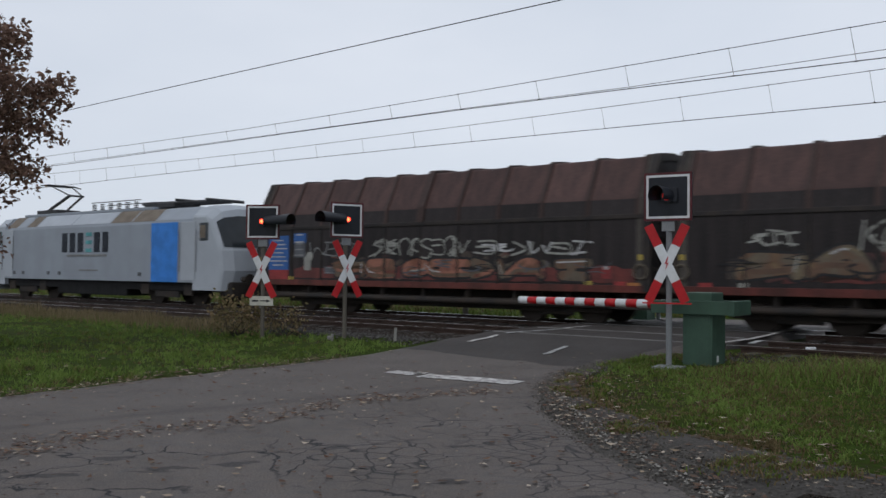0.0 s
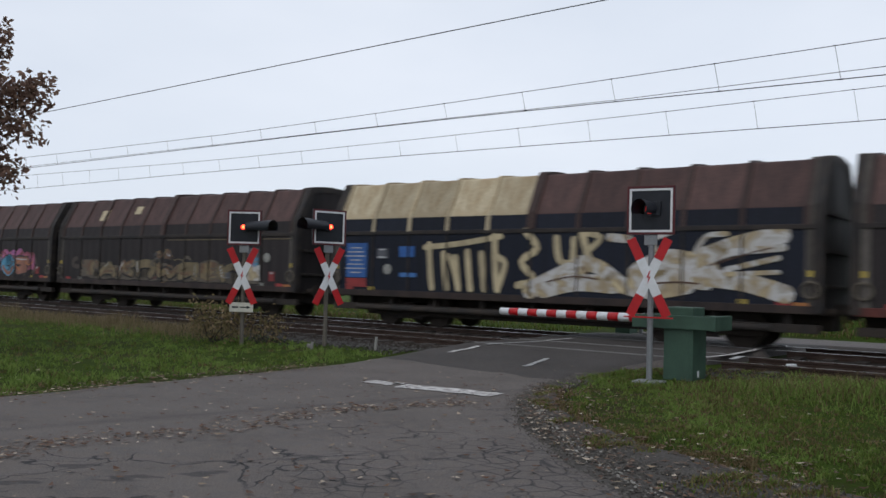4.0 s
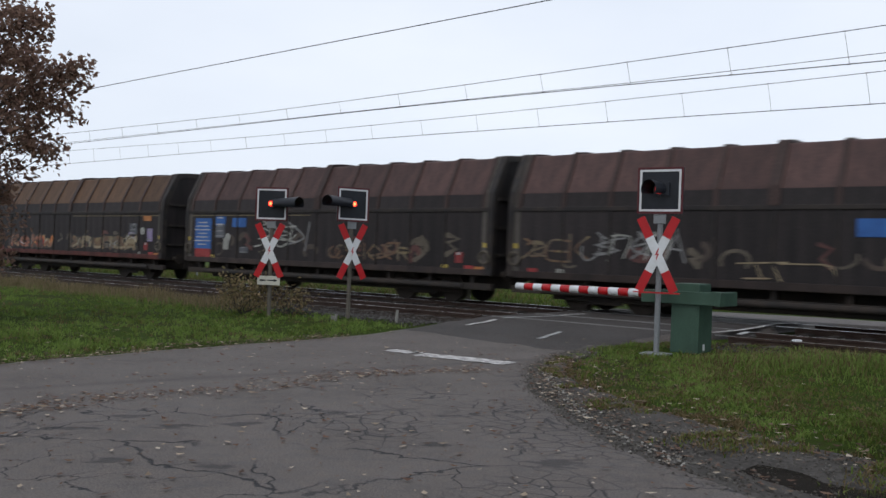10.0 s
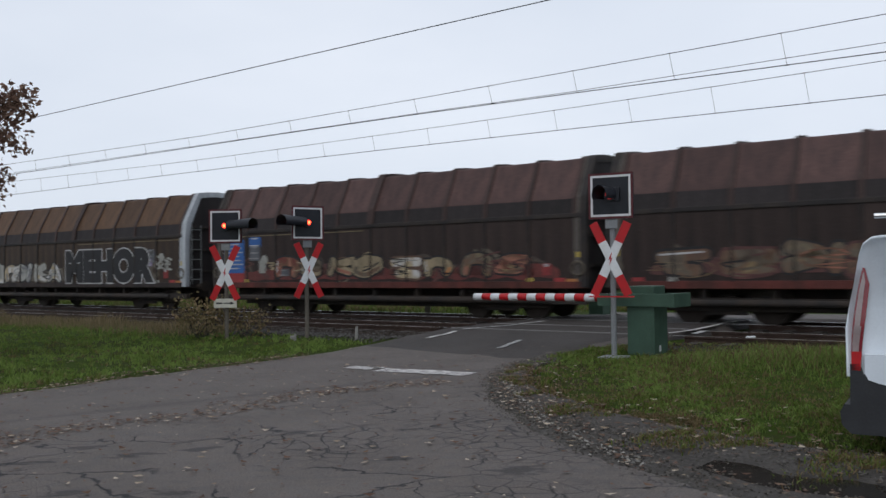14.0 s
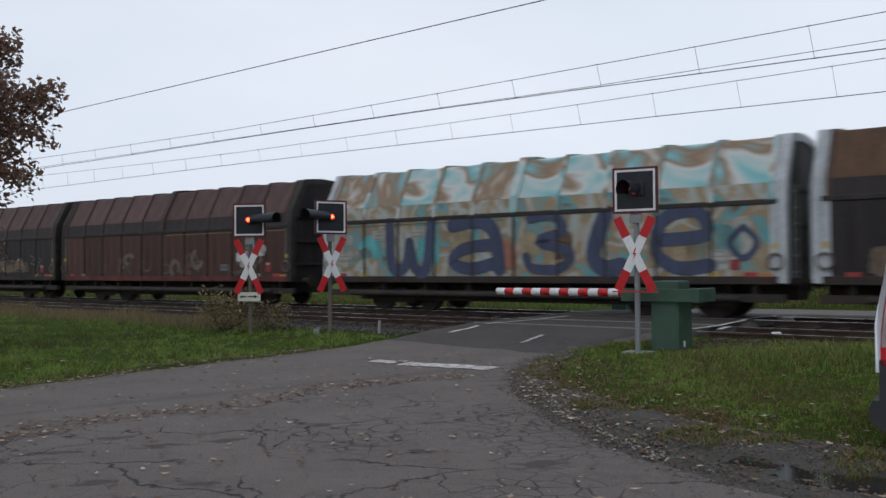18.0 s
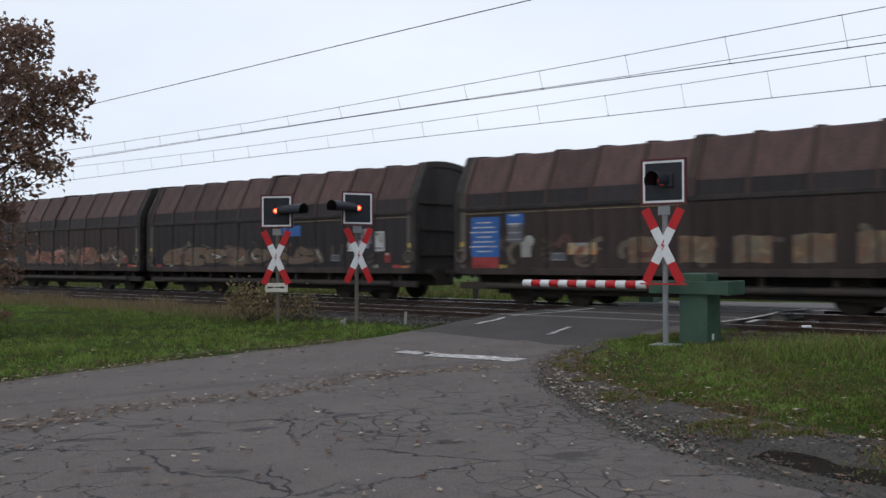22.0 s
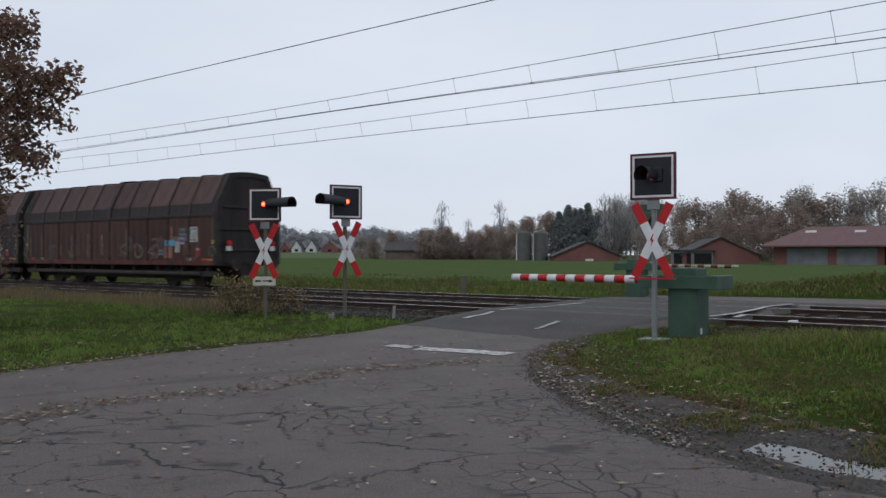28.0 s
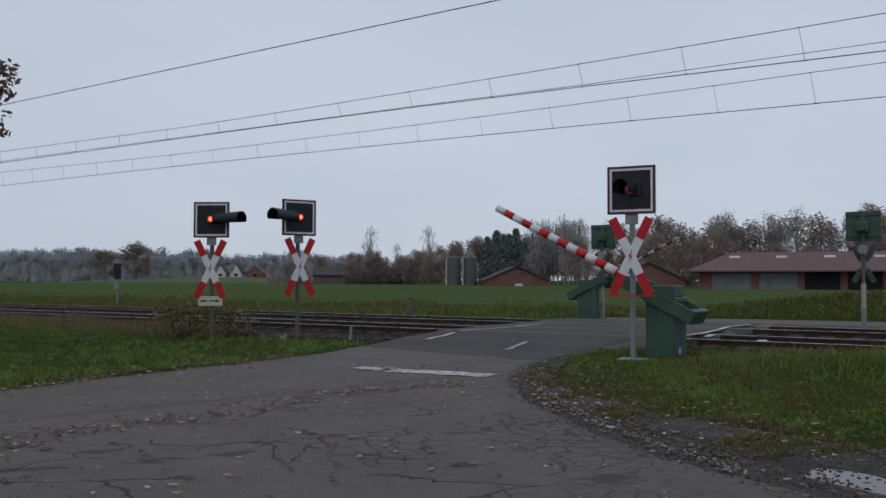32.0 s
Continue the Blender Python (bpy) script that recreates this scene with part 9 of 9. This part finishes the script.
def leaf_litter():
    rnd = random.Random(31)
    spots = []
    band = resample([(-6.5, 4.6), (-3.5, 6.5), (-2.96, 7.5), (-1.95, 8.34), (-1.2, 9.7), (-0.26, 10.57), (0.68, 10.94)], 60)
    for _ in range(1700):
        p = rnd.choice(band)
        spots.append((p.x + rnd.gauss(0, 0.2), p.y + rnd.gauss(0, 0.16)))
    for _ in range(1900):
        spots.append((rnd.uniform(-7, 3), rnd.uniform(1.5, 13)))
    edge = resample(ROAD_LEFT[4:10], 60)
    for _ in range(2400):
        p = rnd.choice(edge)
        spots.append((p.x + rnd.gauss(-0.02, 0.2), p.y + rnd.gauss(0.02, 0.2)))
    edge = resample(ROAD_RIGHT[5:12], 60)
    for _ in range(450):
        p = rnd.choice(edge)
        spots.append((p.x + abs(rnd.gauss(0.1, 0.3)), p.y + rnd.gauss(0.1, 0.3)))
    a, b = resample(ROAD_RIGHT[5:12], 60), resample(SOIL_LINE[:9], 60)
    for _ in range(900):
        i = rnd.randrange(60)
        p = a[i].lerp(b[i], 0.15 + rnd.random() ** 0.8)
        spots.append((p.x + rnd.gauss(0, 0.08), p.y + rnd.gauss(0, 0.08)))
    for _ in range(1500):
        spots.append((rnd.uniform(-12, 8), rnd.uniform(5, 16)))
    rim = resample(SOIL_LINE[:9], 60)
    for _ in range(500):
        p = rnd.choice(rim)
        spots.append((p.x + abs(rnd.gauss(0, 0.7)), p.y + rnd.gauss(0.2, 0.4)))
    verts, faces = [], []
    for x, y in spots:
        on = inside(x, y, ROAD_OUTLINE)
        if not on and dip(x, y) > 0.035 and rnd.random() < 0.8:
            continue
        z = (road_z(x, y) + 0.012) if on else (road_z(x, y) - 0.005 - dip(x, y) if inside(x, y, SOIL_OUTLINE) else ground_z(x, y)) + rnd.uniform(0.005, 0.03)
        s = 0.014 + 0.034 * rnd.random() ** 2
        a = rnd.uniform(0, 6.283)
        c, d = math.cos(a), math.sin(a)
        k = len(verts)
        bend = rnd.uniform(0.1, 0.5)
        for lx, ly, lz in ((-1, 0, bend), (-0.1, -0.5, 0.05), (1, 0.05, bend * 0.6), (0.1, 0.55, 0.15)):
            verts.append((x + (lx * c - ly * d) * s, y + (lx * d + ly * c) * s, z + lz * s))
        faces.append((k, k + 1, k + 2, k + 3))
    tagged(mesh_from("fallen_leaves", verts, faces, FALLEN), "scattered brown and pale fallen leaves on the asphalt", "leaves", kind="stuff")


def stones(name, spots, size, label, seed, material=None):
    rnd = random.Random(seed)
    base = [(0, 0, 1), (0.9, 0, 0.1), (0, 0.8, 0), (-0.85, 0, 0.1), (0, -0.9, 0), (0, 0, -0.6)]
    tris = [(0, 1, 2), (0, 2, 3), (0, 3, 4), (0, 4, 1), (5, 2, 1), (5, 3, 2), (5, 4, 3), (5, 1, 4)]
    verts, faces = [], []
    for x, y, z in spots:
        s = rnd.uniform(0.5, 1.3) * size
        a = rnd.uniform(0, 6.283)
        k = len(verts)
        for p in base:
            q = [p[i] * rnd.uniform(0.7, 1.25) * s for i in range(3)]
            verts.append((x + q[0] * math.cos(a) - q[1] * math.sin(a), y + q[0] * math.sin(a) + q[1] * math.cos(a), z + q[2] * 0.7))
        faces += [tuple(k + i for i in t) for t in tris]
    return tagged(mesh_from(name, verts, faces, material or PEBBLE), label, "stones", kind="stuff")


PUDDLE_LINE = [(2.55, 6.35), (2.78, 6.0), (3.1, 5.6), (3.6, 5.2), (4.4, 4.85), (5.6, 4.4)]


def dip(x, y):
    """How far the soil sinks below the road's level along the puddle."""
    best = min((Vector((x, y, 0)) - p).length for p in PUDDLE_PATH)
    w = 0.3 + 0.16 * noise.noise((x * 2.1, y * 2.1, 8)) + 0.07 * noise.noise((x * 6, y * 6, 3))
    return 0.07 * math.exp(-(best / max(0.06, w)) ** 2)


PUDDLE_PATH = resample(PUDDLE_LINE, 40)


def soil_strip():
    mud = mat("wet_dark_soil", (0.062, 0.056, 0.05), 0.8, scale=2.2, var=0.5, second=(0.028, 0.025, 0.023), fine=30, bump=0.8, spread=0.2, spec=0.15)
    left, right = resample(ROAD_RIGHT[4:], 120), resample([(2.5, 14.5)] + SOIL_LINE + [(17, -3)], 120)
    verts, faces = [], []
    wide = 15
    for i, (p, q) in enumerate(zip(left, right)):
        for j in range(wide):
            f = -0.12 + 1.34 * j / (wide - 1)
            v = p.lerp(q, f)
            lumps = 0.014 * noise.noise((v.x * 3, v.y * 3, 2)) + 0.008 * noise.noise((v.x * 9, v.y * 9, 5))
            level = road_z(v.x, v.y) - 0.012 + lumps - dip(v.x, v.y)
            blend = min(1.0, max(0.0, (f - 0.62) / 0.36))
            z = level * (1 - blend) + (ground_z(v.x, v.y) + 0.012 + lumps) * blend
            if j == 0:
                z = road_z(v.x, v.y) - 0.03
            if j == wide - 1:
                z = ground_z(v.x, v.y) - 0.05
            verts.append((v.x, v.y, z))
    for i in range(119):
        for j in range(wide - 1):
            k = i * wide + j
            faces.append((k, k + wide, k + wide + 1, k + 1))
    tagged(mesh_from("ground_soil_strip", verts, faces, mud, True), "wet dark soil along the broken road edge", "soil", kind="structure")
    rnd = random.Random(41)
    spots = []
    for _ in range(24000):
        i = int(120 * rnd.random() ** 1.5)
        v = left[i].lerp(right[i], rnd.random() * 1.15 - 0.05)
        if dip(v.x, v.y) > 0.03:
            continue
        spots.append((v.x + rnd.gauss(0, 0.1), v.y + rnd.gauss(0, 0.1), road_z(v.x, v.y) - 0.008 - dip(v.x, v.y)))
    stones("gravel", spots, 0.016, "small grey-brown stones in the wet soil", 42)
    # pale broken kerb stones along the edge
    line = resample([(1.29, 11.1), (1.34, 9.9), (1.43, 8.8), (1.56, 7.75), (1.78, 6.9), (1.92, 6.4), (2.1, 5.95)], 120)
    spots = [(p.x + side + rnd.gauss(0, 0.012), p.y + rnd.gauss(0, 0.012), road_z(p.x, p.y) + 0.004) for p in line for side in (0.0, 0.05) if rnd.random() < 0.7]
    spots += [(p.x + rnd.gauss(0.06, 0.09), p.y + rnd.gauss(0, 0.06), road_z(p.x, p.y)) for p in line if rnd.random() < 0.7]
    stones("kerb_stones", spots, 0.017, "broken pale stones along the road edge", 43, leaf_material("pale_kerb_stones", [(0.13, 0.125, 0.115), (0.22, 0.21, 0.19), (0.3, 0.285, 0.26)], 0.9))
    # loose ballast stones along the near track
    spots = []
    for _ in range(5200):
        u, n = rnd.uniform(-36, -10.8), 14.75 + abs(rnd.gauss(0, 1.6))
        if n < 23:
            x, y = xy(u, n)
            spots.append((x, y, 0.075 if 15.3 < n else ground_z(x, y) + 0.02))
    grey = []
    for _ in range(4200):
        u, n = rnd.uniform(-21, -10.6), rnd.gauss(14.5, 0.45)
        x, y = xy(u, n)
        if n < 15.4 and not inside(x, y, ROAD_OUTLINE):
            grey.append((x, y, max(ground_z(x, y), -0.08 + 0.26 * min(0.5, max(0, n - 14.6))) + 0.012))
    for _ in range(1500):
        u, n = rnd.uniform(-5.2, 4), rnd.gauss(14.7, 0.3)
        x, y = xy(u, n)
        if n < 15.4 and not inside(x, y, ROAD_OUTLINE):
            grey.append((x, y, max(ground_z(x, y), -0.08 + 0.26 * min(0.5, max(0, n - 14.6))) + 0.012))
    stones("grey_ballast", grey, 0.035, "loose grey stones spilled beside the track", 46, leaf_material("grey_ballast_stones", [(0.028, 0.025, 0.023), (0.055, 0.051, 0.048), (0.1, 0.096, 0.092), (0.04, 0.036, 0.034)], 0.9))
    for _ in range(2200):
        u, n = rnd.uniform(-5.0, 10), 14.75 + abs(rnd.gauss(0, 1.6))
        if n < 23:
            x, y = xy(u, n)
            spots.append((x, y, 0.075 if 15.3 < n else ground_z(x, y) + 0.02))
    stones("loose_ballast", spots, 0.045, "loose dark brown ballast stones", 44, leaf_material("dark_ballast_stones", [(0.022, 0.018, 0.015), (0.038, 0.031, 0.026), (0.06, 0.052, 0.046)], 0.9))


def puddle():
    m = bpy.data.materials.new("muddy_water")
    m.use_nodes = True
    b = m.node_tree.nodes["Principled BSDF"]
    b.inputs["Base Color"].default_value = (0.02, 0.018, 0.015, 1)
    b.inputs["Roughness"].default_value = 0.03
    b.inputs["IOR"].default_value = 1.33
    tex = m.node_tree.nodes.new("ShaderNodeTexNoise")
    tex.inputs["Scale"].default_value = 22
    bp = m.node_tree.nodes.new("ShaderNodeBump")
    bp.inputs["Strength"].default_value, bp.inputs["Distance"].default_value = 0.1, 0.001
    m.node_tree.links.new(tex.outputs["Fac"], bp.inputs["Height"])
    m.node_tree.links.new(bp.outputs["Normal"], b.inputs["Normal"])
    # a flat sheet that shows only where the soil dips below it
    a = [p + Vector((-0.22, -0.28, 0)) for p in PUDDLE_PATH]
    b = [p + Vector((0.26, 0.34, 0)) for p in PUDDLE_PATH]
    verts = [(p.x, p.y, -0.05) for p in a] + [(p.x, p.y, -0.05) for p in b]
    faces = [(i, i + 1, 41 + i, 40 + i) for i in range(2, 39)]
    tagged(mesh_from("water_puddle", verts, faces, m), "shallow muddy puddle by the road edge", "puddle", kind="structure")


verge_grass()
soil_strip()
puddle()
leaf_litter()


# ---- what moves ----
def motions():
    def train_row(t, offset):
        return t, TR @ pose(FIRST + offset - SPEED * t, FAR_TRACK, RAIL_TOP)

    times = (0, 8, 16, 24, 32)
    for k, w in enumerate(WAGONS):
        offset = PITCH * (k + 0.5) + (0.24 if k % 2 == 0 else -0.24)
        walk(w, [train_row(t, offset) for t in times])
    walk(LOCO, [train_row(t, -9.75) for t in times])
    lift = [(0, 0), (29, 0), (30.3, 0), (30.5, 2), (30.8, 6.6), (31.1, 11.2), (31.4, 16), (31.7, 22), (32, 27)]
    for arm in (NEAR_ARM, FAR_ARM):
        walk(arm, [(t, pose(0, 0, 0.98, 0, a, 0)) for t, a in lift])


motions()
